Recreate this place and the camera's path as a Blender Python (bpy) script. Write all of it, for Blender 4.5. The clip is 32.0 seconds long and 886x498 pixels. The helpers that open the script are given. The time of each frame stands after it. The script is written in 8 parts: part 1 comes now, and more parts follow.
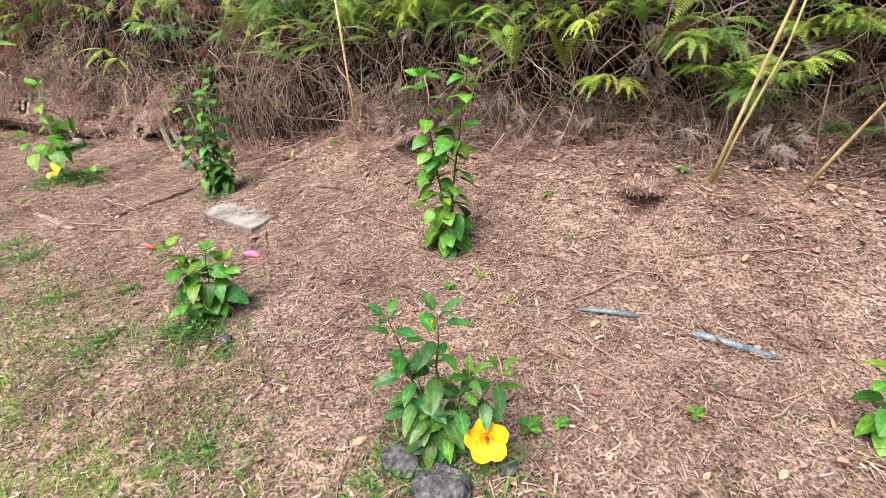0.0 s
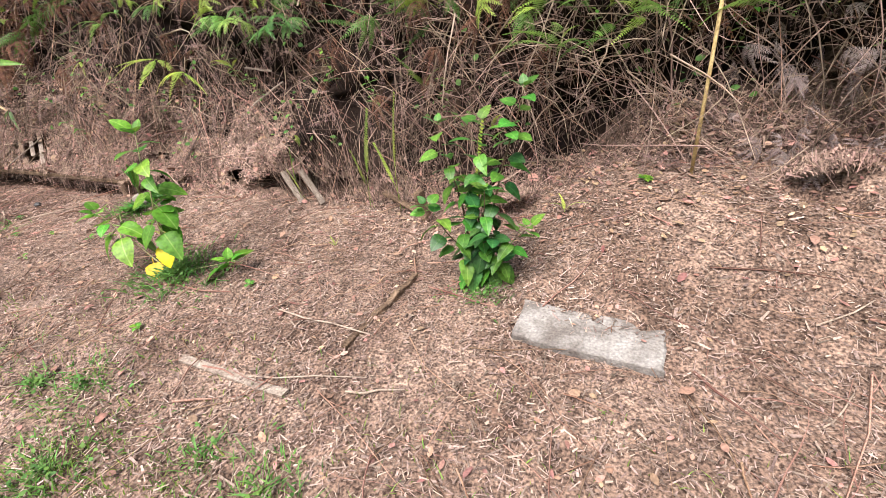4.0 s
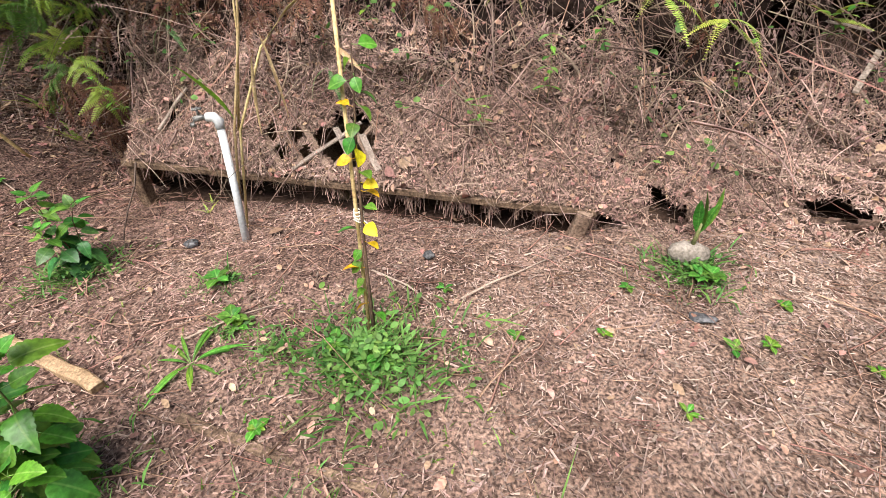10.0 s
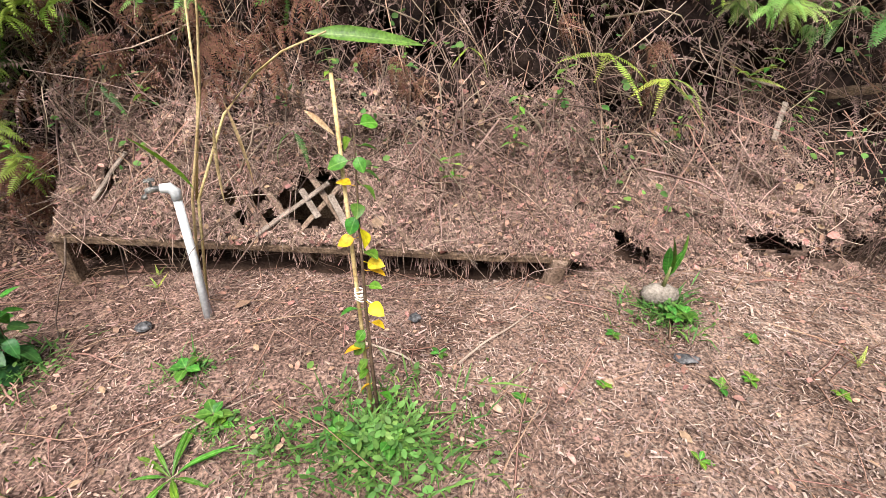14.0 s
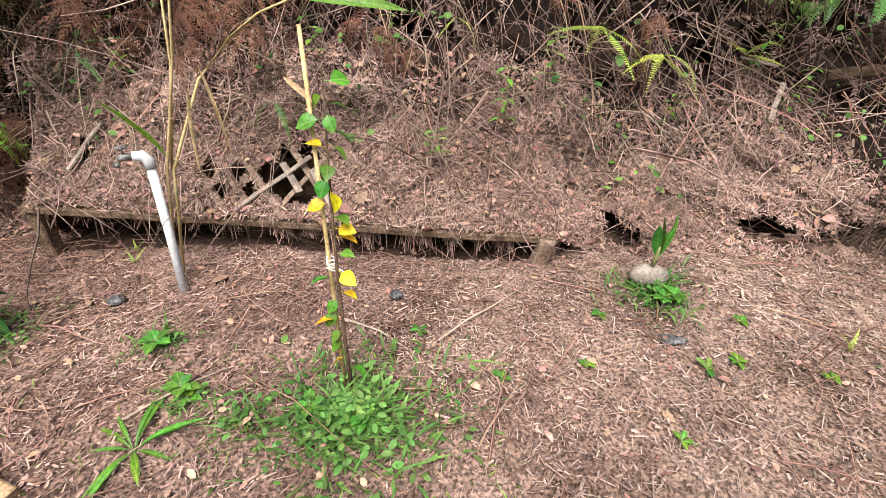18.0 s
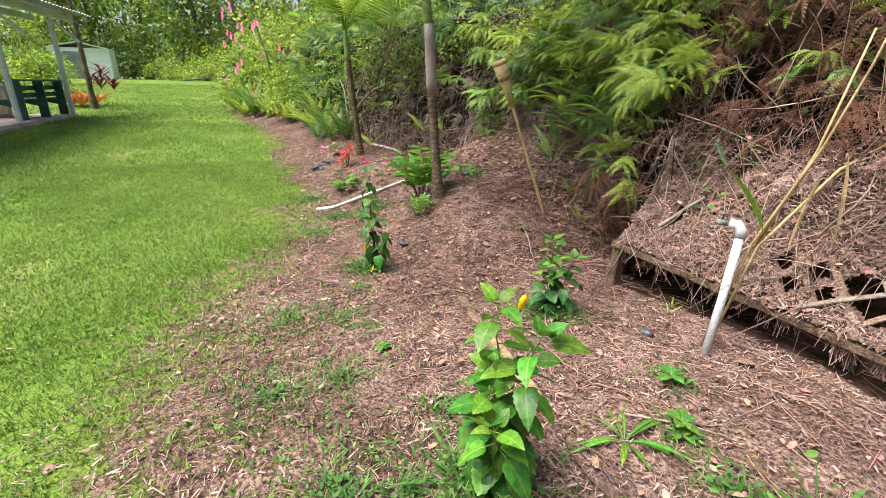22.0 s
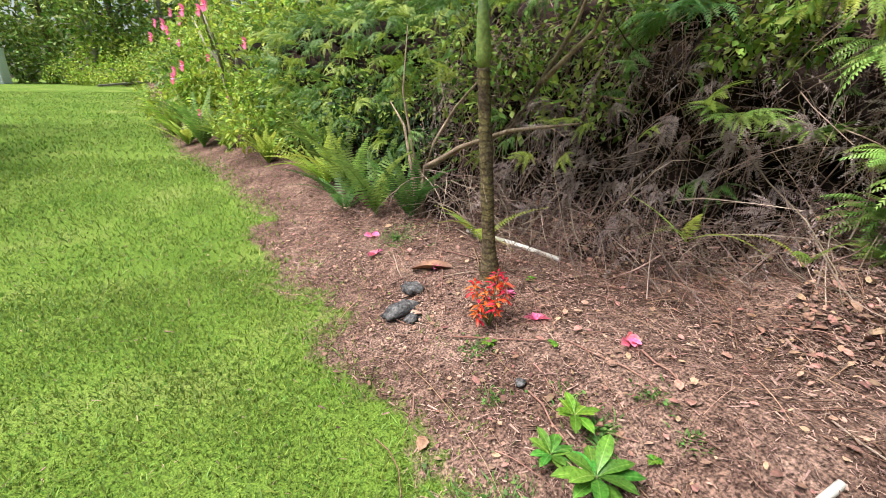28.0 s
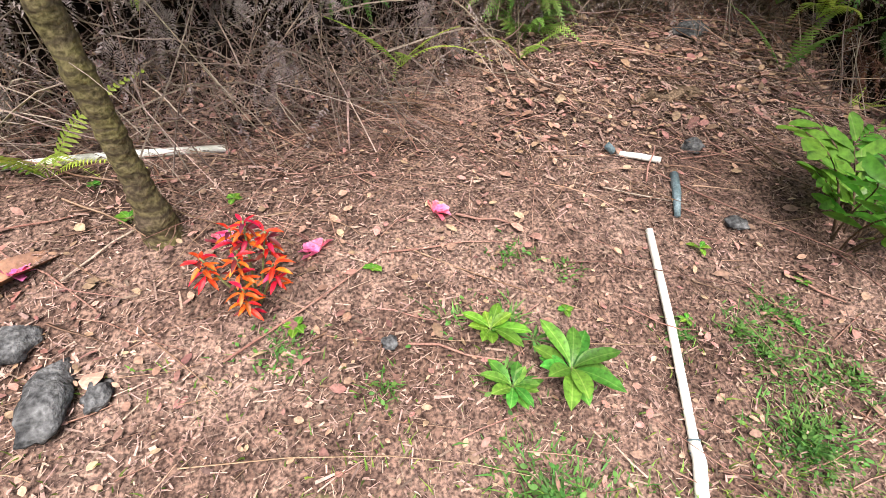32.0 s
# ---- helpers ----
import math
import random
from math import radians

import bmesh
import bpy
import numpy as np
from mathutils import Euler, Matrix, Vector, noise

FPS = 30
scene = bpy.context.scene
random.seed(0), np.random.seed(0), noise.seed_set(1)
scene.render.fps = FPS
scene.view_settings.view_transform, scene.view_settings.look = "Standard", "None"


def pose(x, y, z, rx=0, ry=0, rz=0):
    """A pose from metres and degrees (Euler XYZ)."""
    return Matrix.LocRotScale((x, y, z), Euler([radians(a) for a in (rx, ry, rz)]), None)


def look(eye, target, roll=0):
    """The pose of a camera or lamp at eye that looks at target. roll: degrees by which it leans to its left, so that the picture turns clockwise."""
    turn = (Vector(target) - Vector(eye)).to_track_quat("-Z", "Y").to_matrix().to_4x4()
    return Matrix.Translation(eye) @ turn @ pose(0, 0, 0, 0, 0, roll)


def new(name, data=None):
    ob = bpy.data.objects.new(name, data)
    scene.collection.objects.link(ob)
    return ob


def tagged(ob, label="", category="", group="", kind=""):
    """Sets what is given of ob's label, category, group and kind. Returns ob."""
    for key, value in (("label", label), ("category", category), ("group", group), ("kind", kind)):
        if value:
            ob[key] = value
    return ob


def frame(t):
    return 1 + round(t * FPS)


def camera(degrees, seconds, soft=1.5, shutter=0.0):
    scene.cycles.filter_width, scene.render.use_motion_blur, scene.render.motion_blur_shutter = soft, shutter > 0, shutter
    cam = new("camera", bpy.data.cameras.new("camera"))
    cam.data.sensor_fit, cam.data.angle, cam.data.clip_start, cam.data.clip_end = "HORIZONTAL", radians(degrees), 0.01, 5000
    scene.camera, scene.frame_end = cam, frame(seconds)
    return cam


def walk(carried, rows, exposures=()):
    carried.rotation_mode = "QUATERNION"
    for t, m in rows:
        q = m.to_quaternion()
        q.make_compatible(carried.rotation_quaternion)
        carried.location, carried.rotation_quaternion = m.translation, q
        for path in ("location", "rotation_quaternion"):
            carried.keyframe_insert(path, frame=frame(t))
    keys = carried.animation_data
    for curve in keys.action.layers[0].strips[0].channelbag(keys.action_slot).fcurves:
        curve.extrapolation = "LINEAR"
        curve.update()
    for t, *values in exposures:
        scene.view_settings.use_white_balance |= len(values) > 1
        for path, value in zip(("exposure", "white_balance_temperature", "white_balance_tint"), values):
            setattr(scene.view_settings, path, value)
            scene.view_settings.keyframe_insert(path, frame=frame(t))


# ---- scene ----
# seconds, eye, heading to the left of +y, pitch and lean in degrees
PATH = [
    (0, (0.000, 0.000, 1.576), 28.00, -30.07, -3.67),
    (0.5, (-0.363, 0.088, 1.535), 27.89, -29.64, -3.46),
    (1, (-0.767, 0.270, 1.487), 27.48, -30.81, -4.14),
    (1.5, (-1.194, 0.346, 1.490), 27.70, -31.69, -5.76),
    (2, (-1.560, 0.348, 1.523), 26.63, -33.20, -6.96),
    (2.5, (-1.916, 0.434, 1.497), 24.49, -33.97, -7.50),
    (3, (-2.327, 0.605, 1.503), 24.99, -33.82, -8.49),
    (3.5, (-2.698, 0.595, 1.538), 24.28, -32.49, -8.53),
    (5.5, (-4.308, 0.651, 1.625), 21.29, -32.54, -3.35),
    (6, (-4.742, 0.625, 1.611), 21.49, -32.17, -3.06),
    (6.5, (-5.282, 0.656, 1.619), 23.03, -32.25, -3.70),
    (7, (-5.712, 0.646, 1.589), 21.81, -31.09, -3.85),
    (7.5, (-6.087, 0.669, 1.551), 18.13, -31.64, -3.33),
    (8, (-6.482, 0.720, 1.468), 17.68, -32.17, -2.72),
    (8.5, (-6.953, 0.799, 1.422), 19.12, -31.86, -3.07),
    (9, (-7.385, 0.835, 1.387), 16.90, -32.42, -2.42),
    (9.5, (-7.690, 0.920, 1.405), 12.88, -34.00, -1.59),
    (10, (-8.063, 1.133, 1.445), 10.88, -36.46, -0.93),
    (10.5, (-8.338, 1.265, 1.462), 7.89, -37.13, -0.28),
    (11, (-8.406, 1.300, 1.522), 3.93, -37.51, 0.78),
    (11.5, (-8.428, 1.287, 1.538), 1.03, -36.79, 1.52),
    (12, (-8.422, 1.281, 1.543), -0.17, -36.20, 1.96),
    (12.5, (-8.413, 1.274, 1.547), 0.01, -35.30, 1.75),
    (13, (-8.408, 1.250, 1.559), 0.61, -34.15, 1.35),
    (13.5, (-8.391, 1.230, 1.570), 0.14, -33.04, 1.22),
    (15.5, (-8.312, 1.247, 1.504), -1.44, -32.80, 0.85),
    (16, (-8.290, 1.230, 1.484), -3.94, -31.94, 0.84),
    (16.5, (-8.199, 1.293, 1.472), -11.61, -31.82, 2.86),
    (17, (-8.077, 1.310, 1.430), -18.39, -31.27, 4.02),
    (17.5, (-8.091, 1.293, 1.421), -16.40, -32.94, 4.05),
    (18, (-8.282, 1.241, 1.455), -0.34, -33.77, 2.05),
    (18.5, (-8.356, 0.999, 1.312), 20.89, -26.79, -1.69),
    (19, (-8.374, 0.950, 1.245), 38.59, -24.82, -3.48),
    (19.5, (-8.340, 0.923, 1.244), 43.84, -24.31, -3.38),
    (20, (-8.345, 0.901, 1.234), 48.27, -21.48, -2.47),
    (20.5, (-8.351, 0.850, 1.254), 52.53, -18.59, -1.19),
    (21, (-8.398, 0.844, 1.266), 56.38, -17.69, -0.03),
    (21.5, (-8.421, 0.849, 1.265), 59.38, -18.69, 0.81),
    (22, (-8.442, 0.859, 1.247), 62.24, -20.13, 1.28),
    (22.5, (-8.666, 0.851, 1.199), 64.38, -21.28, 1.88),
    (23, (-9.027, 0.866, 1.184), 66.50, -23.10, 2.54),
    (23.5, (-9.374, 0.927, 1.194), 70.67, -24.62, 2.75),
    (24, (-9.695, 0.885, 1.195), 75.01, -24.56, 1.98),
    (24.5, (-10.174, 0.899, 1.214), 69.34, -20.82, 2.51),
    (25, (-10.646, 1.016, 1.275), 66.69, -19.28, 3.17),
    (25.5, (-11.014, 0.996, 1.253), 65.67, -17.70, 3.54),
    (26, (-11.496, 0.951, 1.233), 63.48, -16.99, 3.44),
    (26.5, (-11.978, 1.012, 1.205), 63.57, -15.99, 3.66),
    (28.5, (-13.787, 1.075, 1.491), 50.31, -21.36, 0.28),
    (29, (-14.109, 1.096, 1.425), 42.40, -21.75, -0.58),
    (29.5, (-14.472, 1.165, 1.438), 26.68, -23.33, -2.42),
    (30, (-14.722, 1.304, 1.395), 14.12, -27.35, -3.49),
    (30.5, (-14.953, 1.440, 1.387), 2.14, -33.39, -2.52),
    (31, (-14.941, 1.472, 1.362), -10.32, -37.28, 1.87),
    (31.5, (-14.901, 1.489, 1.347), -12.27, -39.50, 3.36),
    (32, (-14.898, 1.507, 1.325), -11.52, -39.71, 4.79),
]
cam = camera(89.12, 32.0, 0.7)
EXPOSURES = [(0, 1.9), (3, 1.9), (7, 1.9), (10, 1.84), (18, 1.84), (19.8, 2.08), (21.2, 1.97), (22.3, 2.02), (23.6, 2.24), (25, 2.2), (26, 2.12), (28.8, 1.86), (29.8, 2.06), (32, 2.04)]


def aim(eye, heading, pitch, lean):
    a, b = radians(heading), radians(pitch)
    ahead = Vector((-math.sin(a) * math.cos(b), math.cos(a) * math.cos(b), math.sin(b)))
    return look(eye, Vector(eye) + ahead, lean)


walk(cam, [(t, aim(e, h, p, l)) for t, e, h, p, l in PATH], EXPOSURES)

# ---- light: bright overcast sky, very soft sun ----
world = bpy.data.worlds.new("sky")
scene.world = world
world.use_nodes = True
wt = world.node_tree
sky = wt.nodes.new("ShaderNodeTexSky")
sky.sky_type = "NISHITA"
sky.sun_disc = False
sky.sun_elevation, sky.sun_rotation = radians(64), radians(195)
sky.air_density, sky.dust_density, sky.ozone_density = 1.0, 4.0, 0.6
wt.links.new(sky.outputs[0], wt.nodes["Background"].inputs[0])
wt.nodes["Background"].inputs[1].default_value = 0.055
sun = new("sun", bpy.data.lights.new("sun", "SUN"))
sun.data.energy, sun.data.angle, sun.data.color = 2.35, radians(44), (1.0, 0.98, 0.965)
sun.matrix_world = look((0, 0, 0), (-0.438 * math.sin(radians(195)), -0.438 * math.cos(radians(195)), -0.899))


# ---- materials ----
def mat(name, c1, c2, scale=8.0, rough=0.85, bump=0.3, fine=60.0, vary=0.25, by="none", glow=0.0, metal=0.0, rib=None, speck=0.35, hue=0.03):
    """A noisy two-tone surface. by: 'object' or 'island' varies it from piece to piece; glow: light let through a leaf; rib: colour of a leaf's midrib."""
    m = bpy.data.materials.new(name)
    m.use_nodes = True
    t = m.node_tree
    n, l = t.nodes, t.links
    b = n["Principled BSDF"]
    tc = n.new("ShaderNodeTexCoord")
    big = n.new("ShaderNodeTexNoise")
    big.inputs["Scale"].default_value, big.inputs["Detail"].default_value = scale, 5
    l.new(tc.outputs["Object"], big.inputs["Vector"])
    ramp = n.new("ShaderNodeValToRGB")
    ramp.color_ramp.elements[0].position, ramp.color_ramp.elements[1].position = 0.32, 0.68
    ramp.color_ramp.elements[0].color, ramp.color_ramp.elements[1].color = (*c1, 1), (*c2, 1)
    l.new(big.outputs["Fac"], ramp.inputs["Fac"])
    small = n.new("ShaderNodeTexNoise")
    small.inputs["Scale"].default_value, small.inputs["Detail"].default_value = fine, 4
    l.new(tc.outputs["Object"], small.inputs["Vector"])
    rng = n.new("ShaderNodeMapRange")
    rng.inputs["From Min"].default_value, rng.inputs["From Max"].default_value = 0.3, 0.7
    rng.inputs["To Min"].default_value, rng.inputs["To Max"].default_value = 1 - speck, 1 + speck
    l.new(small.outputs["Fac"], rng.inputs["Value"])
    hsv = n.new("ShaderNodeHueSaturation")
    l.new(rng.outputs[0], hsv.inputs["Value"])
    col = ramp.outputs[0]
    if rib:
        sep = n.new("ShaderNodeSeparateXYZ")
        l.new(tc.outputs["Object"], sep.inputs[0])
        ab = n.new("ShaderNodeMath")
        ab.operation = "ABSOLUTE"
        l.new(sep.outputs["Y"], ab.inputs[0])
        mr = n.new("ShaderNodeMapRange")
        mr.inputs["From Min"].default_value, mr.inputs["From Max"].default_value = 0.0008, 0.003
        mr.inputs["To Min"].default_value, mr.inputs["To Max"].default_value = 0.7, 0.0
        l.new(ab.outputs[0], mr.inputs["Value"])
        mx = n.new("ShaderNodeMixRGB")
        l.new(mr.outputs[0], mx.inputs["Fac"])
        l.new(col, mx.inputs[1])
        mx.inputs[2].default_value = (*rib, 1)
        col = mx.outputs[0]
    if by != "none":
        src = n.new("ShaderNodeObjectInfo").outputs["Random"] if by == "object" else n.new("ShaderNodeNewGeometry").outputs["Random Per Island"]
        vr = n.new("ShaderNodeMapRange")
        vr.inputs["To Min"].default_value, vr.inputs["To Max"].default_value = 1 - vary, 1 + vary
        l.new(src, vr.inputs["Value"])
        mul = n.new("ShaderNodeMixRGB")
        mul.blend_type = "MULTIPLY"
        mul.inputs["Fac"].default_value = 1.0
        l.new(col, mul.inputs[1])
        l.new(vr.outputs[0], mul.inputs[2])
        col = mul.outputs[0]
        wn = n.new("ShaderNodeTexWhiteNoise")
        wn.noise_dimensions = "1D"
        l.new(src, wn.inputs["W"])
        hr = n.new("ShaderNodeMapRange")
        hr.inputs["To Min"].default_value, hr.inputs["To Max"].default_value = 0.5 - hue, 0.5 + hue
        l.new(wn.outputs["Value"], hr.inputs["Value"])
        l.new(hr.outputs[0], hsv.inputs["Hue"])
    l.new(col, hsv.inputs["Color"])
    l.new(hsv.outputs[0], b.inputs["Base Color"])
    b.inputs["Roughness"].default_value, b.inputs["Metallic"].default_value = rough, metal
    b.inputs["Specular IOR Level"].default_value = 0.08 if rough >= 0.8 else 0.3
    if bump:
        bp = n.new("ShaderNodeBump")
        bp.inputs["Strength"].default_value, bp.inputs["Distance"].default_value = bump, 0.01
        l.new(small.outputs["Fac"], bp.inputs["Height"])
        l.new(bp.outputs[0], b.inputs["Normal"])
    if glow:
        tr = n.new("ShaderNodeBsdfTranslucent")
        l.new(hsv.outputs[0], tr.inputs["Color"])
        mixs = n.new("ShaderNodeMixShader")
        mixs.inputs[0].default_value = glow
        l.new(b.outputs[0], mixs.inputs[1])
        l.new(tr.outputs[0], mixs.inputs[2])
        l.new(mixs.outputs[0], n["Material Output"].inputs["Surface"])
    return m


M_STRAW = mat("straw", (0.165, 0.102, 0.082), (0.31, 0.210, 0.170), 1.3, 0.9, 0.2, 90, 0.7, "island", hue=0.018)
M_STRAW_PALE = mat("pale_straw", (0.185, 0.130, 0.106), (0.32, 0.236, 0.196), 1.3, 0.9, 0.2, 90, 0.62, "island", hue=0.018)
M_LEAF_DEAD = mat("dead_leaf", (0.19, 0.093, 0.064), (0.385, 0.235, 0.17), 2.0, 0.75, 0.2, 70, 0.5, "island", hue=0.03)
M_TWIG = mat("twig", (0.17, 0.085, 0.06), (0.33, 0.205, 0.15), 4.0, 0.85, 0.3, 120, 0.45, "island", hue=0.02)
M_TANGLE = mat("loose_dead_stem", (0.17, 0.11, 0.085), (0.42, 0.30, 0.245), 1.5, 0.85, 0.3, 100, 0.5, "island", hue=0.02)
M_RUNNER = mat("reddish_stem", (0.17, 0.085, 0.06), (0.33, 0.205, 0.15), 4.0, 0.85, 0.3, 120, 0.45, "object", hue=0.02)
M_BRUSH = mat("grey_stick", (0.11, 0.08, 0.066), (0.34, 0.255, 0.21), 3.0, 0.85, 0.3, 100, 0.55, "object", hue=0.02)
M_STICK = mat("pale_stick", (0.26, 0.19, 0.145), (0.42, 0.33, 0.26), 6.0, 0.85, 0.4, 120)
M_STEM_DEAD = mat("dead_fern_stem", (0.075, 0.047, 0.036), (0.36, 0.26, 0.205), 3.5, 0.85, 0.3, 100, 0.8, "island", hue=0.025)
M_FROND_DEAD = mat("dead_frond", (0.075, 0.044, 0.038), (0.30, 0.20, 0.175), 3.0, 0.9, 0.2, 80, 0.15, "island", hue=0.02)
# bare soil, with the shade of the bank's cavities put into its colour
M_SHADED_SOIL = mat("shaded_soil", (0.022, 0.013, 0.009), (0.062, 0.038, 0.027), 5.0, 0.95, 0.8, 40)
M_DEAD_FORK = mat("dead_bracken", (0.055, 0.025, 0.017), (0.17, 0.085, 0.054), 3.0, 0.85, 0.1, 40, 0.15, "island", 0.15, hue=0.02)
M_MAT = mat("matted_litter", (0.055, 0.034, 0.026), (0.19, 0.128, 0.098), 14.0, 0.95, 0.9, 55, speck=0.6)
# near-black colour stands in for deep shade between the bank's stems and fronds
M_SHADED_THATCH = mat("thatch", (0.007, 0.0045, 0.004), (0.028, 0.017, 0.013), 3.0, 0.95, 0.9, 38, 0.3, speck=0.6)
M_GRASS = mat("lawn_grass", (0.134, 0.225, 0.032), (0.23, 0.318, 0.066), 0.6, 0.6, 0.0, 30, 0.45, "island", 0.45, hue=0.03)
M_WEED = mat("weed_grass", (0.062, 0.15, 0.028), (0.13, 0.25, 0.055), 3.0, 0.6, 0.0, 30, 0.35, "island", 0.35, hue=0.02)
M_HIB = mat("hibiscus_leaf", (0.046, 0.135, 0.017), (0.09, 0.225, 0.03), 14.0, 0.38, 0.25, 70, 0.4, "object", 0.25, rib=(0.16, 0.28, 0.06))
M_HIB_DARK = mat("hibiscus_leaf_dark", (0.027, 0.092, 0.024), (0.058, 0.155, 0.035), 14.0, 0.35, 0.25, 70, 0.4, "object", 0.2, rib=(0.10, 0.2, 0.06))
M_HIB_LIGHT = mat("young_leaf", (0.066, 0.185, 0.015), (0.125, 0.265, 0.027), 14.0, 0.4, 0.25, 70, 0.3, "object", 0.3, rib=(0.22, 0.36, 0.08))
M_YELLOW_LEAF = mat("yellow_leaf", (0.55, 0.36, 0.012), (0.75, 0.52, 0.02), 20.0, 0.5, 0.15, 70, 0.15, "object", 0.3)
M_STEM = mat("woody_stem", (0.05, 0.03, 0.022), (0.13, 0.085, 0.055), 30.0, 0.8, 0.4, 150)
M_STEM_GREEN = mat("green_stem", (0.10, 0.12, 0.04), (0.2, 0.2, 0.08), 20.0, 0.6, 0.2, 100)
M_STEM_PALE = mat("pale_stem", (0.24, 0.21, 0.10), (0.36, 0.33, 0.17), 20.0, 0.65, 0.2, 100)
M_BRANCH = mat("grey_brown_branch", (0.14, 0.10, 0.07), (0.32, 0.245, 0.18), 9.0, 0.85, 0.8, 70, speck=0.45)
M_FROND_GREY = mat("grey_dead_frond", (0.14, 0.10, 0.094), (0.36, 0.285, 0.27), 3.0, 0.9, 0.2, 80, 0.15, "island", hue=0.02)
M_FERN = mat("fern_green", (0.10, 0.21, 0.034), (0.25, 0.375, 0.085), 3.0, 0.5, 0.1, 40, 0.4, "object", 0.35, hue=0.03)
M_FERN_LIME = mat("fern_lime", (0.2, 0.335, 0.04), (0.45, 0.54, 0.10), 3.0, 0.5, 0.1, 40, 0.35, "object", 0.38, hue=0.03)
M_FERN_DEEP = mat("fern_deep", (0.045, 0.12, 0.028), (0.11, 0.22, 0.05), 3.0, 0.45, 0.1, 40, 0.4, "object", 0.3, hue=0.02)
M_FOLIAGE = mat("foliage", (0.09, 0.16, 0.02), (0.23, 0.32, 0.06), 0.8, 0.55, 0.0, 20, 0.55, "island", 0.35, hue=0.04)
M_FOLIAGE_LIGHT = mat("light_foliage", (0.17, 0.28, 0.025), (0.37, 0.46, 0.07), 0.8, 0.55, 0.0, 20, 0.5, "island", 0.4, hue=0.035)
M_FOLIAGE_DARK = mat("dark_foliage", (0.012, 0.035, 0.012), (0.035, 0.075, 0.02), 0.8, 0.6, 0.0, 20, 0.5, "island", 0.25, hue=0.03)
M_PALM = mat("palm_leaf", (0.12, 0.25, 0.02), (0.30, 0.42, 0.04), 2.0, 0.4, 0.1, 40, 0.35, "object", 0.4, hue=0.03)
M_BARK = mat("bark", (0.075, 0.055, 0.038), (0.22, 0.18, 0.12), 6.0, 0.9, 0.9, 60, speck=0.5)
M_BARK_PALE = mat("pale_bark", (0.22, 0.19, 0.15), (0.4, 0.36, 0.29), 6.0, 0.85, 0.6, 60)
M_SHEATH = mat("palm_sheath", (0.20, 0.135, 0.12), (0.36, 0.28, 0.26), 4.0, 0.5, 0.2, 40, speck=0.15)
M_CROWNSHAFT = mat("crownshaft", (0.13, 0.2, 0.05), (0.25, 0.31, 0.09), 4.0, 0.45, 0.15, 40)
M_ROCK = mat("lava_rock", (0.035, 0.034, 0.035), (0.15, 0.145, 0.145), 14.0, 0.9, 1.2, 60, speck=0.5)
M_SLAB = mat("concrete_slab", (0.12, 0.10, 0.088), (0.29, 0.265, 0.245), 9.0, 0.9, 0.6, 80, speck=0.3)
M_WOOD_OLD = mat("weathered_wood", (0.17, 0.13, 0.105), (0.34, 0.275, 0.225), 12.0, 0.85, 0.7, 90)
M_SPLIT = mat("split_wood", (0.18, 0.11, 0.06), (0.38, 0.26, 0.155), 14.0, 0.85, 0.8, 90)
M_SLAT = mat("brown_slat", (0.13, 0.085, 0.06), (0.27, 0.19, 0.14), 10.0, 0.9, 0.8, 80, speck=0.45)
M_WOOD_ROT = mat("rotten_wood", (0.06, 0.038, 0.026), (0.20, 0.135, 0.09), 10.0, 0.9, 0.9, 80, speck=0.5)
M_BAMBOO = mat("bamboo", (0.36, 0.24, 0.10), (0.55, 0.41, 0.20), 12.0, 0.5, 0.3, 90)
M_CANE = mat("dry_cane", (0.38, 0.27, 0.12), (0.58, 0.45, 0.23), 10.0, 0.55, 0.3, 90, by="object", vary=0.2)
M_PVC = mat("white_pvc", (0.62, 0.58, 0.50), (0.82, 0.80, 0.74), 9.0, 0.45, 0.15, 60, speck=0.12)
M_PVC_GREY = mat("grey_pvc", (0.40, 0.40, 0.40), (0.56, 0.555, 0.54), 9.0, 0.5, 0.2, 60, speck=0.2)
M_METAL = mat("dull_metal", (0.10, 0.095, 0.09), (0.3, 0.29, 0.27), 30.0, 0.5, 0.5, 120, metal=0.7)
M_BLUE = mat("blue_hose", (0.06, 0.09, 0.10), (0.17, 0.22, 0.24), 20.0, 0.5, 0.3, 90)
M_FLOWER_YELLOW = mat("yellow_petal", (0.85, 0.42, 0.01), (0.95, 0.60, 0.02), 20.0, 0.5, 0.15, 90, glow=0.3)
M_FLOWER_RED = mat("red_throat", (0.35, 0.04, 0.01), (0.55, 0.09, 0.02), 20.0, 0.5, 0.1, 60)
M_FLOWER_PINK = mat("pink_petal", (0.75, 0.10, 0.26), (0.9, 0.27, 0.42), 20.0, 0.5, 0.15, 90, 0.25, "object", 0.3)
M_FLOWER_CORAL = mat("coral_petal", (0.8, 0.12, 0.07), (0.9, 0.25, 0.16), 20.0, 0.5, 0.15, 90, glow=0.3)
M_CROTON = mat("croton_leaf", (0.40, 0.015, 0.008), (0.72, 0.075, 0.015), 14.0, 0.4, 0.2, 60, 0.4, "object", 0.25, rib=(0.6, 0.07, 0.02))
M_HUSK = mat("coconut_husk", (0.15, 0.125, 0.10), (0.29, 0.25, 0.21), 16.0, 0.9, 0.8, 70)
M_HUSK_BROWN = mat("brown_sheath", (0.10, 0.045, 0.03), (0.33, 0.17, 0.10), 9.0, 0.6, 0.5, 50)
M_WHITE_SIDING = mat("white_siding", (0.78, 0.78, 0.76), (0.88, 0.88, 0.86), 1.0, 0.6, 0.1, 20, speck=0.08)
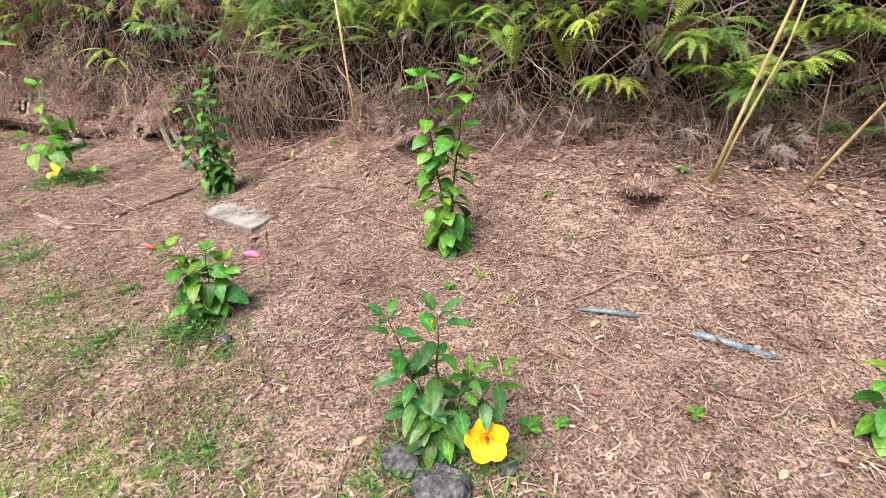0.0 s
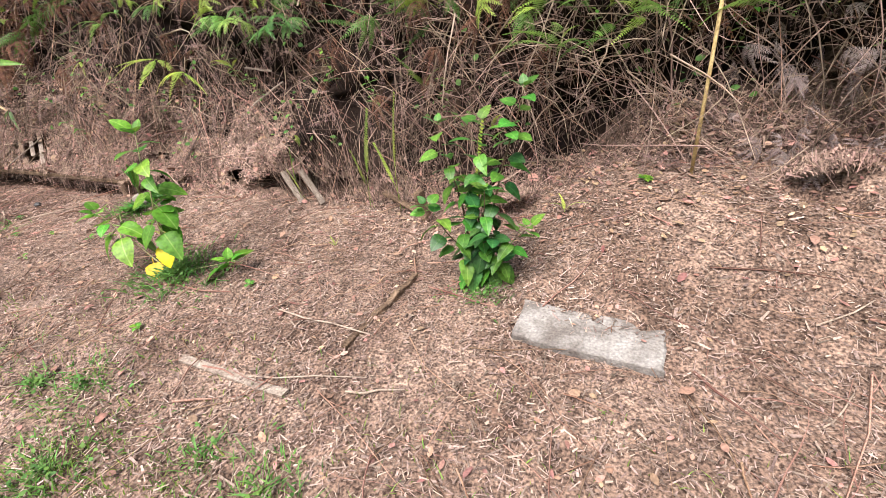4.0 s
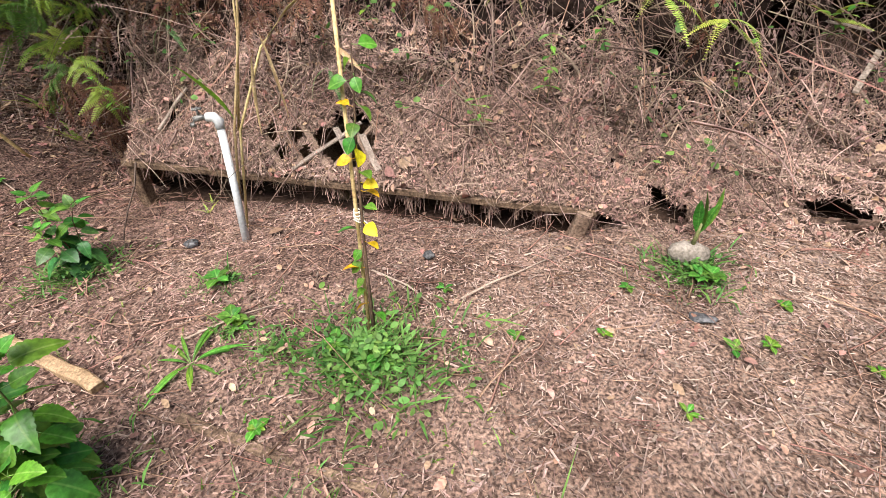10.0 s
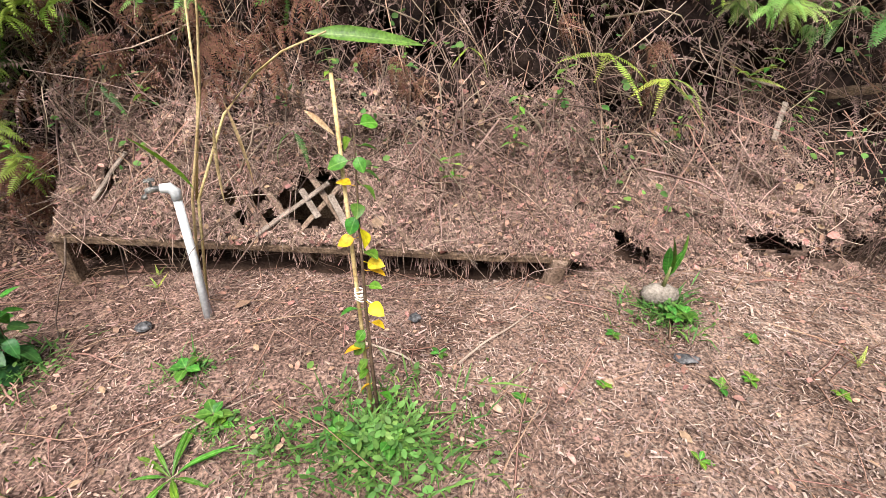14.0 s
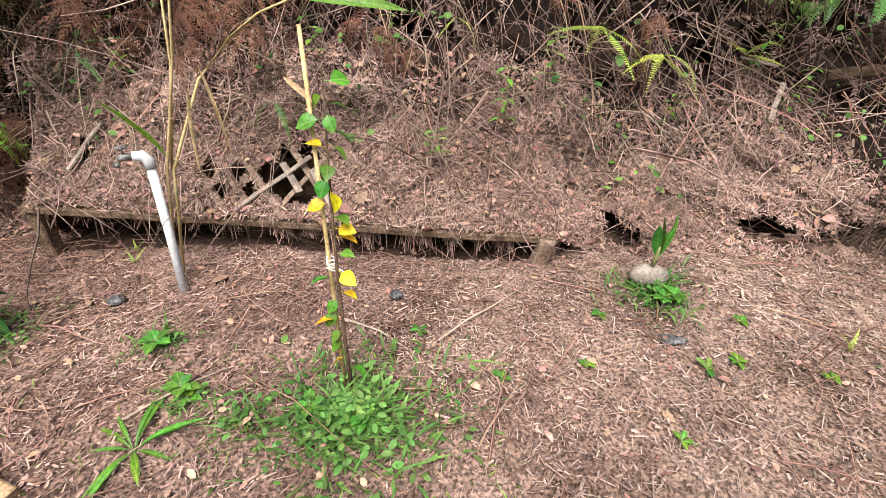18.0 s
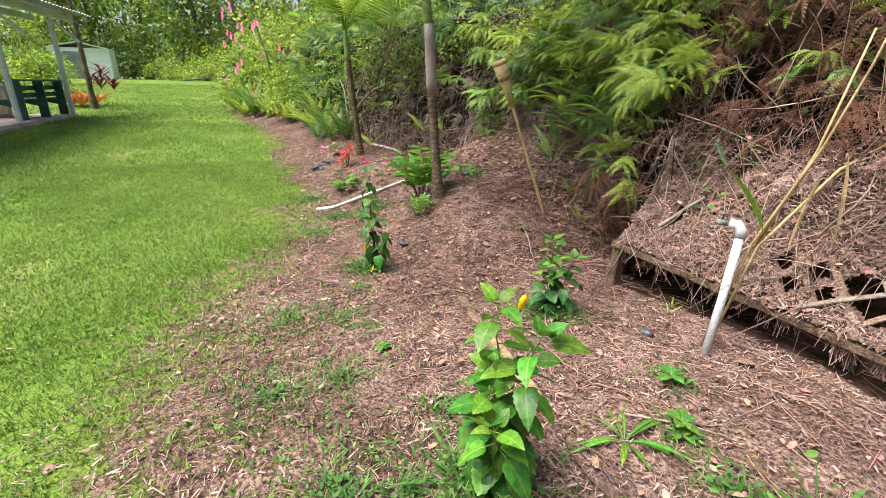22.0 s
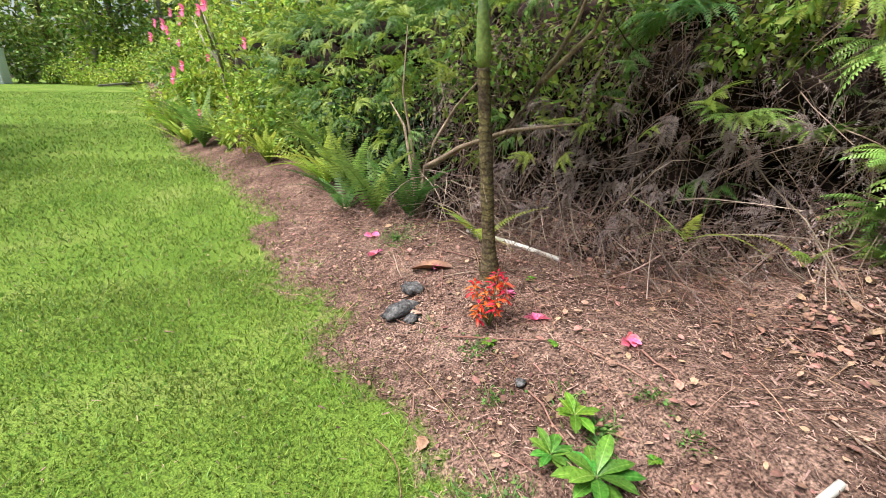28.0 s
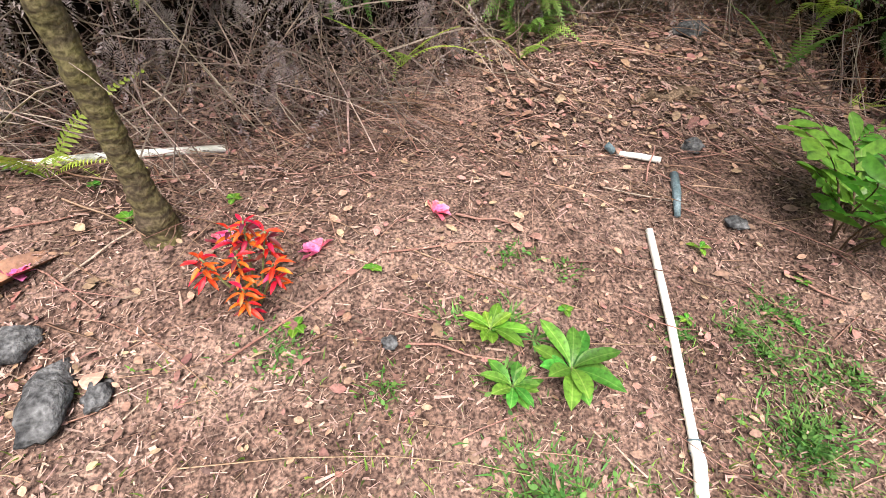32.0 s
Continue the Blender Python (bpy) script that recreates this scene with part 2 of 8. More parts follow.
M_GREY_DOOR = mat("grey_door", (0.2, 0.2, 0.2), (0.3, 0.3, 0.3), 1.0, 0.6, 0.1, 20)
M_POST = mat("painted_post", (0.45, 0.50, 0.52), (0.60, 0.64, 0.66), 4.0, 0.6, 0.2, 40, speck=0.12)
M_ROOF = mat("grey_roof", (0.28, 0.30, 0.31), (0.42, 0.44, 0.45), 3.0, 0.6, 0.2, 30)
M_TUB = mat("tub_panel", (0.52, 0.45, 0.36), (0.62, 0.55, 0.45), 2.0, 0.7, 0.1, 30, speck=0.1)
M_COVER = mat("tub_cover", (0.32, 0.34, 0.35), (0.46, 0.48, 0.49), 4.0, 0.6, 0.2, 30)
M_BENCH = mat("green_paint", (0.012, 0.055, 0.045), (0.025, 0.085, 0.07), 6.0, 0.45, 0.2, 40)
M_PATIO = mat("patio_concrete", (0.26, 0.2, 0.17), (0.44, 0.36, 0.31), 3.0, 0.85, 0.5, 40)
M_POT = mat("blue_glaze", (0.012, 0.02, 0.10), (0.03, 0.05, 0.2), 6.0, 0.2, 0.05, 30)
M_BROM = mat("bromeliad_leaf", (0.45, 0.10, 0.02), (0.6, 0.26, 0.05), 4.0, 0.4, 0.1, 30, 0.3, "object", 0.25)
M_TI = mat("ti_leaf", (0.06, 0.008, 0.012), (0.16, 0.022, 0.026), 4.0, 0.4, 0.1, 30, 0.3, "object", 0.2)
M_TWINE = mat("white_twine", (0.55, 0.5, 0.42), (0.75, 0.7, 0.62), 40.0, 0.9, 0.5, 150)


def ring_material(name, c1, c2, c3):
    """Bark with dark ring scars round the trunk."""
    m = mat(name, c1, c2, 9.0, 0.9, 0.9, 60, speck=0.5)
    n, l = m.node_tree.nodes, m.node_tree.links
    b = n["Principled BSDF"]
    w = n.new("ShaderNodeTexWave")
    w.bands_direction = "Z"
    w.inputs["Scale"].default_value, w.inputs["Distortion"].default_value, w.inputs["Detail Scale"].default_value = 6.7, 5.0, 2.5
    l.new(n["Texture Coordinate"].outputs["Object"], w.inputs["Vector"])
    r = n.new("ShaderNodeMapRange")
    r.inputs["From Min"].default_value, r.inputs["From Max"].default_value = 0.6, 1.0
    r.inputs["To Max"].default_value = 0.65
    l.new(w.outputs["Fac"], r.inputs["Value"])
    x = n.new("ShaderNodeMixRGB")
    l.new(r.outputs[0], x.inputs[0])
    l.new(b.inputs["Base Color"].links[0].from_socket, x.inputs[1])
    x.inputs[2].default_value = (*c3, 1)
    l.new(x.outputs[0], b.inputs["Base Color"])
    return m


M_RINGS = ring_material("ringed_bark", (0.10, 0.066, 0.05), (0.22, 0.16, 0.115), (0.06, 0.04, 0.03))
M_RINGS_MOSS = ring_material("mossy_ringed_bark", (0.085, 0.06, 0.045), (0.18, 0.15, 0.065), (0.045, 0.032, 0.025))


def ground_material():
    """Mulch and bare soil that turn to lawn where the 'lawn' attribute says so, broken up by noise."""
    m = bpy.data.materials.new("ground")
    m.use_nodes = True
    n, l = m.node_tree.nodes, m.node_tree.links
    b = n["Principled BSDF"]
    tc = n.new("ShaderNodeTexCoord")

    def nz(scale, detail=5, stretch=None):
        x = n.new("ShaderNodeTexNoise")
        x.inputs["Scale"].default_value, x.inputs["Detail"].default_value = scale, detail
        l.new(tc.outputs["Object"], x.inputs["Vector"])
        return x.outputs["Fac"]

    def ramp(src, stops):
        r = n.new("ShaderNodeValToRGB")
        while len(r.color_ramp.elements) < len(stops):
            r.color_ramp.elements.new(0.5)
        for e, (p, c) in zip(r.color_ramp.elements, stops):
            e.position, e.color = p, (*c, 1)
        l.new(src, r.inputs[0])
        return r.outputs[0]

    def mix(f, a, c, mode="MIX"):
        x = n.new("ShaderNodeMixRGB")
        x.blend_type = mode
        if isinstance(f, float):
            x.inputs[0].default_value = f
        else:
            l.new(f, x.inputs[0])
        l.new(a, x.inputs[1])
        l.new(c, x.inputs[2])
        return x.outputs[0]

    soil = ramp(nz(2.2), [(0.3, (0.09, 0.055, 0.042)), (0.5, (0.165, 0.105, 0.083)), (0.72, (0.26, 0.175, 0.14))])
    chips = ramp(nz(75, 3), [(0.36, (0.22, 0.2, 0.2)), (0.5, (0.85, 0.85, 0.85)), (0.64, (1.6, 1.55, 1.5))])
    soil = mix(0.9, soil, chips, "MULTIPLY")
    soil = mix(0.85, soil, ramp(nz(15, 3), [(0.35, (0.45, 0.42, 0.42)), (0.6, (1.15, 1.12, 1.1))]), "MULTIPLY")
    # the straw is paler and fresher at the near end of the bed
    sx = n.new("ShaderNodeSeparateXYZ")
    l.new(tc.outputs["Object"], sx.inputs[0])
    age = n.new("ShaderNodeMapRange")
    age.inputs["From Min"].default_value, age.inputs["From Max"].default_value = -9.6, -6.8
    l.new(sx.outputs["X"], age.inputs["Value"])
    pale = ramp(nz(2.2), [(0.3, (0.118, 0.076, 0.057)), (0.5, (0.206, 0.139, 0.107)), (0.72, (0.31, 0.216, 0.168))])
    pale = mix(0.9, pale, chips, "MULTIPLY")
    pale = mix(0.75, pale, ramp(nz(12, 4), [(0.35, (0.45, 0.43, 0.42)), (0.6, (1.15, 1.13, 1.12))]), "MULTIPLY")
    soil = mix(age.outputs[0], soil, pale)
    turf = ramp(nz(0.9), [(0.3, (0.085, 0.15, 0.02)), (0.55, (0.125, 0.19, 0.032)), (0.75, (0.2, 0.235, 0.065))])
    tuft = ramp(nz(90, 3), [(0.35, (0.35, 0.4, 0.4)), (0.62, (1.3, 1.3, 1.2))])
    turf = mix(0.8, turf, tuft, "MULTIPLY")
    at = n.new("ShaderNodeAttribute")
    at.attribute_name = "lawn"
    add = n.new("ShaderNodeMath")
    add.operation = "MULTIPLY_ADD"
    l.new(nz(9, 6), add.inputs[0])
    add.inputs[1].default_value = 0.8
    l.new(at.outputs["Fac"], add.inputs[2])
    cut = n.new("ShaderNodeMapRange")
    cut.inputs["From Min"].default_value, cut.inputs["From Max"].default_value = 0.88, 1.1
    l.new(add.outputs[0], cut.inputs["Value"])
    l.new(mix(cut.outputs[0], soil, turf), b.inputs["Base Color"])
    b.inputs["Roughness"].default_value, b.inputs["Specular IOR Level"].default_value = 0.95, 0.08
    bp = n.new("ShaderNodeBump")
    bp.inputs["Strength"].default_value, bp.inputs["Distance"].default_value = 0.8, 0.015
    l.new(nz(70, 5), bp.inputs["Height"])
    l.new(bp.outputs[0], b.inputs["Normal"])
    return m


M_GROUND = ground_material()


# ---- mesh helpers ----
class Geo:
    """Loose vertices and faces of one mesh."""

    def __init__(self):
        self.v, self.f = [], []

    def add(self, verts, faces):
        k = len(self.v)
        self.v.extend(verts)
        self.f.extend([tuple(i + k for i in f) for f in faces])
        return self

    def tube(self, pts, radii, sides=6, cap=True):
        pts = [Vector(p) for p in pts]
        radii = radii if hasattr(radii, "__len__") else [radii] * len(pts)
        verts, faces = [], []
        ref = Vector((0.31, 0.17, 0.93))
        for i, p in enumerate(pts):
            d = (pts[min(i + 1, len(pts) - 1)] - pts[max(i - 1, 0)]).normalized()
            u = d.cross(ref if abs(d.dot(ref)) < 0.95 else Vector((1, 0, 0))).normalized()
            w = d.cross(u)
            for k in range(sides):
                a = 2 * math.pi * k / sides
                verts.append(p + radii[i] * (math.cos(a) * u + math.sin(a) * w))
        for i in range(len(pts) - 1):
            for k in range(sides):
                a, b = i * sides + k, i * sides + (k + 1) % sides
                faces.append((a, b, b + sides, a + sides))
        if cap:
            faces.append(tuple(range(sides - 1, -1, -1)))
            faces.append(tuple(range((len(pts) - 1) * sides, len(pts) * sides)))
        return self.add(verts, faces)

    def box(self, m, sx, sy, sz, wob=0.0, cuts=1):
        """A slightly uneven board, long in x, with its corners eased."""
        verts, faces = [], []
        e = min(sy, sz) * 0.12
        ring = [(-1, -1, e, 0), (-1, -1, 0, e), (-1, 1, 0, -e), (-1, 1, e, 0), (1, 1, -e, 0), (1, 1, 0, -e), (1, -1, 0, e), (1, -1, -e, 0)]
        for i in range(cuts + 1):
            x = sx * (i / cuts - 0.5)
            o = Vector((0, random.uniform(-wob, wob), random.uniform(-wob, wob)))
            for a, b, dy, dz in ring:
                verts.append(m @ (Vector((x + random.uniform(-wob, wob), a * sy / 2 + dy, b * sz / 2 + dz)) + o))
        for i in range(cuts):
            for k in range(8):
                faces.append((i * 8 + k, i * 8 + (k + 1) % 8, i * 8 + 8 + (k + 1) % 8, i * 8 + 8 + k))
        faces += [tuple(range(7, -1, -1)), tuple(range(cuts * 8, cuts * 8 + 8))]
        return self.add(verts, faces)

    def mesh(self, name, material, smooth=True):
        me = bpy.data.meshes.new(name)
        me.from_pydata([tuple(v) for v in self.v], [], self.f)
        me.materials.append(material)
        if smooth:
            me.shade_smooth()
        return me


def part(name, geo, material, parent=None, label="", m=None, smooth=True):
    """Links a Geo, or a mesh made before, as one object under a thing or a part."""
    ob = new(name, geo.mesh(name, material, smooth) if isinstance(geo, Geo) else geo)
    if parent:
        ob.parent = parent
    if m is not None:
        ob.matrix_basis = m
    if label:
        ob["label"] = label
    return ob


def thing(name, m, label, category, group="", kind=""):
    ob = new(name)
    ob.empty_display_size = 0.1
    ob.matrix_basis = m
    return tagged(ob, label, category, group, kind)


def stuff(name, verts, faces, material, label, category, kind="stuff", smooth=False, parent=None):
    """One joined mesh of very many small pieces, from arrays."""
    me = bpy.data.meshes.new(name)
    k = faces.shape[1]
    me.vertices.add(len(verts))
    me.vertices.foreach_set("co", np.ascontiguousarray(verts, np.float32).ravel())
    me.loops.add(faces.size)
    me.loops.foreach_set("vertex_index", np.ascontiguousarray(faces, np.int32).ravel())
    me.polygons.add(len(faces))
    me.polygons.foreach_set("loop_start", np.arange(0, faces.size, k, dtype=np.int32))
    me.update(calc_edges=True)
    me.materials.append(material)
    if smooth:
        me.shade_smooth()
    ob = new(name, me)
    if parent:
        ob.parent = parent
        return tagged(ob, label, "", "", kind)
    return tagged(ob, label, category, "", kind)


def smooth(a, b, x):
    t = np.clip((x - a) / (b - a), 0, 1)
    return t * t * (3 - 2 * t)


def plain_z(x, y):
    """Height of the plain ground: a level bed that falls a little to the lawn and rises to the bank and far up the lawn."""
    lawn = -0.2 * smooth(-9, -11.8, x) + 0.3 * smooth(-17, -26, x) + 1.0 * smooth(-26, -48, x)
    rise = 0.40 * smooth(-4.2, -2.6, x) + 0.39 * smooth(-10.8, -12, x)
    knoll = 0.5 * smooth(-15, -13.6, x) * smooth(-11.2, -12.3, x)
    return lawn + rise * smooth(1.9, 3.5, y) + knoll * smooth(3.4, 4.7, y) - 0.03


EDGE_X = [-60, -30, -24, -20, -18.3, -17, -15.3, -14.2, -13.1, -12.5, -11.4, -10.4, -9, -5, 0, 6]
EDGE_Y = [3.2, 2.0, 2.0, 2.55, 2.25, 2.15, 2.1, 2.05, 1.7, 1.25, 0.85, 0.7, 0.5, 0.45, 0.2, -0.1]


def lawn_cover(x, y):
    """How far the ground is grown over with lawn, from 0 to 1."""
    edge = np.interp(x, EDGE_X, EDGE_Y)
    wide = np.interp(x, [-15, -12.5, -10, -4], [0.5, 0.85, 1.1, 1.2])
    return np.clip(0.5 + (edge - y) / (2 * wide), 0, 1)


FOOT_X = [-60, -34, -26, -22, -19, -17, -15, -13.8, -12.4, -11.3, -10.75, -10.6, -7.6, -7.4, -4.6, -3.6, 8]
FOOT_Y = [4.6, 3.9, 3.4, 3.25, 3.35, 3.6, 4.1, 4.65, 4.65, 3.98, 3.7, 3.42, 3.42, 3.5, 3.45, 3.6, 3.65]


def bank_foot(x):
    return np.interp(x, FOOT_X, FOOT_Y)


def bank_base(x):
    """Height at which the bank begins; over the fallen planter it begins on the planter's front board."""
    y = bank_foot(x)
    g = plain_z(x, y) - 0.05
    over = np.interp(x, [-10.75, -10.58, -7.66, -7.25], [0, 1, 1, 0])
    return g * (1 - over) + over * np.interp(x, [-10.6, -7.6], [0.215, 0.115])


def plain_bank(x, s):
    """A point on the plain slope of the bank: s runs from 0 at its foot to 1 well back on its top."""
    lean = np.interp(x, [-16, -13, -11, -10.4, -4.6, -3.8], [0.45, 0.3, 0.35, 0.8, 0.8, 0.3])
    up = np.interp(s, [0, 0.35, 0.7, 1.0], [0, 0.9, 2.1, 2.5])
    back = np.interp(s, [0, 0.35, 0.7, 1.0], [0, 1.0, 1.45, 3.2])
    back = np.where(back <= 1.0, back * lean, lean + (back - 1.0))
    return bank_foot(x) + back, bank_base(x) + up


def fbm(x, y, z=0.0):
    return noise.fractal((x, y, z), 0.9, 2.1, 4)


SURFACE = {}


def lawn_at(x, y):
    """Lawn cover with its ragged, patchy edge."""
    return ground_z(x, y, "lawn")


def ground_z(x, y, layer="z"):
    """Height of the finished ground with its small mounds and dips."""
    x, y = np.asarray(x, float), np.asarray(y, float)
    xs, ys, z = SURFACE["xs"], SURFACE["ys"], SURFACE[layer]
    i, j = np.clip(np.searchsorted(xs, x) - 1, 0, len(xs) - 2), np.clip(np.searchsorted(ys, y) - 1, 0, len(ys) - 2)
    u, v = (x - xs[i]) / (xs[i + 1] - xs[i]), (y - ys[j]) / (ys[j + 1] - ys[j])
    return (z[j, i] * (1 - u) + z[j, i + 1] * u) * (1 - v) + (z[j + 1, i] * (1 - u) + z[j + 1, i + 1] * u) * v


# ---- ground: one sheet to the horizon ----
def build_ground():
    xs = np.concatenate([-np.geomspace(19.2, 2500, 40)[::-1], np.arange(-19, 3.01, 0.07), 3 + np.geomspace(0.2, 2500, 34)])
    ys = np.concatenate([-1.6 - np.geomspace(0.1, 2500, 40)[::-1], np.arange(-1.6, 4.61, 0.07), 4.6 + np.geomspace(0.2, 2500, 26)])
    gx, gy = np.meshgrid(xs, ys)
    gz = plain_z(gx, gy)
    near = (gx > -19.1) & (gx < 3.1) & (gy > -1.7) & (gy < 4.7)
    add = np.zeros_like(gz)
    for i, j in np.argwhere(near):
        x, y = gx[i, j], gy[i, j]
        add[i, j] = 0.022 * fbm(x * 1.7, y * 1.7) + 0.018 * fbm(x * 6, y * 6, 3)
    for cx, cy, r, h in HUMPS:
        add += h * np.exp(-((gx - cx) ** 2 + (gy - cy) ** 2) / (r * r))
    # the ground sinks away under the planter
    add -= 0.12 * np.exp(-(((gy - 3.62) / 0.24) ** 2)) * np.interp(gx, [-10.8, -10.5, -9.5, -8.3, -7.7, -7.45], [0, 0.1, 0.3, 1, 1, 0])
    gz = gz + add
    lawn = lawn_cover(gx, gy)
    for i, j in np.argwhere(near):
        x, y = gx[i, j], gy[i, j]
        lawn[i, j] = lawn_cover(x, y + 0.3 * fbm(x * 1.1, y * 1.1, 8) + 0.16 * fbm(x * 4, y * 4, 9)) - 0.25 * max(0, fbm(x * 1.6, y * 1.6, 4))
    SURFACE.update(xs=xs, ys=ys, z=gz, lawn=np.clip(lawn, 0, 1))
    ny, nx = gx.shape
    idx = np.arange(nx * ny).reshape(ny, nx)
    faces = np.stack([idx[:-1, :-1], idx[:-1, 1:], idx[1:, 1:], idx[1:, :-1]], -1).reshape(-1, 4)
    ob = stuff("ground", np.stack([gx, gy, gz], -1).reshape(-1, 3), faces, M_GROUND, "brown mulch bed of straw and soil beside a mown green lawn", "ground", "structure", True)
    at = ob.data.attributes.new("lawn", "FLOAT", "POINT")
    at.data.foreach_set("value", SURFACE["lawn"].astype(np.float32).ravel())


# small mounds and dips in the bed: x, y, radius, height
HUMPS = [(-2.02, 3.24, 0.15, -0.34), (-1.9, 3.12, 0.3, 0.07), (-2.15, 3.02, 0.2, 0.07), (-1.9, 3.45, 0.2, 0.1), (0.2, 2.85, 0.22, 0.09), (-0.1, 2.95, 0.13, -0.2), (0.75, 2.5, 0.3, 0.07),
         (-3.78, 3.45, 0.2, -0.3), (-0.6, 3.3, 0.3, 0.06), (-5.8, 2.3, 0.25, 0.03), (-8.65, 2.4, 0.3, 0.02), (-10.3, 2.1, 0.15, -0.04), (-12.1, 3.15, 0.75, 0.2)]
# gaps in the thatch: x, height above the bank's foot, half width, half height, and 1 for the square cells of the lattice, 2 for ragged holes
GAPS = [(-9.1, 0.2, 0.17, 0.125, 2), (-9.595, 0.2, 0.052, 0.052, 1), (-9.517, 0.121, 0.052, 0.052, 1), (-9.438, 0.2, 0.052, 0.052, 1), (-9.36, 0.121, 0.052, 0.052, 1), (-9.28, 0.2, 0.055, 0.055, 1),
        (-7.22, 0.14, 0.11, 0.08, 2), (-7.5, 0.22, 0.05, 0.03, 2), (-10.3, 0.25, 0.05, 0.08, 1), (-6.35, 0.2, 0.16, 0.06, 2), (-6.0, 0.17, 0.18, 0.065, 2), (-5.65, 0.16, 0.22, 0.09, 2), (-5.3, 0.14, 0.16, 0.07, 2), (-10.9, 0.12, 0.15, 0.09, 2)]


def in_gap(x, h, grow=0.0):
    """True where a point lies in one of the gaps."""
    hit = np.zeros(np.shape(x), bool)
    for gx, gh, w, t, e in GAPS:
        rag = 0.0 if e == 1 else 0.22 * np.sin(x * 47 + h * 31) + 0.15 * np.sin(x * 23 - h * 71)
        hit |= (np.abs(x - gx) / (w + grow)) ** e + (np.abs(h - gh) / (t + grow)) ** e + rag < 1
    return hit


BANK = {}


def bank_point(x, s):
    """A point on the finished face of the bank."""
    x, s = np.broadcast_arrays(np.asarray(x, float), np.asarray(s, float))
    xs, ss = BANK["xs"], BANK["ss"]
    i, j = np.clip(np.searchsorted(xs, x) - 1, 0, len(xs) - 2), np.clip(np.searchsorted(ss, s) - 1, 0, len(ss) - 2)
    u, v = (x - xs[i]) / (xs[i + 1] - xs[i]), (s - ss[j]) / (ss[j + 1] - ss[j])
    return tuple((g[j, i] * (1 - u) + g[j, i + 1] * u) * (1 - v) + (g[j + 1, i] * (1 - u) + g[j + 1, i + 1] * u) * v for g in (BANK["y"], BANK["z"]))


def build_bank():
    xs = np.concatenate([np.linspace(-70, -26.3, 60), np.arange(-26, -10.0, 0.045), np.arange(-10.0, -8.7, 0.016), np.arange(-8.7, 2.5, 0.045), np.linspace(2.6, 30, 30)])
    ss = np.concatenate([np.arange(0, 0.14, 0.0045), np.arange(0.14, 0.36, 0.009), np.arange(0.36, 1.001, 0.032)])
    gx, gs = np.meshgrid(xs, ss)
    gy, gz = plain_bank(gx, gs)
    px, pz = gx.copy(), gz - bank_base(gx)
    for i in range(gx.shape[0]):
        fade = min(1.0, gs[i, 0] * 14 + 0.12)
        for j in range(gx.shape[1]):
            x, y, z = gx[i, j], gy[i, j], gz[i, j]
            d = 0.17 * fbm(x * 1.3, z * 1.6, y) + 0.07 * fbm(x * 5, z * 5, y * 5)
            if -11 < x < 2.5 and gs[i, j] < 0.36:
                d += 0.05 * fbm(x * 11, z * 11, y * 4) + 0.03 * abs(fbm(x * 21, z * 21))
            d *= 1 - 0.8 * float(np.interp(x, [-10.7, -10.4, -7.9, -7.5], [0, 1, 1, 0])) * float(smooth(0.2, 0.13, gs[i, j]))
            gy[i, j] -= fade * d
            gz[i, j] += fade * 0.4 * d
    # a dark hollow under the overhanging thatch
    hollow = np.interp(gx, [-4.9, -4.3, -3.5, -2.6, -0.4, 0.6], [0, 0.5, 0.4, 0.12, 0.08, 0.3]) * np.exp(-((pz - 0.38) / 0.28) ** 2)
    hollow += np.interp(gx, [-18, -16, -13, -11.5, -11], [0, 0.15, 0.1, 0.15, 0]) * np.exp(-((pz - 0.55) / 0.4) ** 2)
    hollow += np.interp(gx, [-11.3, -11.05, -10.85, -10.68], [0, 0.4, 0.4, 0]) * np.exp(-((pz - 0.22) / 0.22) ** 2)
    gy = gy + hollow
    BANK.update(xs=xs, ss=ss, y=gy, z=gz)
    ny, nx = gx.shape
    idx = np.arange(nx * ny).reshape(ny, nx)
    faces = np.stack([idx[:-1, :-1], idx[:-1, 1:], idx[1:, 1:], idx[1:, :-1]], -1).reshape(-1, 4)
    cx, cz = px.ravel()[faces].mean(1), pz.ravel()[faces].mean(1)
    keep = ~in_gap(cx, cz)
    # the earth lies well behind the outer growth of stems and fronds, its near-black colour painting the shade there
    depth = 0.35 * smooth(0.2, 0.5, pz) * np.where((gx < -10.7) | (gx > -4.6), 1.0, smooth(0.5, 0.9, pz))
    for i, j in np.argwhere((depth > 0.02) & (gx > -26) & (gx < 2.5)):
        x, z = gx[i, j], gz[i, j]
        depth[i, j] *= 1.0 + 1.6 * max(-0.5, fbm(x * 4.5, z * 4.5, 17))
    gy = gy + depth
    ob = stuff("bank", np.stack([gx, gy, gz], -1).reshape(-1, 3), faces[keep], M_SHADED_THATCH, "steep earth bank under brown dead fern thatch", "bank", "structure", True)
    ob.data.materials.append(M_MAT)
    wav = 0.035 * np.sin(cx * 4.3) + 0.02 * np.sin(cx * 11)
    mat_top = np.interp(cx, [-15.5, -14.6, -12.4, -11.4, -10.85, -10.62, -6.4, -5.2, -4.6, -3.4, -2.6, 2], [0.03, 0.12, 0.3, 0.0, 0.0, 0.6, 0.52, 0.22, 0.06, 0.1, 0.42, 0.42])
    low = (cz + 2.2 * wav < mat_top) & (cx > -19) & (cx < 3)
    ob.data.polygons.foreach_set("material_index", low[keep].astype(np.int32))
    # the earth behind the thatch: an added sheet, coloured dark so gaps and cavity look shaded
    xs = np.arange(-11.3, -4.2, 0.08)
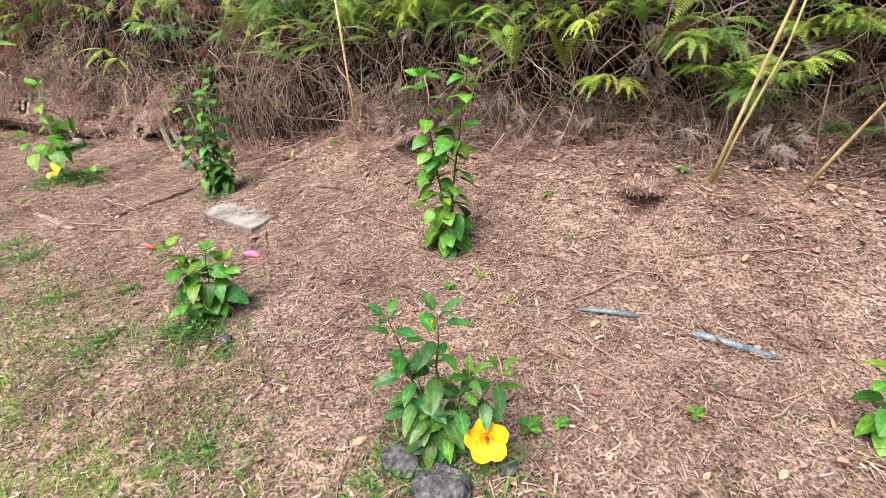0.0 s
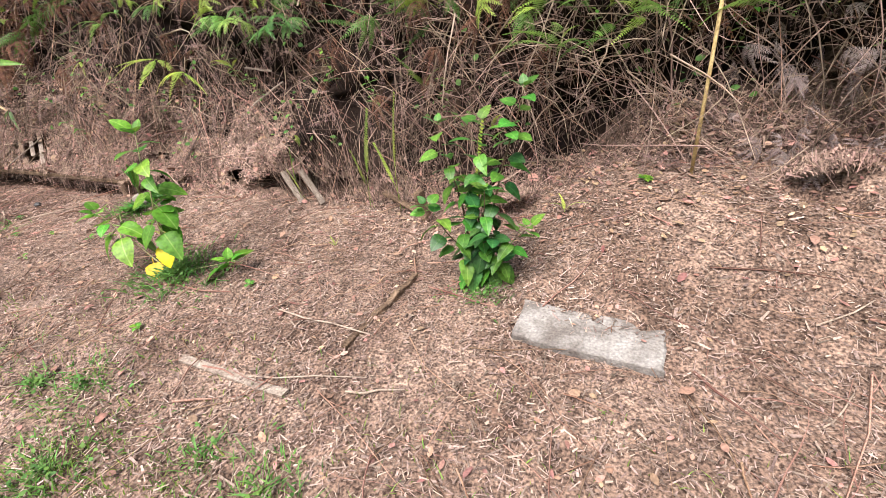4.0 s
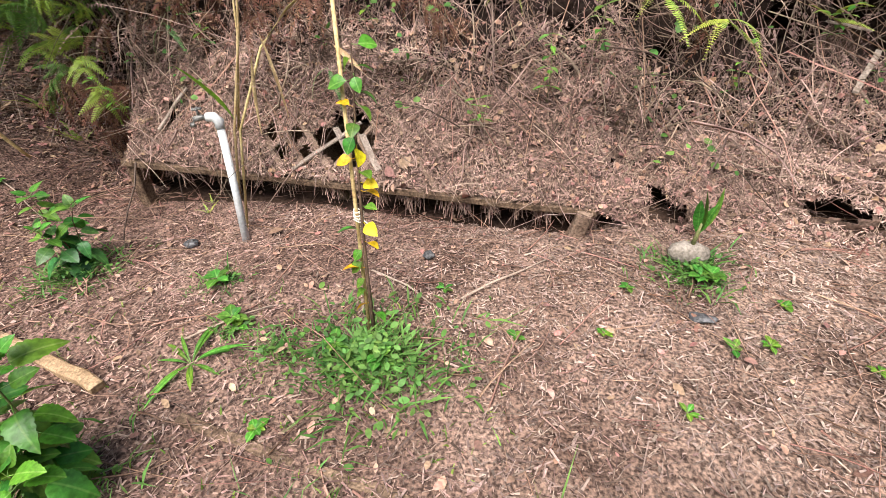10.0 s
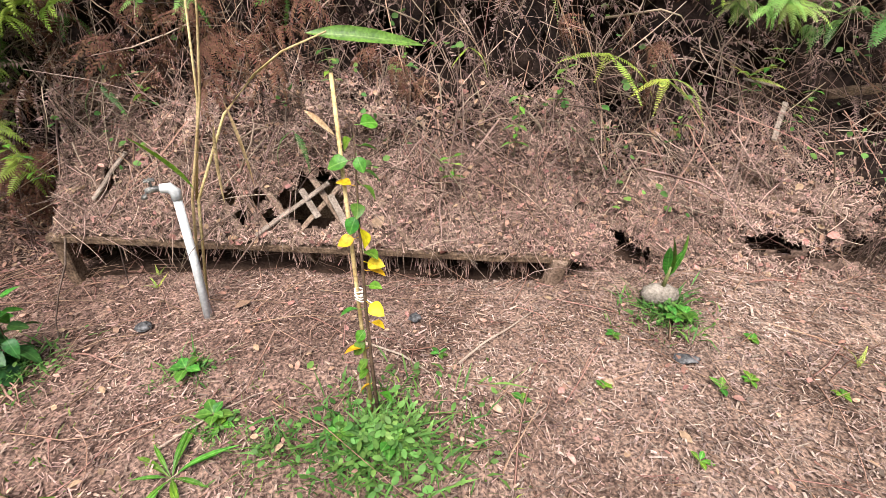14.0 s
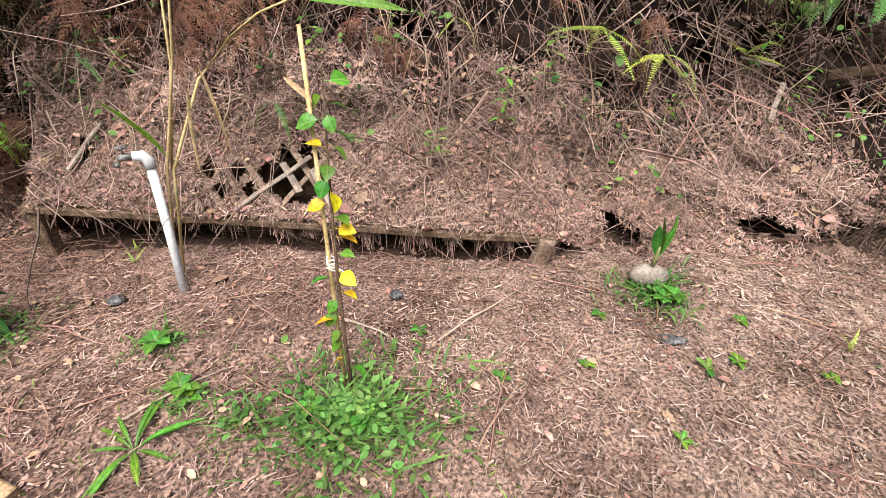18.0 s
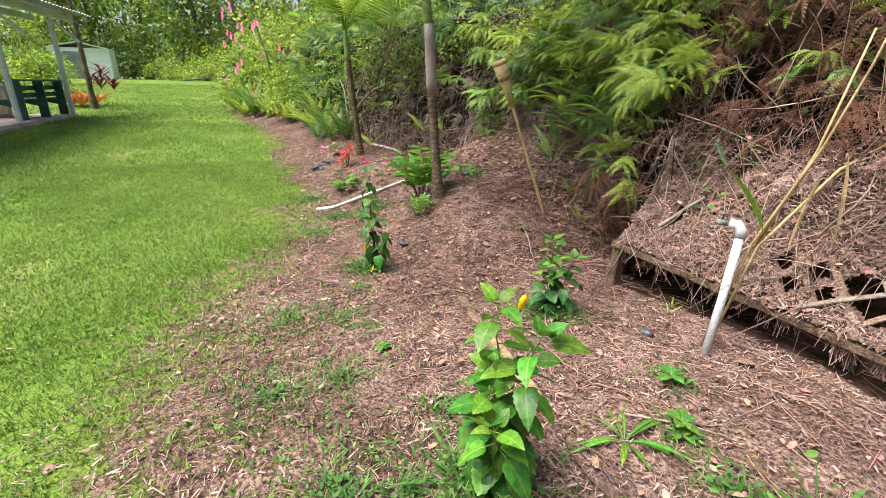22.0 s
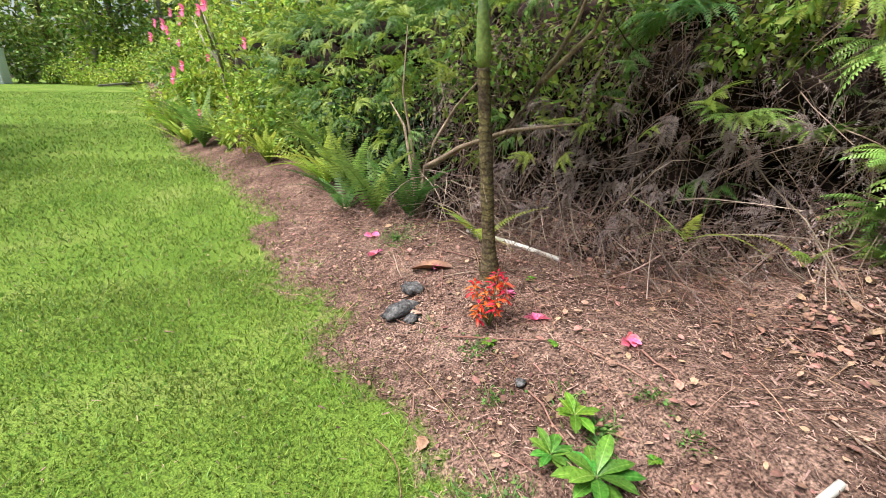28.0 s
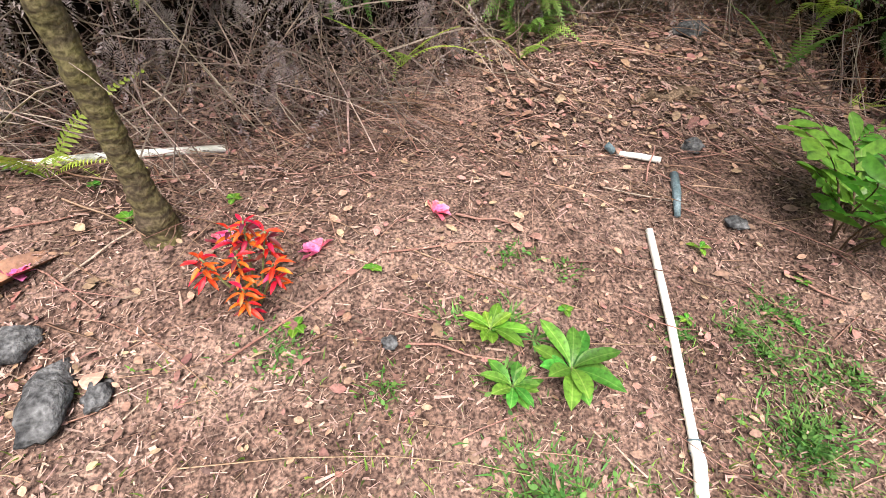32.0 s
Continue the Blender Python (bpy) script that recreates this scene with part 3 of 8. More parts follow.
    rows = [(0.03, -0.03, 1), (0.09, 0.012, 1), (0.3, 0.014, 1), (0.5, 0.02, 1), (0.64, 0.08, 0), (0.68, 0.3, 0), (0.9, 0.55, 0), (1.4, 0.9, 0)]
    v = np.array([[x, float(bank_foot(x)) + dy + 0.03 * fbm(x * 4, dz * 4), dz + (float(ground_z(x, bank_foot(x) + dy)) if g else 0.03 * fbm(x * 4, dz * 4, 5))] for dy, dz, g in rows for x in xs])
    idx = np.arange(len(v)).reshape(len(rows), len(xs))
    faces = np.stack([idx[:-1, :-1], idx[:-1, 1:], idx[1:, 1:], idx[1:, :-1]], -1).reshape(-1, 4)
    stuff("bank_earth", v, faces, M_SHADED_SOIL, "dark earth inside the hollow bank, its shade put into the colour", "bank", "structure", True)


build_ground()
build_bank()


# ---- scattered litter, stems and grass, as arrays ----
rng = np.random.default_rng(7)


def frame_axes(d, up):
    d = d / np.linalg.norm(d, axis=1, keepdims=True)
    s = np.cross(d, up)
    s /= np.linalg.norm(s, axis=1, keepdims=True) + 1e-9
    return d, s, np.cross(s, d)


def slivers(p, d, up, length, width):
    """Thin twisted straws that taper to one end."""
    d, s, u = frame_axes(d, up)
    n = len(p)
    a, b = p - d * length[:, None] / 2, p + d * length[:, None] / 2
    w = width[:, None]
    v = np.stack([a - s * w, a + s * w, b + s * w * 0.7 + u * w * 0.5, b - s * w * 0.7], 1)
    return v.reshape(-1, 3), np.arange(n * 4).reshape(-1, 4)


def flakes(p, d, up, length, width, curl):
    """Fallen leaves: eight-cornered, creased along the middle and curled."""
    d, s, u = frame_axes(d, up)
    n = len(p)
    L, W, C = length[:, None], width[:, None], curl[:, None]
    k = [(-0.5, 0, 0), (-0.22, 0.85, 0.5), (0.15, 1, 0.7), (0.42, 0.5, 0.5), (0.55, 0, 0.3), (0.42, -0.5, 0.5), (0.15, -1, 0.7), (-0.22, -0.85, 0.5)]
    v = np.stack([p + d * L * a + s * W * b + u * C * c for a, b, c in k], 1)
    f3 = np.array([[0, 1, 7], [1, 2, 6], [1, 6, 7], [2, 3, 5], [2, 5, 6], [3, 4, 5]])
    return v.reshape(-1, 3), (np.arange(n)[:, None, None] * 8 + f3).reshape(-1, 3)


def blades(p, lean, height, width, turn, waist=0.75, foot=1.0):
    """Grass blades of two bent segments."""
    n = len(p)
    s = np.stack([np.cos(turn), np.sin(turn), 0 * turn], 1) * width[:, None]
    z = np.array([0, 0, 1.0])
    m = p + lean * 0.35 + z * height[:, None] * 0.62
    t = p + lean + z * height[:, None]
    v = np.stack([p - s * foot, p + s * foot, m + s * waist, m - s * waist, t], 1)
    f = np.array([[0, 1, 2], [0, 2, 3], [3, 2, 4]])
    return v.reshape(-1, 3), (np.arange(n)[:, None, None] * 5 + f).reshape(-1, 3)


def whips(p, d, length, sag, width, seg=5, wob=0.06):
    """Long bent stems, three-sided, that hang by their own weight."""
    n = len(p)
    t = np.linspace(0, 1, seg + 1)
    c = p[:, None] + d[:, None] * (length[:, None] * t)[..., None]
    c[..., 2] -= sag[:, None] * t**2
    side = rng.normal(0, 1, (n, 1, 3)) * (np.sin(t * 3.1)[None, :, None]) * wob * length[:, None, None] + rng.normal(0, 0.25, (n, 1, 3)) * (np.sin(t * 7)[None, :, None]) * wob * length[:, None, None]
    c = c + side
    e = rng.normal(0, 1, (n, 3))
    _, u, w = frame_axes(d, e)
    r = width[:, None] * (1 - 0.6 * t)
    v = np.stack([c + r[..., None] * (math.cos(a) * u[:, None] + math.sin(a) * w[:, None]) for a in (0, 2.1, 4.2)], 2)
    f = [[i * 3 + k, i * 3 + (k + 1) % 3, i * 3 + 3 + (k + 1) % 3, i * 3 + 3 + k] for i in range(seg) for k in range(3)]
    return v.reshape(-1, 3), (np.arange(n)[:, None, None] * (3 * (seg + 1)) + np.array(f)).reshape(-1, 4)


def ground_points(n, x0, x1, y0, y1, keep):
    x, y = rng.uniform(x0, x1, n), rng.uniform(y0, y1, n)
    k = rng.uniform(0, 1, n) < keep(x, y)
    x, y = x[k], y[k]
    return np.stack([x, y, ground_z(x, y)], 1)


def flat_dirs(n, tilt=0.12, main=None, spread=3.2):
    a = rng.uniform(0, 2 * np.pi, n) if main is None else main + rng.normal(0, spread, n)
    return np.stack([np.cos(a), np.sin(a), rng.normal(0, tilt, n)], 1)


def build_litter():
    up = np.array([0, 0, 1.0])
    p = ground_points(395000, -23, 2.2, -0.6, 4.25, lambda x, y: np.interp(x, [-23, -17.5], [0.3, 1]) * np.clip(1.05 - 1.25 * lawn_at(x, y), 0.02, 1) * (y < bank_foot(x) + np.where((x < -7.6) & (x > -10.6), 0.04, 0.35)))
    n = len(p)
    p[:, 2] += rng.uniform(0.0, 0.022, n)
    v, f = slivers(p, flat_dirs(n, 0.2, 0.25, 1.2), up + rng.normal(0, 0.45, (n, 3)), rng.gamma(1.8, 0.012, n) + 0.009, rng.gamma(1.6, 0.0009, n) + 0.0008)
    old = np.repeat(p[:, 0] + rng.normal(0, 0.9, n) < -8.2, 4)
    for k, (m, label) in enumerate(((M_STRAW_PALE, "pale dry straw mulch strewn over the bed"), (M_STRAW, "reddish-brown straw mulch strewn over the bed"))):
        w = v[old == bool(k)]
        stuff("straw_litter", w, np.arange(len(w)).reshape(-1, 4), m, label, "mulch")
    p = ground_points(26000, -18.5, 2.2, -0.8, 4.25, lambda x, y: np.clip(0.9 - 1.3 * lawn_at(x, y), 0.002, 1) * np.maximum(np.interp(x, [-18, -12, -10.5, 2], [0.7, 0.65, 0.2, 0.18]), smooth(2.3, 3.3, y) * smooth(-5.6, -4.4, x)))
    n = len(p)
    p[:, 2] += rng.uniform(0.01, 0.03, n)
    L = rng.gamma(4, 0.0055, n) + 0.01
    v, f = flakes(p, flat_dirs(n, 0.25), up + rng.normal(0, 0.3, (n, 3)), L, L * rng.uniform(0.2, 0.36, n), L * rng.uniform(-0.1, 0.35, n))
    stuff("fallen_leaves", v, f, M_LEAF_DEAD, "small fallen tan and russet leaves on the mulch", "leaves")
    p = ground_points(5200, -18.5, 2.2, 0.2, 4.4, lambda x, y: (1 - lawn_at(x, y)) * np.interp(y, [1.2, 2.6, 3.6], [0.35, 0.7, 1.0]))
    n = len(p)
    p[:, 2] += rng.uniform(0.012, 0.03, n)
    v, f = whips(p, flat_dirs(n, 0.04, 0.1, 0.9), rng.gamma(2.2, 0.12, n) + 0.08, np.zeros(n), rng.gamma(2.0, 0.0009, n) + 0.0014, 4, 0.05)
    stuff("twig_litter", v, f, M_TWIG, "long thin brown twigs lying on the mulch", "twigs")


def bank_points(n, x0, x1, s0, s1, out=0.05):
    x, s = rng.uniform(x0, x1, n), rng.uniform(s0, s1, n)
    y, z = bank_point(x, s)
    return np.stack([x, y - rng.uniform(-0.02, out, n), z + rng.uniform(0, 0.015, n)], 1), s


def solid(p, base):
    """False where a point lies over a gap in the thatch."""
    return ~in_gap(p[:, 0], p[:, 2] - base, 0.004)


def build_thatch():
    up = np.array([0, -0.7, 0.7])
    p, s = bank_points(105000, -10.66, -4.4, 0.0, 0.36, 0.05)
    s = s + 0.22 * smooth(-6.4, -5.0, p[:, 0])
    p = p[rng.uniform(0, 1, len(p)) < smooth(0.34, 0.2, s + 0.035 * np.sin(p[:, 0] * 4.3) + 0.02 * np.sin(p[:, 0] * 11))]
    p = p[solid(p, bank_base(p[:, 0]))]
    n = len(p)
    k = rng.normal(0, 0.7, n)
    d = np.stack([rng.normal(0, 0.8, n), 0.62 * k, 0.78 * k], 1) + rng.normal(0, 0.14, (n, 3))
    v, f = slivers(p, d, up + rng.normal(0, 0.2, (n, 3)), rng.gamma(1.3, 0.014, n) + 0.008, rng.gamma(1.4, 0.0010, n) + 0.0007)
    stuff("thatch_straw", v, f, M_STRAW, "matted dry straw over the foot of the bank", "straw")
    p, s = bank_points(40000, -4.5, 2.2, 0.0, 0.2, 0.1)
    p = p[rng.uniform(0, 1, len(p)) < smooth(0.2, 0.05, s) * np.where(p[:, 0] < -3.0, smooth(0.09, 0.03, s), 1)]
    q, s = bank_points(36000, -17, -11.5, 0.0, 0.2, 0.08)
    q = q[rng.uniform(0, 1, len(q)) < smooth(0.2, 0.05, s)]
    p = np.concatenate([p, q])
    w = p[::9] + rng.normal(0, 0.01, (len(p[::9]), 3))
    n = len(w)
    L = rng.gamma(4, 0.0055, n) + 0.012
    v, f = flakes(w, flat_dirs(n, 0.4), up + rng.normal(0, 0.35, (n, 3)), L, L * rng.uniform(0.2, 0.36, n), L * rng.uniform(-0.1, 0.35, n))
    stuff("bank_leaves", v, f, M_LEAF_DEAD, "small russet leaves on the foot of the bank", "leaves")
    n = len(p)
    k = rng.normal(0, 0.6, n)
    d = np.stack([rng.normal(0, 0.8, n), 0.3 * k, 0.8 * k], 1) + rng.normal(0, 0.2, (n, 3))
    v, f = slivers(p, d, up + rng.normal(0, 0.2, (n, 3)), rng.gamma(2.2, 0.018, n) + 0.01, rng.gamma(1.8, 0.0009, n) + 0.0007)
    stuff("bank_litter", v, f, M_STRAW, "dry litter heaped at the foot of the bank", "straw")
    # coarse chips and leaves on the slope behind the torch
    p = ground_points(15000, -14.2, -10.75, 3.5, 4.8, lambda x, y: smooth(3.5, 3.8, y) * (y < bank_foot(x) + 0.3))
    q, s = bank_points(9000, -14.2, -10.9, 0.0, 0.12, 0.03)
    p = np.concatenate([p, q])
    n = len(p)
    p[:, 2] += rng.uniform(0.008, 0.03, n)
    v, f = slivers(p, flat_dirs(n, 0.3), np.array([0, -0.2, 1.0]) + rng.normal(0, 0.45, (n, 3)), rng.gamma(2.2, 0.014, n) + 0.014, rng.gamma(1.8, 0.0012, n) + 0.001)
    stuff("bark_chips", v, f, M_STRAW, "coarse brown chips and stems on the slope behind the torch", "mulch")
    w = p[::8] + [0, 0, 0.01]
    n = len(w)
    L = rng.gamma(4, 0.007, n) + 0.015
    v, f = flakes(w, flat_dirs(n, 0.35), np.array([0, -0.2, 1.0]) + rng.normal(0, 0.35, (n, 3)), L, L * rng.uniform(0.2, 0.36, n), L * rng.uniform(-0.1, 0.35, n))
    stuff("slope_leaves", v, f, M_LEAF_DEAD, "russet dead leaves on the slope behind the torch", "leaves")
    # fringe that hangs from the planter's edge
    n = 5200
    x = rng.uniform(-10.6, -7.6, n)
    p = np.stack([x, 3.455 + rng.uniform(-0.02, 0.05, n), bank_base(x) - rng.uniform(0.03, 0.08, n)], 1)
    keep = rng.uniform(0, 1, n) < np.interp(x, [-10.6, -9.4, -8.8, -7.6], [0.2, 0.25, 0.6, 0.9]) * (0.45 + 0.55 * np.sin(x * 31 + 2 * np.sin(x * 7)))
    p = p[keep]
    n = len(p)
    d = np.stack([rng.normal(0, 0.3, n), rng.normal(-0.1, 0.2, n), -np.ones(n)], 1)
    v, f = slivers(p, d, np.array([0, -1.0, 0.1]), rng.gamma(2, 0.05, n) + 0.03, rng.uniform(0.001, 0.003, n))
    stuff("thatch_fringe", v, f, M_STRAW, "straw fringe hanging from the edge of the planter", "straw")
    # small dead leaves caught in the thatch
    p, s = bank_points(4200, -10.8, -4.4, 0.0, 0.3, 0.05)
    p = p[s < 0.3 - 0.22 * smooth(-6.4, -5.0, p[:, 0])]
    p = p[solid(p, bank_base(p[:, 0]))]
    n = len(p)
    L = rng.gamma(3, 0.006, n) + 0.012
    v, f = flakes(p, flat_dirs(n, 0.5), up + rng.normal(0, 0.4, (n, 3)), L, L * rng.uniform(0.2, 0.4, n), L * rng.uniform(-0.1, 0.4, n))
    stuff("thatch_leaves", v, f, M_LEAF_DEAD, "small dead leaves caught in the thatch", "leaves")
    # long loose stems that hang and lean over the thatch, most of them down towards the near end
    n = 1500
    x, s = rng.uniform(-10.7, -4.3, n), rng.uniform(0.02, 0.46, n)
    y, z = bank_point(x, s)
    p = np.stack([x, y - rng.uniform(0.02, 0.1, n), z + rng.uniform(0.01, 0.05, n)], 1)
    d = np.stack([rng.normal(0.12, 0.55, n) + 0.35 * smooth(-8, -6, x), rng.normal(-0.28, 0.22, n), -0.75 + rng.normal(0, 0.35, n)], 1)
    d /= np.linalg.norm(d, axis=1, keepdims=True)
    L = rng.gamma(3, 0.07, n) + 0.1
    q = p + d * L[:, None]
    ok = (q[:, 2] > 0.02) & ((x < -5.9) | (rng.uniform(0, 1, n) > 0.7)) & solid(p, bank_base(x)) & solid(p + d * L[:, None] / 2, bank_base(x)) & solid(q, bank_base(x))
    p, d, L, n = p[ok], d[ok], L[ok], int(ok.sum())
    v, f = whips(p, d, L, -L * rng.uniform(0.0, 0.25, n), rng.gamma(2.0, 0.0008, n) + 0.0014, 5, 0.05)
    stuff("thatch_stems", v, f, M_TANGLE, "loose pale dead stems hanging over the thatch", "dead stems")
    # thin reeds that stand before the dark hollow
    n = 620
    x = np.concatenate([rng.uniform(-5.9, -4.2, n // 2), rng.uniform(-4.2, 1.6, n - n // 2)])
    y = bank_foot(x) + rng.uniform(-0.05, 0.35, n)
    p = np.stack([x, y, ground_z(x, y) - 0.02], 1)
    d = np.stack([rng.normal(0, 0.25, n), rng.normal(-0.1, 0.2, n), np.ones(n)], 1)
    d /= np.linalg.norm(d, axis=1, keepdims=True)
    v, f = whips(p, d, rng.uniform(0.25, 0.9, n), rng.uniform(0, 0.1, n), rng.uniform(0.0012, 0.003, n), 4, 0.05)
    stuff("dead_reeds", v, f, M_STEM_DEAD, "thin upright dead reeds at the foot of the bank", "dead stems")
    # dead fern stems, a tangle along the whole bank
    n = 4600
    x = rng.uniform(-17.5, 2.5, n)
    s = rng.beta(1.6, 1.4, n) * 0.72
    y, z = bank_point(x, s)
    p = np.stack([x, y - rng.uniform(-0.05, 0.28, n), z + rng.uniform(-0.05, 0.12, n)], 1)
    d = np.stack([rng.normal(0, 0.75, n), rng.normal(-0.35, 0.35, n), rng.normal(-0.25, 0.7, n)], 1)
    d /= np.linalg.norm(d, axis=1, keepdims=True)
    ok = solid(p, bank_base(x)) & solid(p + d * 0.15, bank_base(x)) & ((rng.uniform(0, 1, n) > 0.5) | (s > 0.2) | (x < -10.8) | (x > -4.6)) & ((rng.uniform(0, 1, n) > np.where(x < -4.6, 0.5, 0.62)) | (s > 0.34) | (x < -6.2)) & ((rng.uniform(0, 1, n) > 0.35) | (s < 0.3) | (x < -10.8) | (x > -6))
    p, d, n = p[ok], d[ok], int(ok.sum())
    L = rng.gamma(3, 0.12, n) + 0.12
    v, f = whips(p, d, L, L * rng.uniform(0.0, 0.5, n), rng.gamma(1.8, 0.0011, n) + 0.0014, 4)
    stuff("dead_stems", v, f, M_STEM_DEAD, "tangle of dry grey-brown dead fern stems on the bank", "dead stems")


def bundle(name, piece, verts, faces, n, material, label, category):
    """A heap whose stems are each a part of their own, from the arrays of whips()."""
    v, f = verts.reshape(n, -1, 3), faces.reshape(n, -1, 4)
    base = v.reshape(-1, 3).mean(0)
    base[2] = v[..., 2].min()
    root = thing(name, Matrix.Translation(base), label, category)
    for k in range(n):
        me = bpy.data.meshes.new(piece)
        me.from_pydata((v[k] - base).tolist(), [], (f[k] - k * v.shape[1]).tolist())
        me.materials.append(material)
        part(piece, me, None, root)
    return root


def build_runners():
    # loose outer tangle over the near end of the bank
    n = 1250
    x, t = rng.uniform(-4.8, 2.4, n), rng.beta(2.2, 1.5, n) * 0.5 + 0.02
    y, z = bank_point(x, t)
    p = np.stack([x, y - rng.uniform(0.1, 0.42, n), z + rng.uniform(0, 0.1, n)], 1)
    d = np.stack([rng.normal(0, 0.8, n), rng.normal(-0.2, 0.3, n), rng.normal(-0.2, 0.6, n)], 1)
    d /= np.linalg.norm(d, axis=1, keepdims=True)
    L = rng.gamma(3, 0.1, n) + 0.1
    v, f = whips(p, d, L, L * rng.uniform(0.0, 0.4, n), rng.gamma(1.8, 0.0011, n) + 0.0013, 4)
    stuff("dead_stems", v, f, M_TANGLE, "loose reddish-brown dead stems over the bank", "dead stems")
    # stout reddish stems that lean down across the bank
    n = 260
    x, t = rng.uniform(-10.5, 2.2, n), rng.uniform(0.12, 0.55, n)
    y, z = bank_point(x, t)
    p = np.stack([x, y - rng.uniform(0.05, 0.14, n), z + 0.04], 1)
    d = np.stack([np.where(x > -7.5, 0.7, 0.15) + rng.normal(0, 0.4, n), -0.45 + 0 * x, -0.6 + rng.normal(0, 0.15, n)], 1)
    d /= np.linalg.norm(d, axis=1, keepdims=True)
    v, f = whips(p, d, rng.uniform(0.3, 0.95, n), np.zeros(n), rng.uniform(0.002, 0.0048, n), 5, 0.03)
    bundle("stem_heap", "stem", v, f, n, M_RUNNER, "stout reddish dead stems leaning on the bank", "dead stems")


def build_grass():
    # the lawn itself, thick near the walk and thinner far out
    def dense(x, y):
        c = lawn_at(x, y)
        return np.where(x > -9, np.clip((c - 0.05) * 1.7, 0.05, 1), np.clip((c - 0.2) * 1.75, 0.04, 1)) * (0.7 + 0.3 * np.sin(x * 3.1 + 2 * np.sin(y * 2.3)) * np.sin(y * 3.7 + x))

    ps, hs, ws = [], [], []
    for n, x0, x1, y0, y1, h, w in ((222000, -18.0, -8.0, -1.7, 2.6, 0.027, 0.0042), (36000, -18, -9.5, -5.5, -1.2, 0.04, 0.0085), (125000, -8.0, 1.5, -0.6, 1.9, 0.032, 0.0028), (60000, -24, -17.5, -5.2, 2.9, 0.036, 0.0065), (32000, -42, -22, -5, 3.8, 0.05, 0.014)):
        p = ground_points(n, x0, x1, y0, y1, lambda x, y: dense(x, y) * smooth(y0, y0 + 0.9, y) * np.clip((x - x0) * 1.5 + 0.4, 0, 1))
        ps.append(p)
        hs.append(rng.uniform(0.5, 1.4, len(p)) * h)
        ws.append(rng.uniform(0.6, 1.3, len(p)) * w)
    p, h, w = np.concatenate(ps), np.concatenate(hs), np.concatenate(ws)
    n = len(p)
    v, f = blades(p, rng.normal(0, 0.8, (n, 3)) * h[:, None] * [1, 1, 0], h, w, rng.uniform(0, 3.2, n))
    stuff("lawn_blades", v, f, M_GRASS, "short bright green mown lawn grass", "grass")


def tuft(name, x, y, r, n, h, label, material=None, w=0.0045):
    """Low spreading grass blades and small round weed leaves."""
    a, d = rng.uniform(0, 2 * np.pi, n), r * np.abs(rng.normal(0, 0.55, n))
    px, py = x + d * np.cos(a) * 1.15, y + d * np.sin(a)
    p = np.stack([px, py, ground_z(px, py) + 0.004], 1)
    hh = rng.uniform(0.35, 1.1, n) * min(h, 0.085)
    out = np.stack([np.cos(a), np.sin(a), 0 * a], 1) * hh[:, None] * rng.uniform(0, 0.9, n)[:, None] + rng.normal(0, 0.75, (n, 3)) * hh[:, None] * [1, 1, 0]
    v, f = blades(p, out, hh * 0.75, rng.uniform(0.6, 1.4, n) * w, rng.uniform(0, 3.2, n), 1.2, 0.45)
    lush = h > 0.12
    m = int(n * (0.34 if lush else 0.3))
    q = p[:m] + rng.normal(0, 0.02, (m, 3)) * [1, 1, 0] + np.stack([0 * a[:m], 0 * a[:m], rng.uniform(0.1, 0.75, m) * h], 1)
    L = rng.uniform(0.016, 0.045, m) if lush else rng.uniform(0.01, 0.03, m)
    v2, f2 = flakes(q, flat_dirs(m, 0.4), np.array([0, 0, 1.0]) + rng.normal(0, 0.35, (m, 3)), L, L * 0.3, L * rng.uniform(-0.1, 0.3, m))
    return stuff(name, np.concatenate([v, v2]), np.concatenate([f, f2 + len(v)]), material or M_WEED, label, "grass")


build_litter()
build_thatch()
build_runners()
build_grass()


# ---- leaves, fronds and flowers, each mesh made once ----
def leaf_mesh(name, material, length, width, teeth=0.0, fold=0.25, droop=0.3, stalk=0.25, peak=0.38, seg=7, wave=0.0, neck=1.0, tip=0.72):
    """A leaf along +x, creased along the middle, with toothed edges and a stalk."""
    g = Geo()
    rows = []
    for i in range(seg + 1):
        t = i / seg
        shape = (math.sin(math.pi * min(1, t / (2 * peak))) ** neck if t < peak else math.cos(math.pi / 2 * (t - peak) / (1 - peak)) ** tip)
        w = width / 2 * max(shape, 0.0) * (1 + (teeth if i % 2 else -teeth))
        x = length * t
        z = -droop * length * t * t
        rows.append((x, max(w, 0.0004), z))
    for i, (x, w, z) in enumerate(rows):
        wv = wave * w * (1 if i % 2 else -1)
        g.v += [Vector((x, -w, z + fold * w + wv)), Vector((x, 0, z)), Vector((x, w, z + fold * w - wv))]
    for i in range(seg):
        a = i * 3
        g.f += [(a, a + 1, a + 4, a + 3), (a + 1, a + 2, a + 5, a + 4)]
    if stalk:
        s = length * stalk
        g.tube([(-s, 0, s * 0.25), (-s * 0.4, 0, 0.02 * s), (0.05 * length, 0, -0.002)], [0.0016, 0.0013, 0.0009], 3, False)
        for k in range(len(g.v)):
            g.v[k] = g.v[k] + Vector((s, 0, -s * 0.25))
    return g.mesh(name, material)


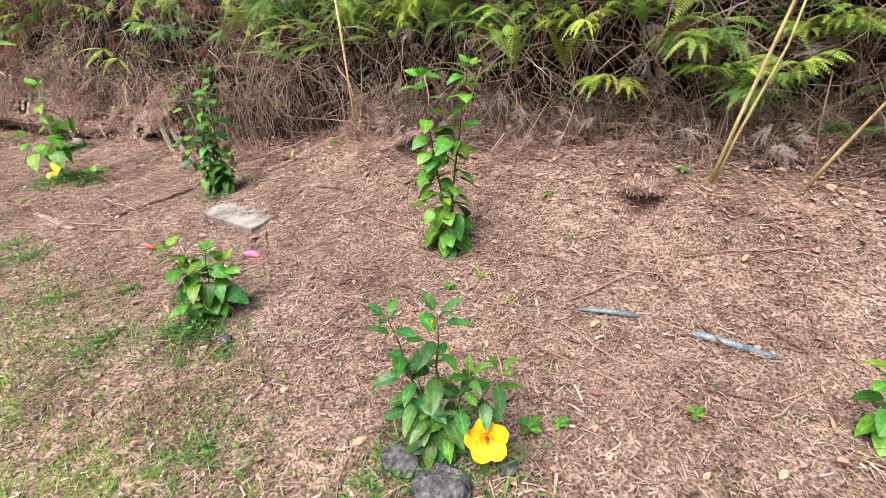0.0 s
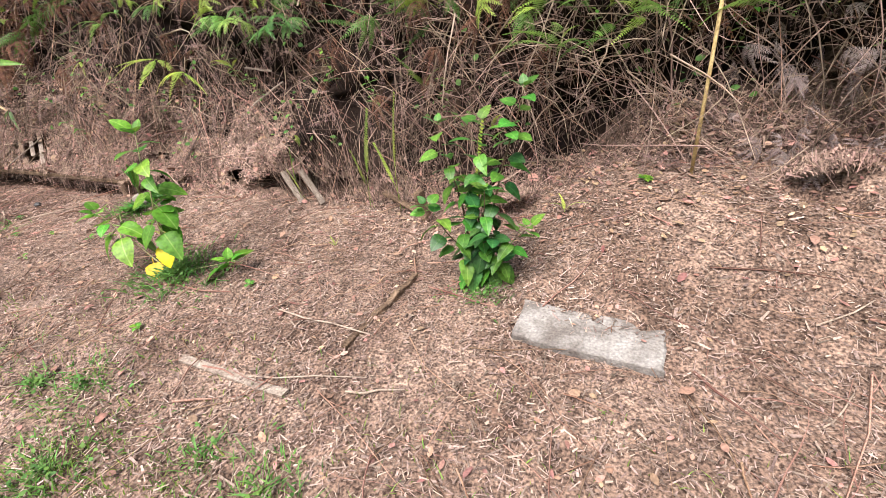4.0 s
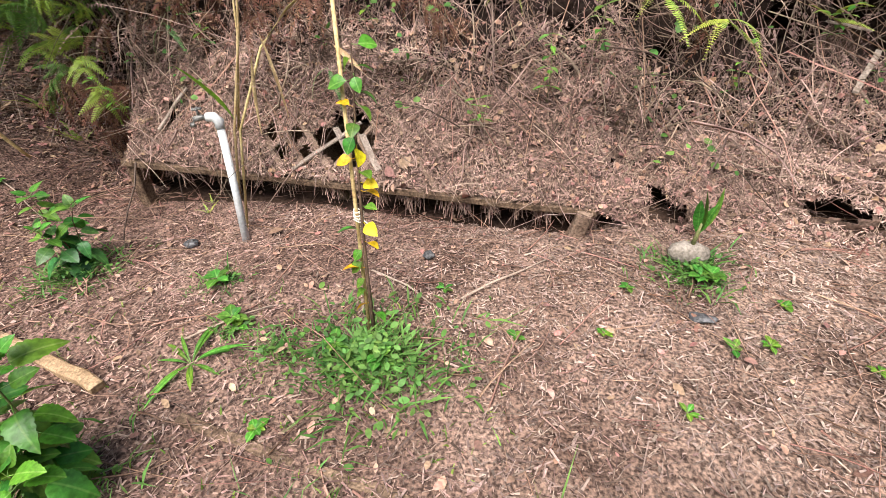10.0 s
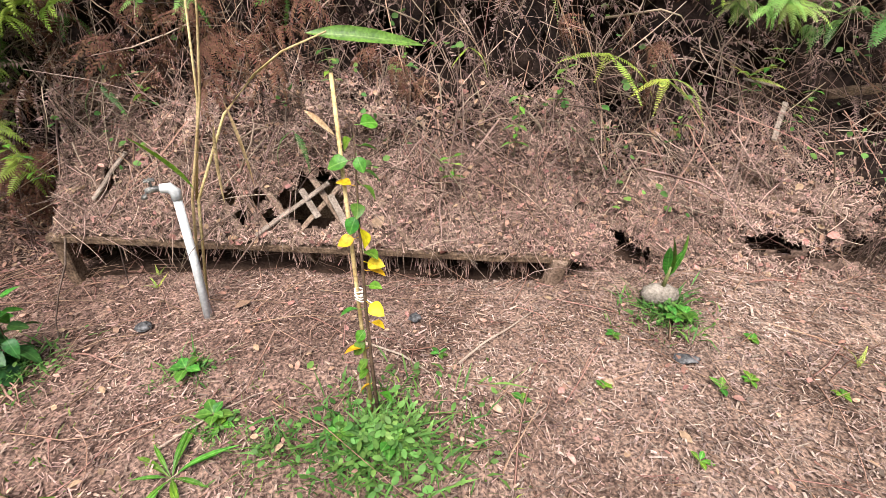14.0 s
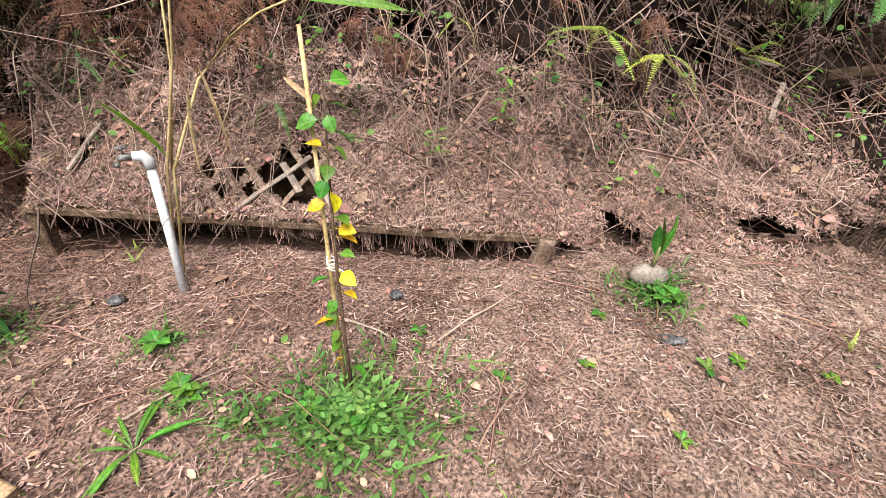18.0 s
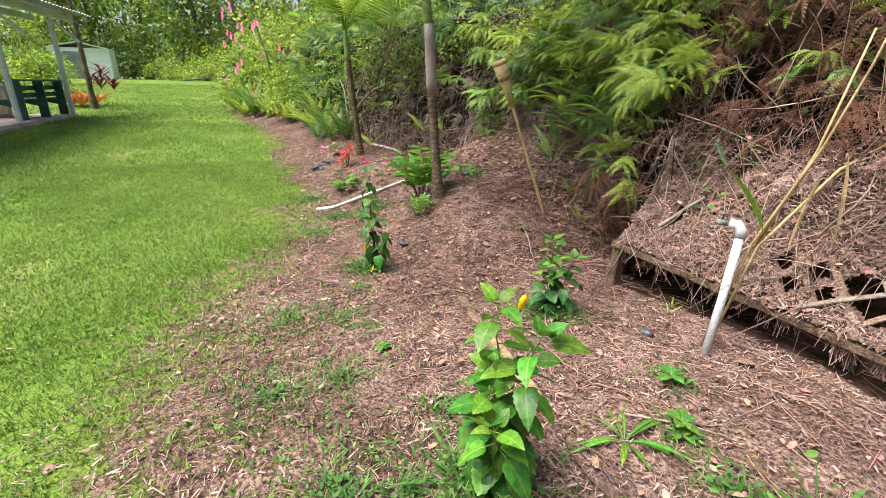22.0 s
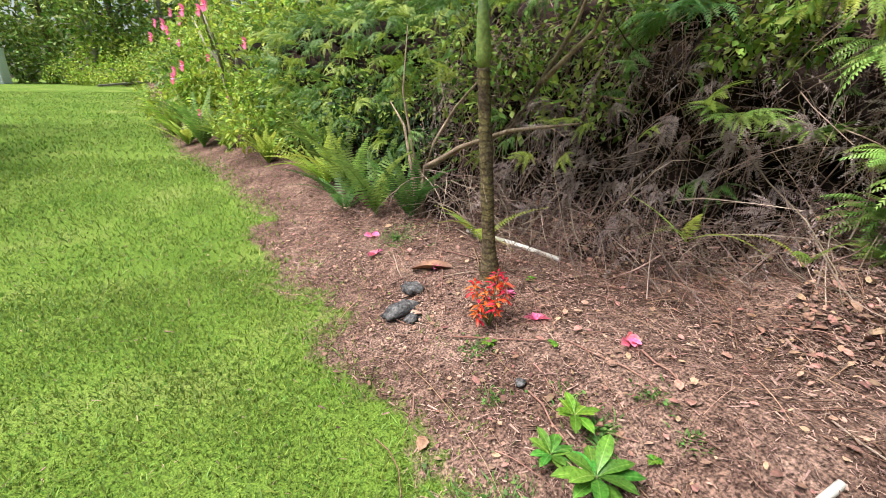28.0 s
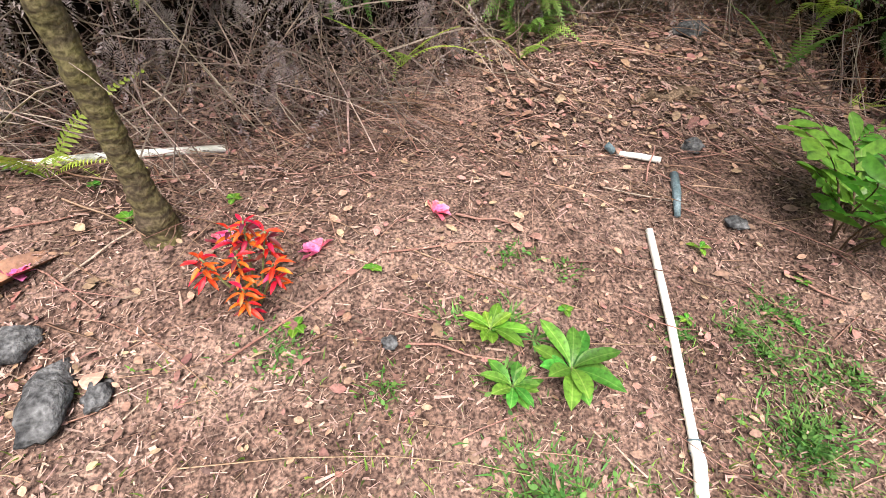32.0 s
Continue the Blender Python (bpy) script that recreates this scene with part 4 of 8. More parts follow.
def frond_mesh(name, material, length, width, pairs, droop=0.5, rise=0.3, tip=0.15, back=0.25, thick=0.0035, gap=0.62, hang=0.2, stem=0.1, broad=False, ragged=0.0):
    """A pinnate frond along +x: an arched midrib and paired leaflets, straight-sided when fresh, curled and broken when dead (ragged)."""
    g = Geo()

    def mid(t):
        return Vector((length * t, 0, length * (rise * t - droop * t * t)))

    g.tube([mid(i / 6) for i in range(7)], [thick * (1 - 0.85 * i / 6) for i in range(7)], 3, False)
    for i in range(pairs):
        t = stem + (1 - stem) * (i + 0.5) / pairs
        u = (t - stem) / (1 - stem)
        w = width / 2 * min(1.0, 0.45 + 2.2 * u) * (1 - (1 - tip) * max(0, u - 0.25) / 0.75)
        p = mid(t)
        half = length * (1 - stem) / pairs * gap
        for sgn in (1, -1):
            if random.random() < 0.45 * ragged:
                continue
            ww = w * random.uniform(0.88 - 0.5 * ragged, 1.08)
            q = p + Vector((ww * back, sgn * ww, -hang * ww + random.uniform(-0.05, 0.05) * ww * (5 if broad else 1 + 14 * ragged)))
            q.x += random.uniform(-0.6, 0.6) * ragged * ww
            if broad:
                e = p.lerp(q, 0.75)
                k, f1, f2 = p.lerp(q, 0.3), random.uniform(0.7, 0.9), random.uniform(0.6, 0.95)
                g.add([p, k + Vector((half * f1, 0, 0.15 * half)), e + Vector((half, 0, 0.1 * half)), q + Vector((half * 0.4, 0, 0)), q - Vector((half * 0.35, 0, 0)), e - Vector((half * f2, 0, -0.2 * half)), k - Vector((half * f1, 0, -0.2 * half)), p.lerp(q, 0.55)], [(0, 7, 1), (0, 6, 7), (1, 7, 2), (6, 5, 7), (7, 5, 4), (7, 4, 3), (7, 3, 2)])
            elif not ragged:
                k, e = p.lerp(q, 0.2) + Vector((0, 0, 0.05 * ww)), p.lerp(q, 0.72) + Vector((0, 0, 0.04 * ww))
                g.add([p - Vector((half * 0.5, 0, 0)), p + Vector((half * 0.5, 0, 0)), k + Vector((half, 0, 0)), e + Vector((half * 0.75, 0, 0)), q, e - Vector((half * 0.6, 0, 0)), k - Vector((half * 0.9, 0, 0))], [(0, 6, 2, 1), (6, 5, 3, 2), (5, 4, 3)])
            else:
                m = p.lerp(q, 0.32) + Vector((0, 0, 0.06 * ww))
                g.add([p, m + Vector((half, 0, 0)), q, m - Vector((half, 0, 0))], [(0, 3, 2, 1)])
    return g.mesh(name, material, False)


def fork_mesh(name, material, length, width, pairs, nodes=3, droop=0.8):
    """A forked hanging fern: a wiry stem with pairs of spreading arms, each a narrow pointed blade cut into fine fingers."""
    g = Geo()

    def axis(t):
        return Vector((length * 0.62 * t, 0, length * (0.3 * t - 0.28 * t * t)))

    g.tube([axis(i / 4) for i in range(5)], [0.003, 0.0027, 0.0024, 0.002, 0.0016], 3, False)
    arms = [(0.4 + 0.6 * (k + 1) / nodes, sgn * random.uniform(0.55, 1.0) * (1.0 if k < nodes - 1 else 0.6)) for k in range(nodes) for sgn in (1, -1)] + [(0.55, random.choice((1.4, -1.4)))]
    for t0, a in arms:
        L = length * random.uniform(0.36, 0.5)
        base = axis(min(1.0, t0))
        ca, sa = math.cos(a), math.sin(a)
        fall = droop * random.uniform(0.6, 1.3)

        def mid(t):
            return base + Vector((ca * L * t, sa * L * t, L * (0.15 * t - fall * t * t)))

        tilt = random.uniform(-0.3, 0.3)
        for i in range(pairs):
            t = (i + 0.5) / pairs
            w = width / 2 * math.sin(math.pi * min(0.98, t * 0.7 + 0.27)) ** 0.75 * random.uniform(0.88, 1.08)
            p, e = mid(t - 0.45 / pairs), mid(t + 0.22 / pairs)
            for sgn in (1, -1):
                q = p.lerp(e, 0.8) + Vector((-sa * sgn * w, ca * sgn * w, 0)) + (e - p) * 0.7 + Vector((0, 0, (-0.3 + tilt * sgn) * w))
                g.add([p, e, q + (e - p) * 0.2, q - (e - p) * 0.35], [(0, 1, 2, 3) if sgn < 0 else (3, 2, 1, 0)])
    return g.mesh(name, material, False)


def toothed_leaf(name, material, length, width, droop=0.3, teeth=0.07, cup=0.3, peak=0.62, twist=0.0):
    """An ovate leaf along +x that runs out to a point, with forward teeth, a creased midrib, sunken side veins and a stalk."""
    g = Geo()
    rows, s = 15, length * 0.32
    for i in range(rows + 1):
        t = i / rows
        w = width / 2 * max(0.0, math.sin(math.pi * min(1.0, t ** peak))) ** 0.85
        jag = (1 + teeth if i % 2 else 1 - teeth) if 0.18 < t < 0.97 else 1.0
        for u in (-1, -0.55, 0, 0.55, 1):
            e = w * abs(u) * (jag if abs(u) == 1 else 1.0)
            x = length * t + (0.25 * e * (t - 0.35) if abs(u) == 1 else 0)
            z = -droop * length * t * t + cup * e * (1.3 - 0.9 * abs(u)) + (0.045 * w if i % 3 == 1 and 0 < abs(u) < 1 else 0) + twist * e * (1 if u > 0 else -1) * t
            g.v.append(Vector((x + s, e if u > 0 else -e, z - s * 0.1)))
    for i in range(rows):
        for k in range(4):
            a = i * 5 + k
            g.f.append((a, a + 1, a + 6, a + 5))
    g.tube([(0, 0, 0), (s * 0.5, 0, 0.02 * s), (s * 1.05, 0, -s * 0.1)], [0.0019, 0.0015, 0.0011], 4, False)
    return g.mesh(name, material)


HIB_TONES = (("mid", M_HIB), ("dark", M_HIB_DARK), ("light", M_HIB_LIGHT), ("yellow", M_YELLOW_LEAF))
HIB_LEAVES = {k: [toothed_leaf("leaf", m, L, L * w, d, 0.06, c, 0.64, tw) for L, w, d, c, tw in ((0.085, 0.8, 0.25, 0.3, 0.1), (0.095, 0.72, 0.42, 0.2, -0.15), (0.075, 0.8, 0.12, 0.4, 0.05), (0.09, 0.66, 0.6, 0.45, 0.2))] for k, m in HIB_TONES}
HIB_SLIM = {k: [toothed_leaf("leaf", m, L, L * w, d, 0.03, c, 0.72, tw) for L, w, d, c, tw in ((0.095, 0.5, 0.25, 0.5, 0.1), (0.1, 0.45, 0.5, 0.35, -0.2), (0.08, 0.52, 0.05, 0.6, 0.1))] for k, m in HIB_TONES}
FRONDS = {k: [frond_mesh("frond", m, 0.6, 0.135, 24, d, r, gap=0.37) for d, r in ((0.55, 0.35), (0.8, 0.5), (0.25, 0.2))] for k, m in (("mid", M_FERN), ("lime", M_FERN_LIME), ("deep", M_FERN_DEEP))}
FORKS = {k: [fork_mesh("frond", m, 0.56, 0.075, 14, a, d) for a, d in ((3, 0.8), (4, 0.55), (3, 1.1))] for k, m in (("mid", M_FERN), ("lime", M_FERN_LIME), ("deep", M_FERN_DEEP))}


def aim_x(d, roll=0.0):
    """A turn that carries +x to d, with the face of a leaf up."""
    d = Vector(d).normalized()
    s = Vector((0, 0, 1)).cross(d)
    s = s.normalized() if s.length > 1e-3 else Vector((0, 1, 0))
    return Matrix((d, s, d.cross(s))).transposed().to_4x4() @ Matrix.Rotation(roll, 4, "X")


def place(p, d, scale=1.0, roll=0.0):
    return Matrix.Translation(p) @ aim_x(d, roll) @ Matrix.Scale(scale, 4)


def flower(kind, root, p, d, size=1.0):
    """An open five-petalled flower or a rolled bud with its calyx."""
    m = {"yellow": M_FLOWER_YELLOW, "pink": M_FLOWER_PINK, "coral": M_FLOWER_CORAL}[kind.split("_")[0]]
    hold = part("flower", Geo().tube([(-0.02, 0, 0), (0.0, 0, 0), (0.008, 0, 0)], [0.002, 0.006, 0.004], 6), M_STEM_GREEN, root, m=place(p, d, size))
    if kind.endswith("bud"):
        g = Geo()
        g.tube([(0.004, 0, 0), (0.02, 0, 0.001), (0.045, 0, 0), (0.065, 0, -0.002), (0.078, 0, -0.003)], [0.006, 0.011, 0.014, 0.011, 0.003], 7)
        for k, v in enumerate(g.v):
            v.y += 0.002 * math.sin(v.x * 160 + k)
        part("petals", g, m, hold, "rolled " + kind.split("_")[0] + " petals")
        return
    for k in range(5):
        g = Geo()
        for i in range(6):
            t = i / 5
            for j in range(5):
                u = j / 2 - 1
                w = 0.034 * math.sin(math.pi * min(0.93, t * 0.8 + 0.12)) ** 0.8
                g.v.append(Vector((0.006 + 0.035 * math.sin(t * 1.5) - 0.012 * t * t + 0.003 * math.cos(u * 5) * t, u * w, 0.004 + 0.062 * t)))
        for i in range(5):
            for j in range(4):
                a = i * 5 + j
                g.f.append((a, a + 1, a + 6, a + 5))
        part("petal", g, m, hold, m=Matrix.Rotation(2 * math.pi * k / 5 + 0.2, 4, "X"))
    g = Geo().tube([(0, 0, 0), (0.03, 0, 0.002), (0.06, 0, 0.006)], [0.009, 0.0028, 0.004], 6)
    part("stamen", g, M_FLOWER_RED if kind == "yellow" else M_FLOWER_YELLOW, hold, "dark red throat and stamen" if kind == "yellow" else "yellow stamen")


def hibiscus(x, y, stems, size, label, tones=("mid",), top=None, yellow=0, flowers=(), droop=0.2, seed=0, twigs=1, stem_mat=None, slim=False):
    """A small shrub. stems: rows of (dx, dy, height, leaves, lowest leaf as a share of the stem)."""
    rnd = random.Random(seed)
    pool = HIB_SLIM if slim else HIB_LEAVES
    root = thing("hibiscus", Matrix.Translation((x, y, float(ground_z(x, y)) - 0.015)), label, "shrub", "young shrubs in the bed")

    def leaf_at(p, d, tone, sc):
        part("leaf", rnd.choice(pool[tone]), None, root, m=place(p, d, sc, rnd.uniform(-0.45, 0.45)))

    for si, (dx, dy, h, n, low) in enumerate(stems):
        pts = []
        for i in range(7):
            t = i / 6
            wob = 0.01 * min(1.0, 3 * h) * (i > 0)
            pts.append(Vector((dx * t**1.2 + rnd.uniform(-wob, wob), dy * t**1.2 + rnd.uniform(-wob, wob), h * t)))
        r0 = 0.0035 + 0.0045 * h
        part("stem", Geo().tube(pts, [r0 * (1 - 0.7 * i / 6) for i in range(7)], 7), stem_mat or M_STEM, root)

        def spot(t):
            i = min(5, int(t * 6))
            return pts[i].lerp(pts[i + 1], t * 6 - i)

        n = round(n * 1.7)
        for k in range(n):
            u = (k + rnd.uniform(0.15, 0.85)) / n
            t = low + (0.97 - low) * u
            a = k * 2.4 + si * 1.1 + rnd.uniform(-0.5, 0.5)
            d = Vector((math.cos(a), math.sin(a), -0.55 + 1.05 * u + rnd.uniform(-0.3, 0.3) - droop))
            leaf_at(spot(t), d, top if top and t > 0.75 else rnd.choice(tones), size * rnd.uniform(0.8, 1.15) * (1.12 - 0.38 * u))
        for k in range(twigs):
            t = rnd.uniform(0.25, 0.8)
            a = rnd.uniform(0, 6.3)
            p = spot(t)
            q = p + Vector((math.cos(a), math.sin(a), 0.9)) * rnd.uniform(0.06, 0.14)
            part("twig", Geo().tube([p, p.lerp(q, 0.5) + Vector((0, 0, -0.006)), q], [r0 * 0.45, r0 * 0.35, r0 * 0.22], 5, False), stem_mat or M_STEM, root)
            for j in range(4):
                b = a + (j - 1.5) * 1.3
                leaf_at(q.lerp(p, 0.18 * j), Vector((math.cos(b), math.sin(b), rnd.uniform(-0.5, 0.6) - droop)), top if top and t > 0.6 else rnd.choice(tones), size * rnd.uniform(0.6, 0.95))
        for j in range(4):
            b = j * 1.7 + si
            leaf_at(pts[-1], Vector((math.cos(b), math.sin(b), rnd.uniform(0.5, 1.6) - 0.5 * droop)), top or rnd.choice(tones), size * rnd.uniform(0.4, 0.68))
    for k in range(yellow):
        sx, sy, h = stems[k % len(stems)][:3]
        t = rnd.uniform(0.2, 0.4)
        part("leaf", rnd.choice(pool["yellow"]), None, root, "yellowed leaf", place(Vector((sx * t, sy * t, h * t)), (rnd.uniform(-1, 1), -0.7, -0.7), size))
    for kind, p, d, sc in flowers:
        flower(kind, root, Vector(p), d, sc)
    return root


def fern(x, y, z, n, size, kind="frond", tone="mid", label="", fan=6.3, facing=-1.57, lift=0.5, seed=0, group="ferns on the bank"):
    rnd = random.Random(seed * 31 + n)
    pool = (FRONDS if kind == "frond" else FORKS)[tone]
    root = thing("fern", Matrix.Translation((x, y, z)), label or {"mid": "green sword fern growing out of the dead thatch", "lime": "lime-green fern arching out of the bank", "deep": "deep green fern clump"}[tone], "fern", group)
    for k in range(n):
        a = facing + fan * ((k + 0.5) / n - 0.5) + rnd.uniform(-0.25, 0.25)
        d = Vector((math.cos(a), math.sin(a), lift + rnd.uniform(-0.35, 0.45)))
        part("frond", rnd.choice(pool), None, root, m=place(Vector((0, 0, 0)), d, size * rnd.uniform(0.7, 1.15), rnd.uniform(-0.35, 0.35)))
    return root


def on_bank(x, z):
    """Where the bank's face stands at that height."""
    s = np.linspace(0, 1, 200)
    y, zz = bank_point(np.full(200, x), s)
    return float(np.interp(z, zz, y))


def herb(name, x, y, n, length, width, material, label, category="plant", lift=0.45, seed=0, seg=5, teeth=0.0, stem=0.0, droop=0.45, dz=0.0, group="", blunt=0.72):
    """A rosette or whorl of strap or oval leaves."""
    rnd = random.Random(seed)
    root = thing(name, Matrix.Translation((x, y, float(ground_z(x, y)) - 0.005 + dz)), label, category, group)
    me = [leaf_mesh("leaf", material, length * k, width, teeth, 0.3, droop * k, 0.04, 0.6, seg, 0.0, 1.3, blunt) for k in (0.8, 1.0)]
    if stem:
        part("stem", Geo().tube([(0, 0, 0), (0.004, 0.002, stem * 0.5), (0, 0, stem)], [0.005, 0.004, 0.003], 6), M_STEM_GREEN, root)
    for k in range(n):
        a = k * 2.4 + rnd.uniform(-0.3, 0.3)
        part("leaf", rnd.choice(me), None, root, m=place((0, 0, stem * (0.7 + 0.3 * k / n) if stem else 0.004), (math.cos(a), math.sin(a), lift + rnd.uniform(-0.25, 0.35)), rnd.uniform(0.75, 1.15)))
    return root


def palm(x, y, lean, height, r0, label, fronds, flen, shaft=0.5, bark=None, seed=0, sheath=False):
    rnd = random.Random(seed)
    z = float(ground_z(x, y)) - 0.04
    root = thing("palm_tree", Matrix.Translation((x, y, z)), label, "palm")
    rings = 34
    pts, rad = [], []
    for i in range(rings * 2 + 1):
        t = i / (rings * 2)
        pts.append(Vector((lean[0] * t, lean[1] * t, height * t)))
        rad.append(r0 * (0.85 + 0.85 * max(0.0, 1 - t * 4) ** 1.6 - 0.12 * t + 0.1) * (1.045 if i % 2 else 0.965) * rnd.uniform(0.96, 1.04))
    g = Geo().tube(pts, rad, 16)
    for v in g.v:
        v += Vector((v.x - lean[0] * v.z / height, v.y - lean[1] * v.z / height, 0)) * (0.16 * noise.noise(v * 22) + 0.12 * noise.noise(v * 9))
    part("trunk", g, bark or M_RINGS, root)
    top = pts[-1]
    if sheath:
        low = Vector((lean[0] * 0.63, lean[1] * 0.63, height * 0.63))
        part("old_sheath", Geo().tube([low.lerp(top, k / 5) + Vector((0.003 * k, 0, 0)) for k in range(6)], [r0 * 0.95, r0 * 1.12, r0 * 1.08, r0 * 1.0, r0 * 0.95, r0 * 0.9], 14), M_SHEATH, root, "smooth grey-brown sheath")
    up = top + Vector((lean[0] * 0.2, lean[1] * 0.2, shaft))
    part("crownshaft", Geo().tube([top, top.lerp(up, 0.15), top.lerp(up, 0.6), up], [r0 * 0.75, r0 * 0.95, r0 * 0.8, r0 * 0.4], 12), M_CROWNSHAFT, root, "smooth green crownshaft")
    me = [frond_mesh("palm_frond", M_PALM, flen, flen * 0.8, 36, dr, 0.8, 0.35, 0.7, 0.012, 0.36, hg, 0.14) for dr, hg in ((0.8, 0.45), (0.95, 0.7), (0.65, 0.3))]
    for k in range(fronds):
        a = k * 2.4 + seed
        part("frond", me[k % 3], None, root, m=place(up - Vector((0, 0, 0.08)), (math.cos(a), math.sin(a), rnd.uniform(0.3, 1.3)), rnd.uniform(0.8, 1.1), rnd.uniform(-0.3, 0.3)))
    return root


def leaf_cloud(centres, per, spread, size, seed, flat=0.6):
    """Many small two-faced leaves gathered round the given centres."""
    r = np.random.default_rng(seed)
    c = np.repeat(np.array(centres, float), per, 0)
    n = len(c)
    d = r.normal(0, 1, (n, 3))
    d /= np.linalg.norm(d, axis=1, keepdims=True)
    p = c + d * (spread * r.uniform(0.25, 1.0, n) ** 0.6)[:, None] * [1, 1, flat]
    a = d + r.normal(0, 0.6, (n, 3))
    a[:, 2] -= 0.25
    a, s, u = frame_axes(a, r.normal(0, 0.5, (n, 3)) + [0, 0, 1])
    L = (size * r.uniform(0.6, 1.4, n))[:, None]
    v = np.stack([p, p + a * L * 0.5 + s * L * 0.26 + u * L * 0.06, p + a * L, p + a * L * 0.5 - s * L * 0.26 + u * L * 0.06], 1)
    f = np.array([[0, 1, 2], [0, 2, 3]])
    return v.reshape(-1, 3), (np.arange(n)[:, None, None] * 4 + f).reshape(-1, 3)


def tree(x, y, height, crown, seed, material, label, name="tree", bark=None, leaf=0.16, clumps=26, per=130, r0=None, low=0.35, category="tree", group="", sink=0.1, z=None):
    """A tapered, bent trunk, limbs, and a ragged crown of leaf clumps with gaps."""
    rnd = random.Random(seed)
    root = thing(name, Matrix.Translation((x, y, (float(ground_z(x, y)) if z is None else z) - sink)), label, category, group)
    r0 = r0 or height * 0.018
    lean = (rnd.uniform(-0.06, 0.06) * height, rnd.uniform(-0.06, 0.06) * height)
    pts = [Vector((lean[0] * t + 0.02 * height * math.sin(5 * t + seed), lean[1] * t, height * 0.92 * t)) for t in [i / 8 for i in range(9)]]
    part("trunk", Geo().tube(pts, [r0 * (1.2 - t / 8) for t in range(9)], 8), bark or M_BARK, root)
    cs = []
    for k in range(clumps):
        t = rnd.uniform(low, 0.98)
        base = pts[min(7, int(t * 8))]
        a = k * 2.4 + rnd.uniform(-0.5, 0.5)
        reach = crown * rnd.uniform(0.35, 1.0) * math.sin(math.pi * min(0.95, 0.25 + 0.7 * (t - low) / (1 - low)))
        tip = base + Vector((math.cos(a) * reach, math.sin(a) * reach, rnd.uniform(0.05, 0.5) * reach))
        if k % 4 == 0:
            part("limb", Geo().tube([base, base.lerp(tip, 0.5) + Vector((0, 0, 0.08 * reach)), tip], [r0 * 0.35, r0 * 0.22, r0 * 0.08], 4, False), bark or M_BARK, root)
        cs.append(tip)
    v, f = leaf_cloud(cs, per, crown * 0.36, leaf, seed)
    stuff("crown", v, f, material, "ragged leafy crown", "", "", False, root)
    return root


def shrub(x, y, w, h, seed, material, label, leaf=0.08, per=90, clumps=14, name="bush", z=None):
    rnd = random.Random(seed)
    root = thing(name, Matrix.Translation((x, y, (float(ground_z(x, y)) if z is None else z) - 0.05)), label, "bush", "bushes along the lawn")
    cs = []
    for k in range(clumps):
        a, t = k * 2.4, rnd.uniform(0.15, 1)
        r = w * rnd.uniform(0.2, 1.0)
        tip = Vector((math.cos(a) * r, math.sin(a) * r, h * t * (1 - 0.35 * (r / w) ** 2)))
        if k % 3 == 0:
            part("branch", Geo().tube([(0, 0, 0), tip * 0.5 + Vector((0, 0, 0.15 * h)), tip], [0.02, 0.012, 0.005], 4, False), M_BARK, root)
        cs.append(tip)
    v, f = leaf_cloud(cs, per, max(w, h) * 0.33, leaf, seed, 0.8)
    stuff("foliage", v, f, material, "dense leaves with gaps", "", "", False, root)
    return root


# ---- shrubs of the bed ----
hibiscus(-0.6, 1.0, [(-0.16, -0.02, 0.66, 8, 0.25), (0.0, 0.06, 0.66, 8, 0.3), (0.12, 0.05, 0.42, 8, 0.15), (0.0, -0.06, 0.3, 8, 0.1), (0.22, 0.1, 0.44, 7, 0.3), (-0.08, 0.02, 0.4, 8, 0.15)], 1.35, "young hibiscus with glossy leaves and one open yellow flower", ("dark", "mid", "dark"), None, 1, [("yellow", (0.2, 0.0, 0.2), (0.3, -0.8, 0.6), 1.25), ("yellow_bud", (-0.02, 0.06, 0.6), (0, -0.2, 1), 0.5), ("yellow_bud", (0.04, 0.07, 0.5), (0.2, -0.3, 1), 0.4)], seed=3, twigs=0, slim=True)
hibiscus(-2.26, 1.25, [(-0.1, -0.03, 0.46, 8, 0.3), (0.08, 0.06, 0.44, 8, 0.3), (0.0, 0.0, 0.34, 7, 0.15), (0.16, 0.1, 0.36, 6, 0.3), (-0.02, -0.1, 0.16, 6, 0.1)], 1.45, "low hibiscus with a rolled pink flower and a coral bud", ("mid", "mid", "dark"), "light", 1, [("pink_bud", (0.2, 0.2, 0.38), (0.8, 0.1, 0.0), 1.5), ("coral_bud", (-0.14, -0.06, 0.48), (-0.7, -0.3, 0.3), 1.0)], seed=5, twigs=0, droop=0.35)
hibiscus(-1.2, 2.36, [(-0.12, 0.0, 1.1, 17, 0.05), (0.14, 0.05, 1.16, 18, 0.05), (0.02, -0.06, 0.4, 7, 0.1)], 1.62, "tall upright hibiscus with toothed green leaves", ("mid", "mid", "light"), "light", seed=7)
hibiscus(-3.76, 2.64, [(-0.16, 0.0, 0.92, 14, 0.1), (0.04, 0.06, 0.9, 14, 0.1), (0.28, 0.02, 1.08, 15, 0.2), (0.1, -0.1, 0.62, 11, 0.1), (-0.24, -0.08, 0.5, 8, 0.2), (0.3, -0.06, 0.4, 8, 0.2)], 1.38, "bushy hibiscus with dark green leaves beside the slab", ("mid", "dark", "dark"), "mid", seed=9, twigs=1)
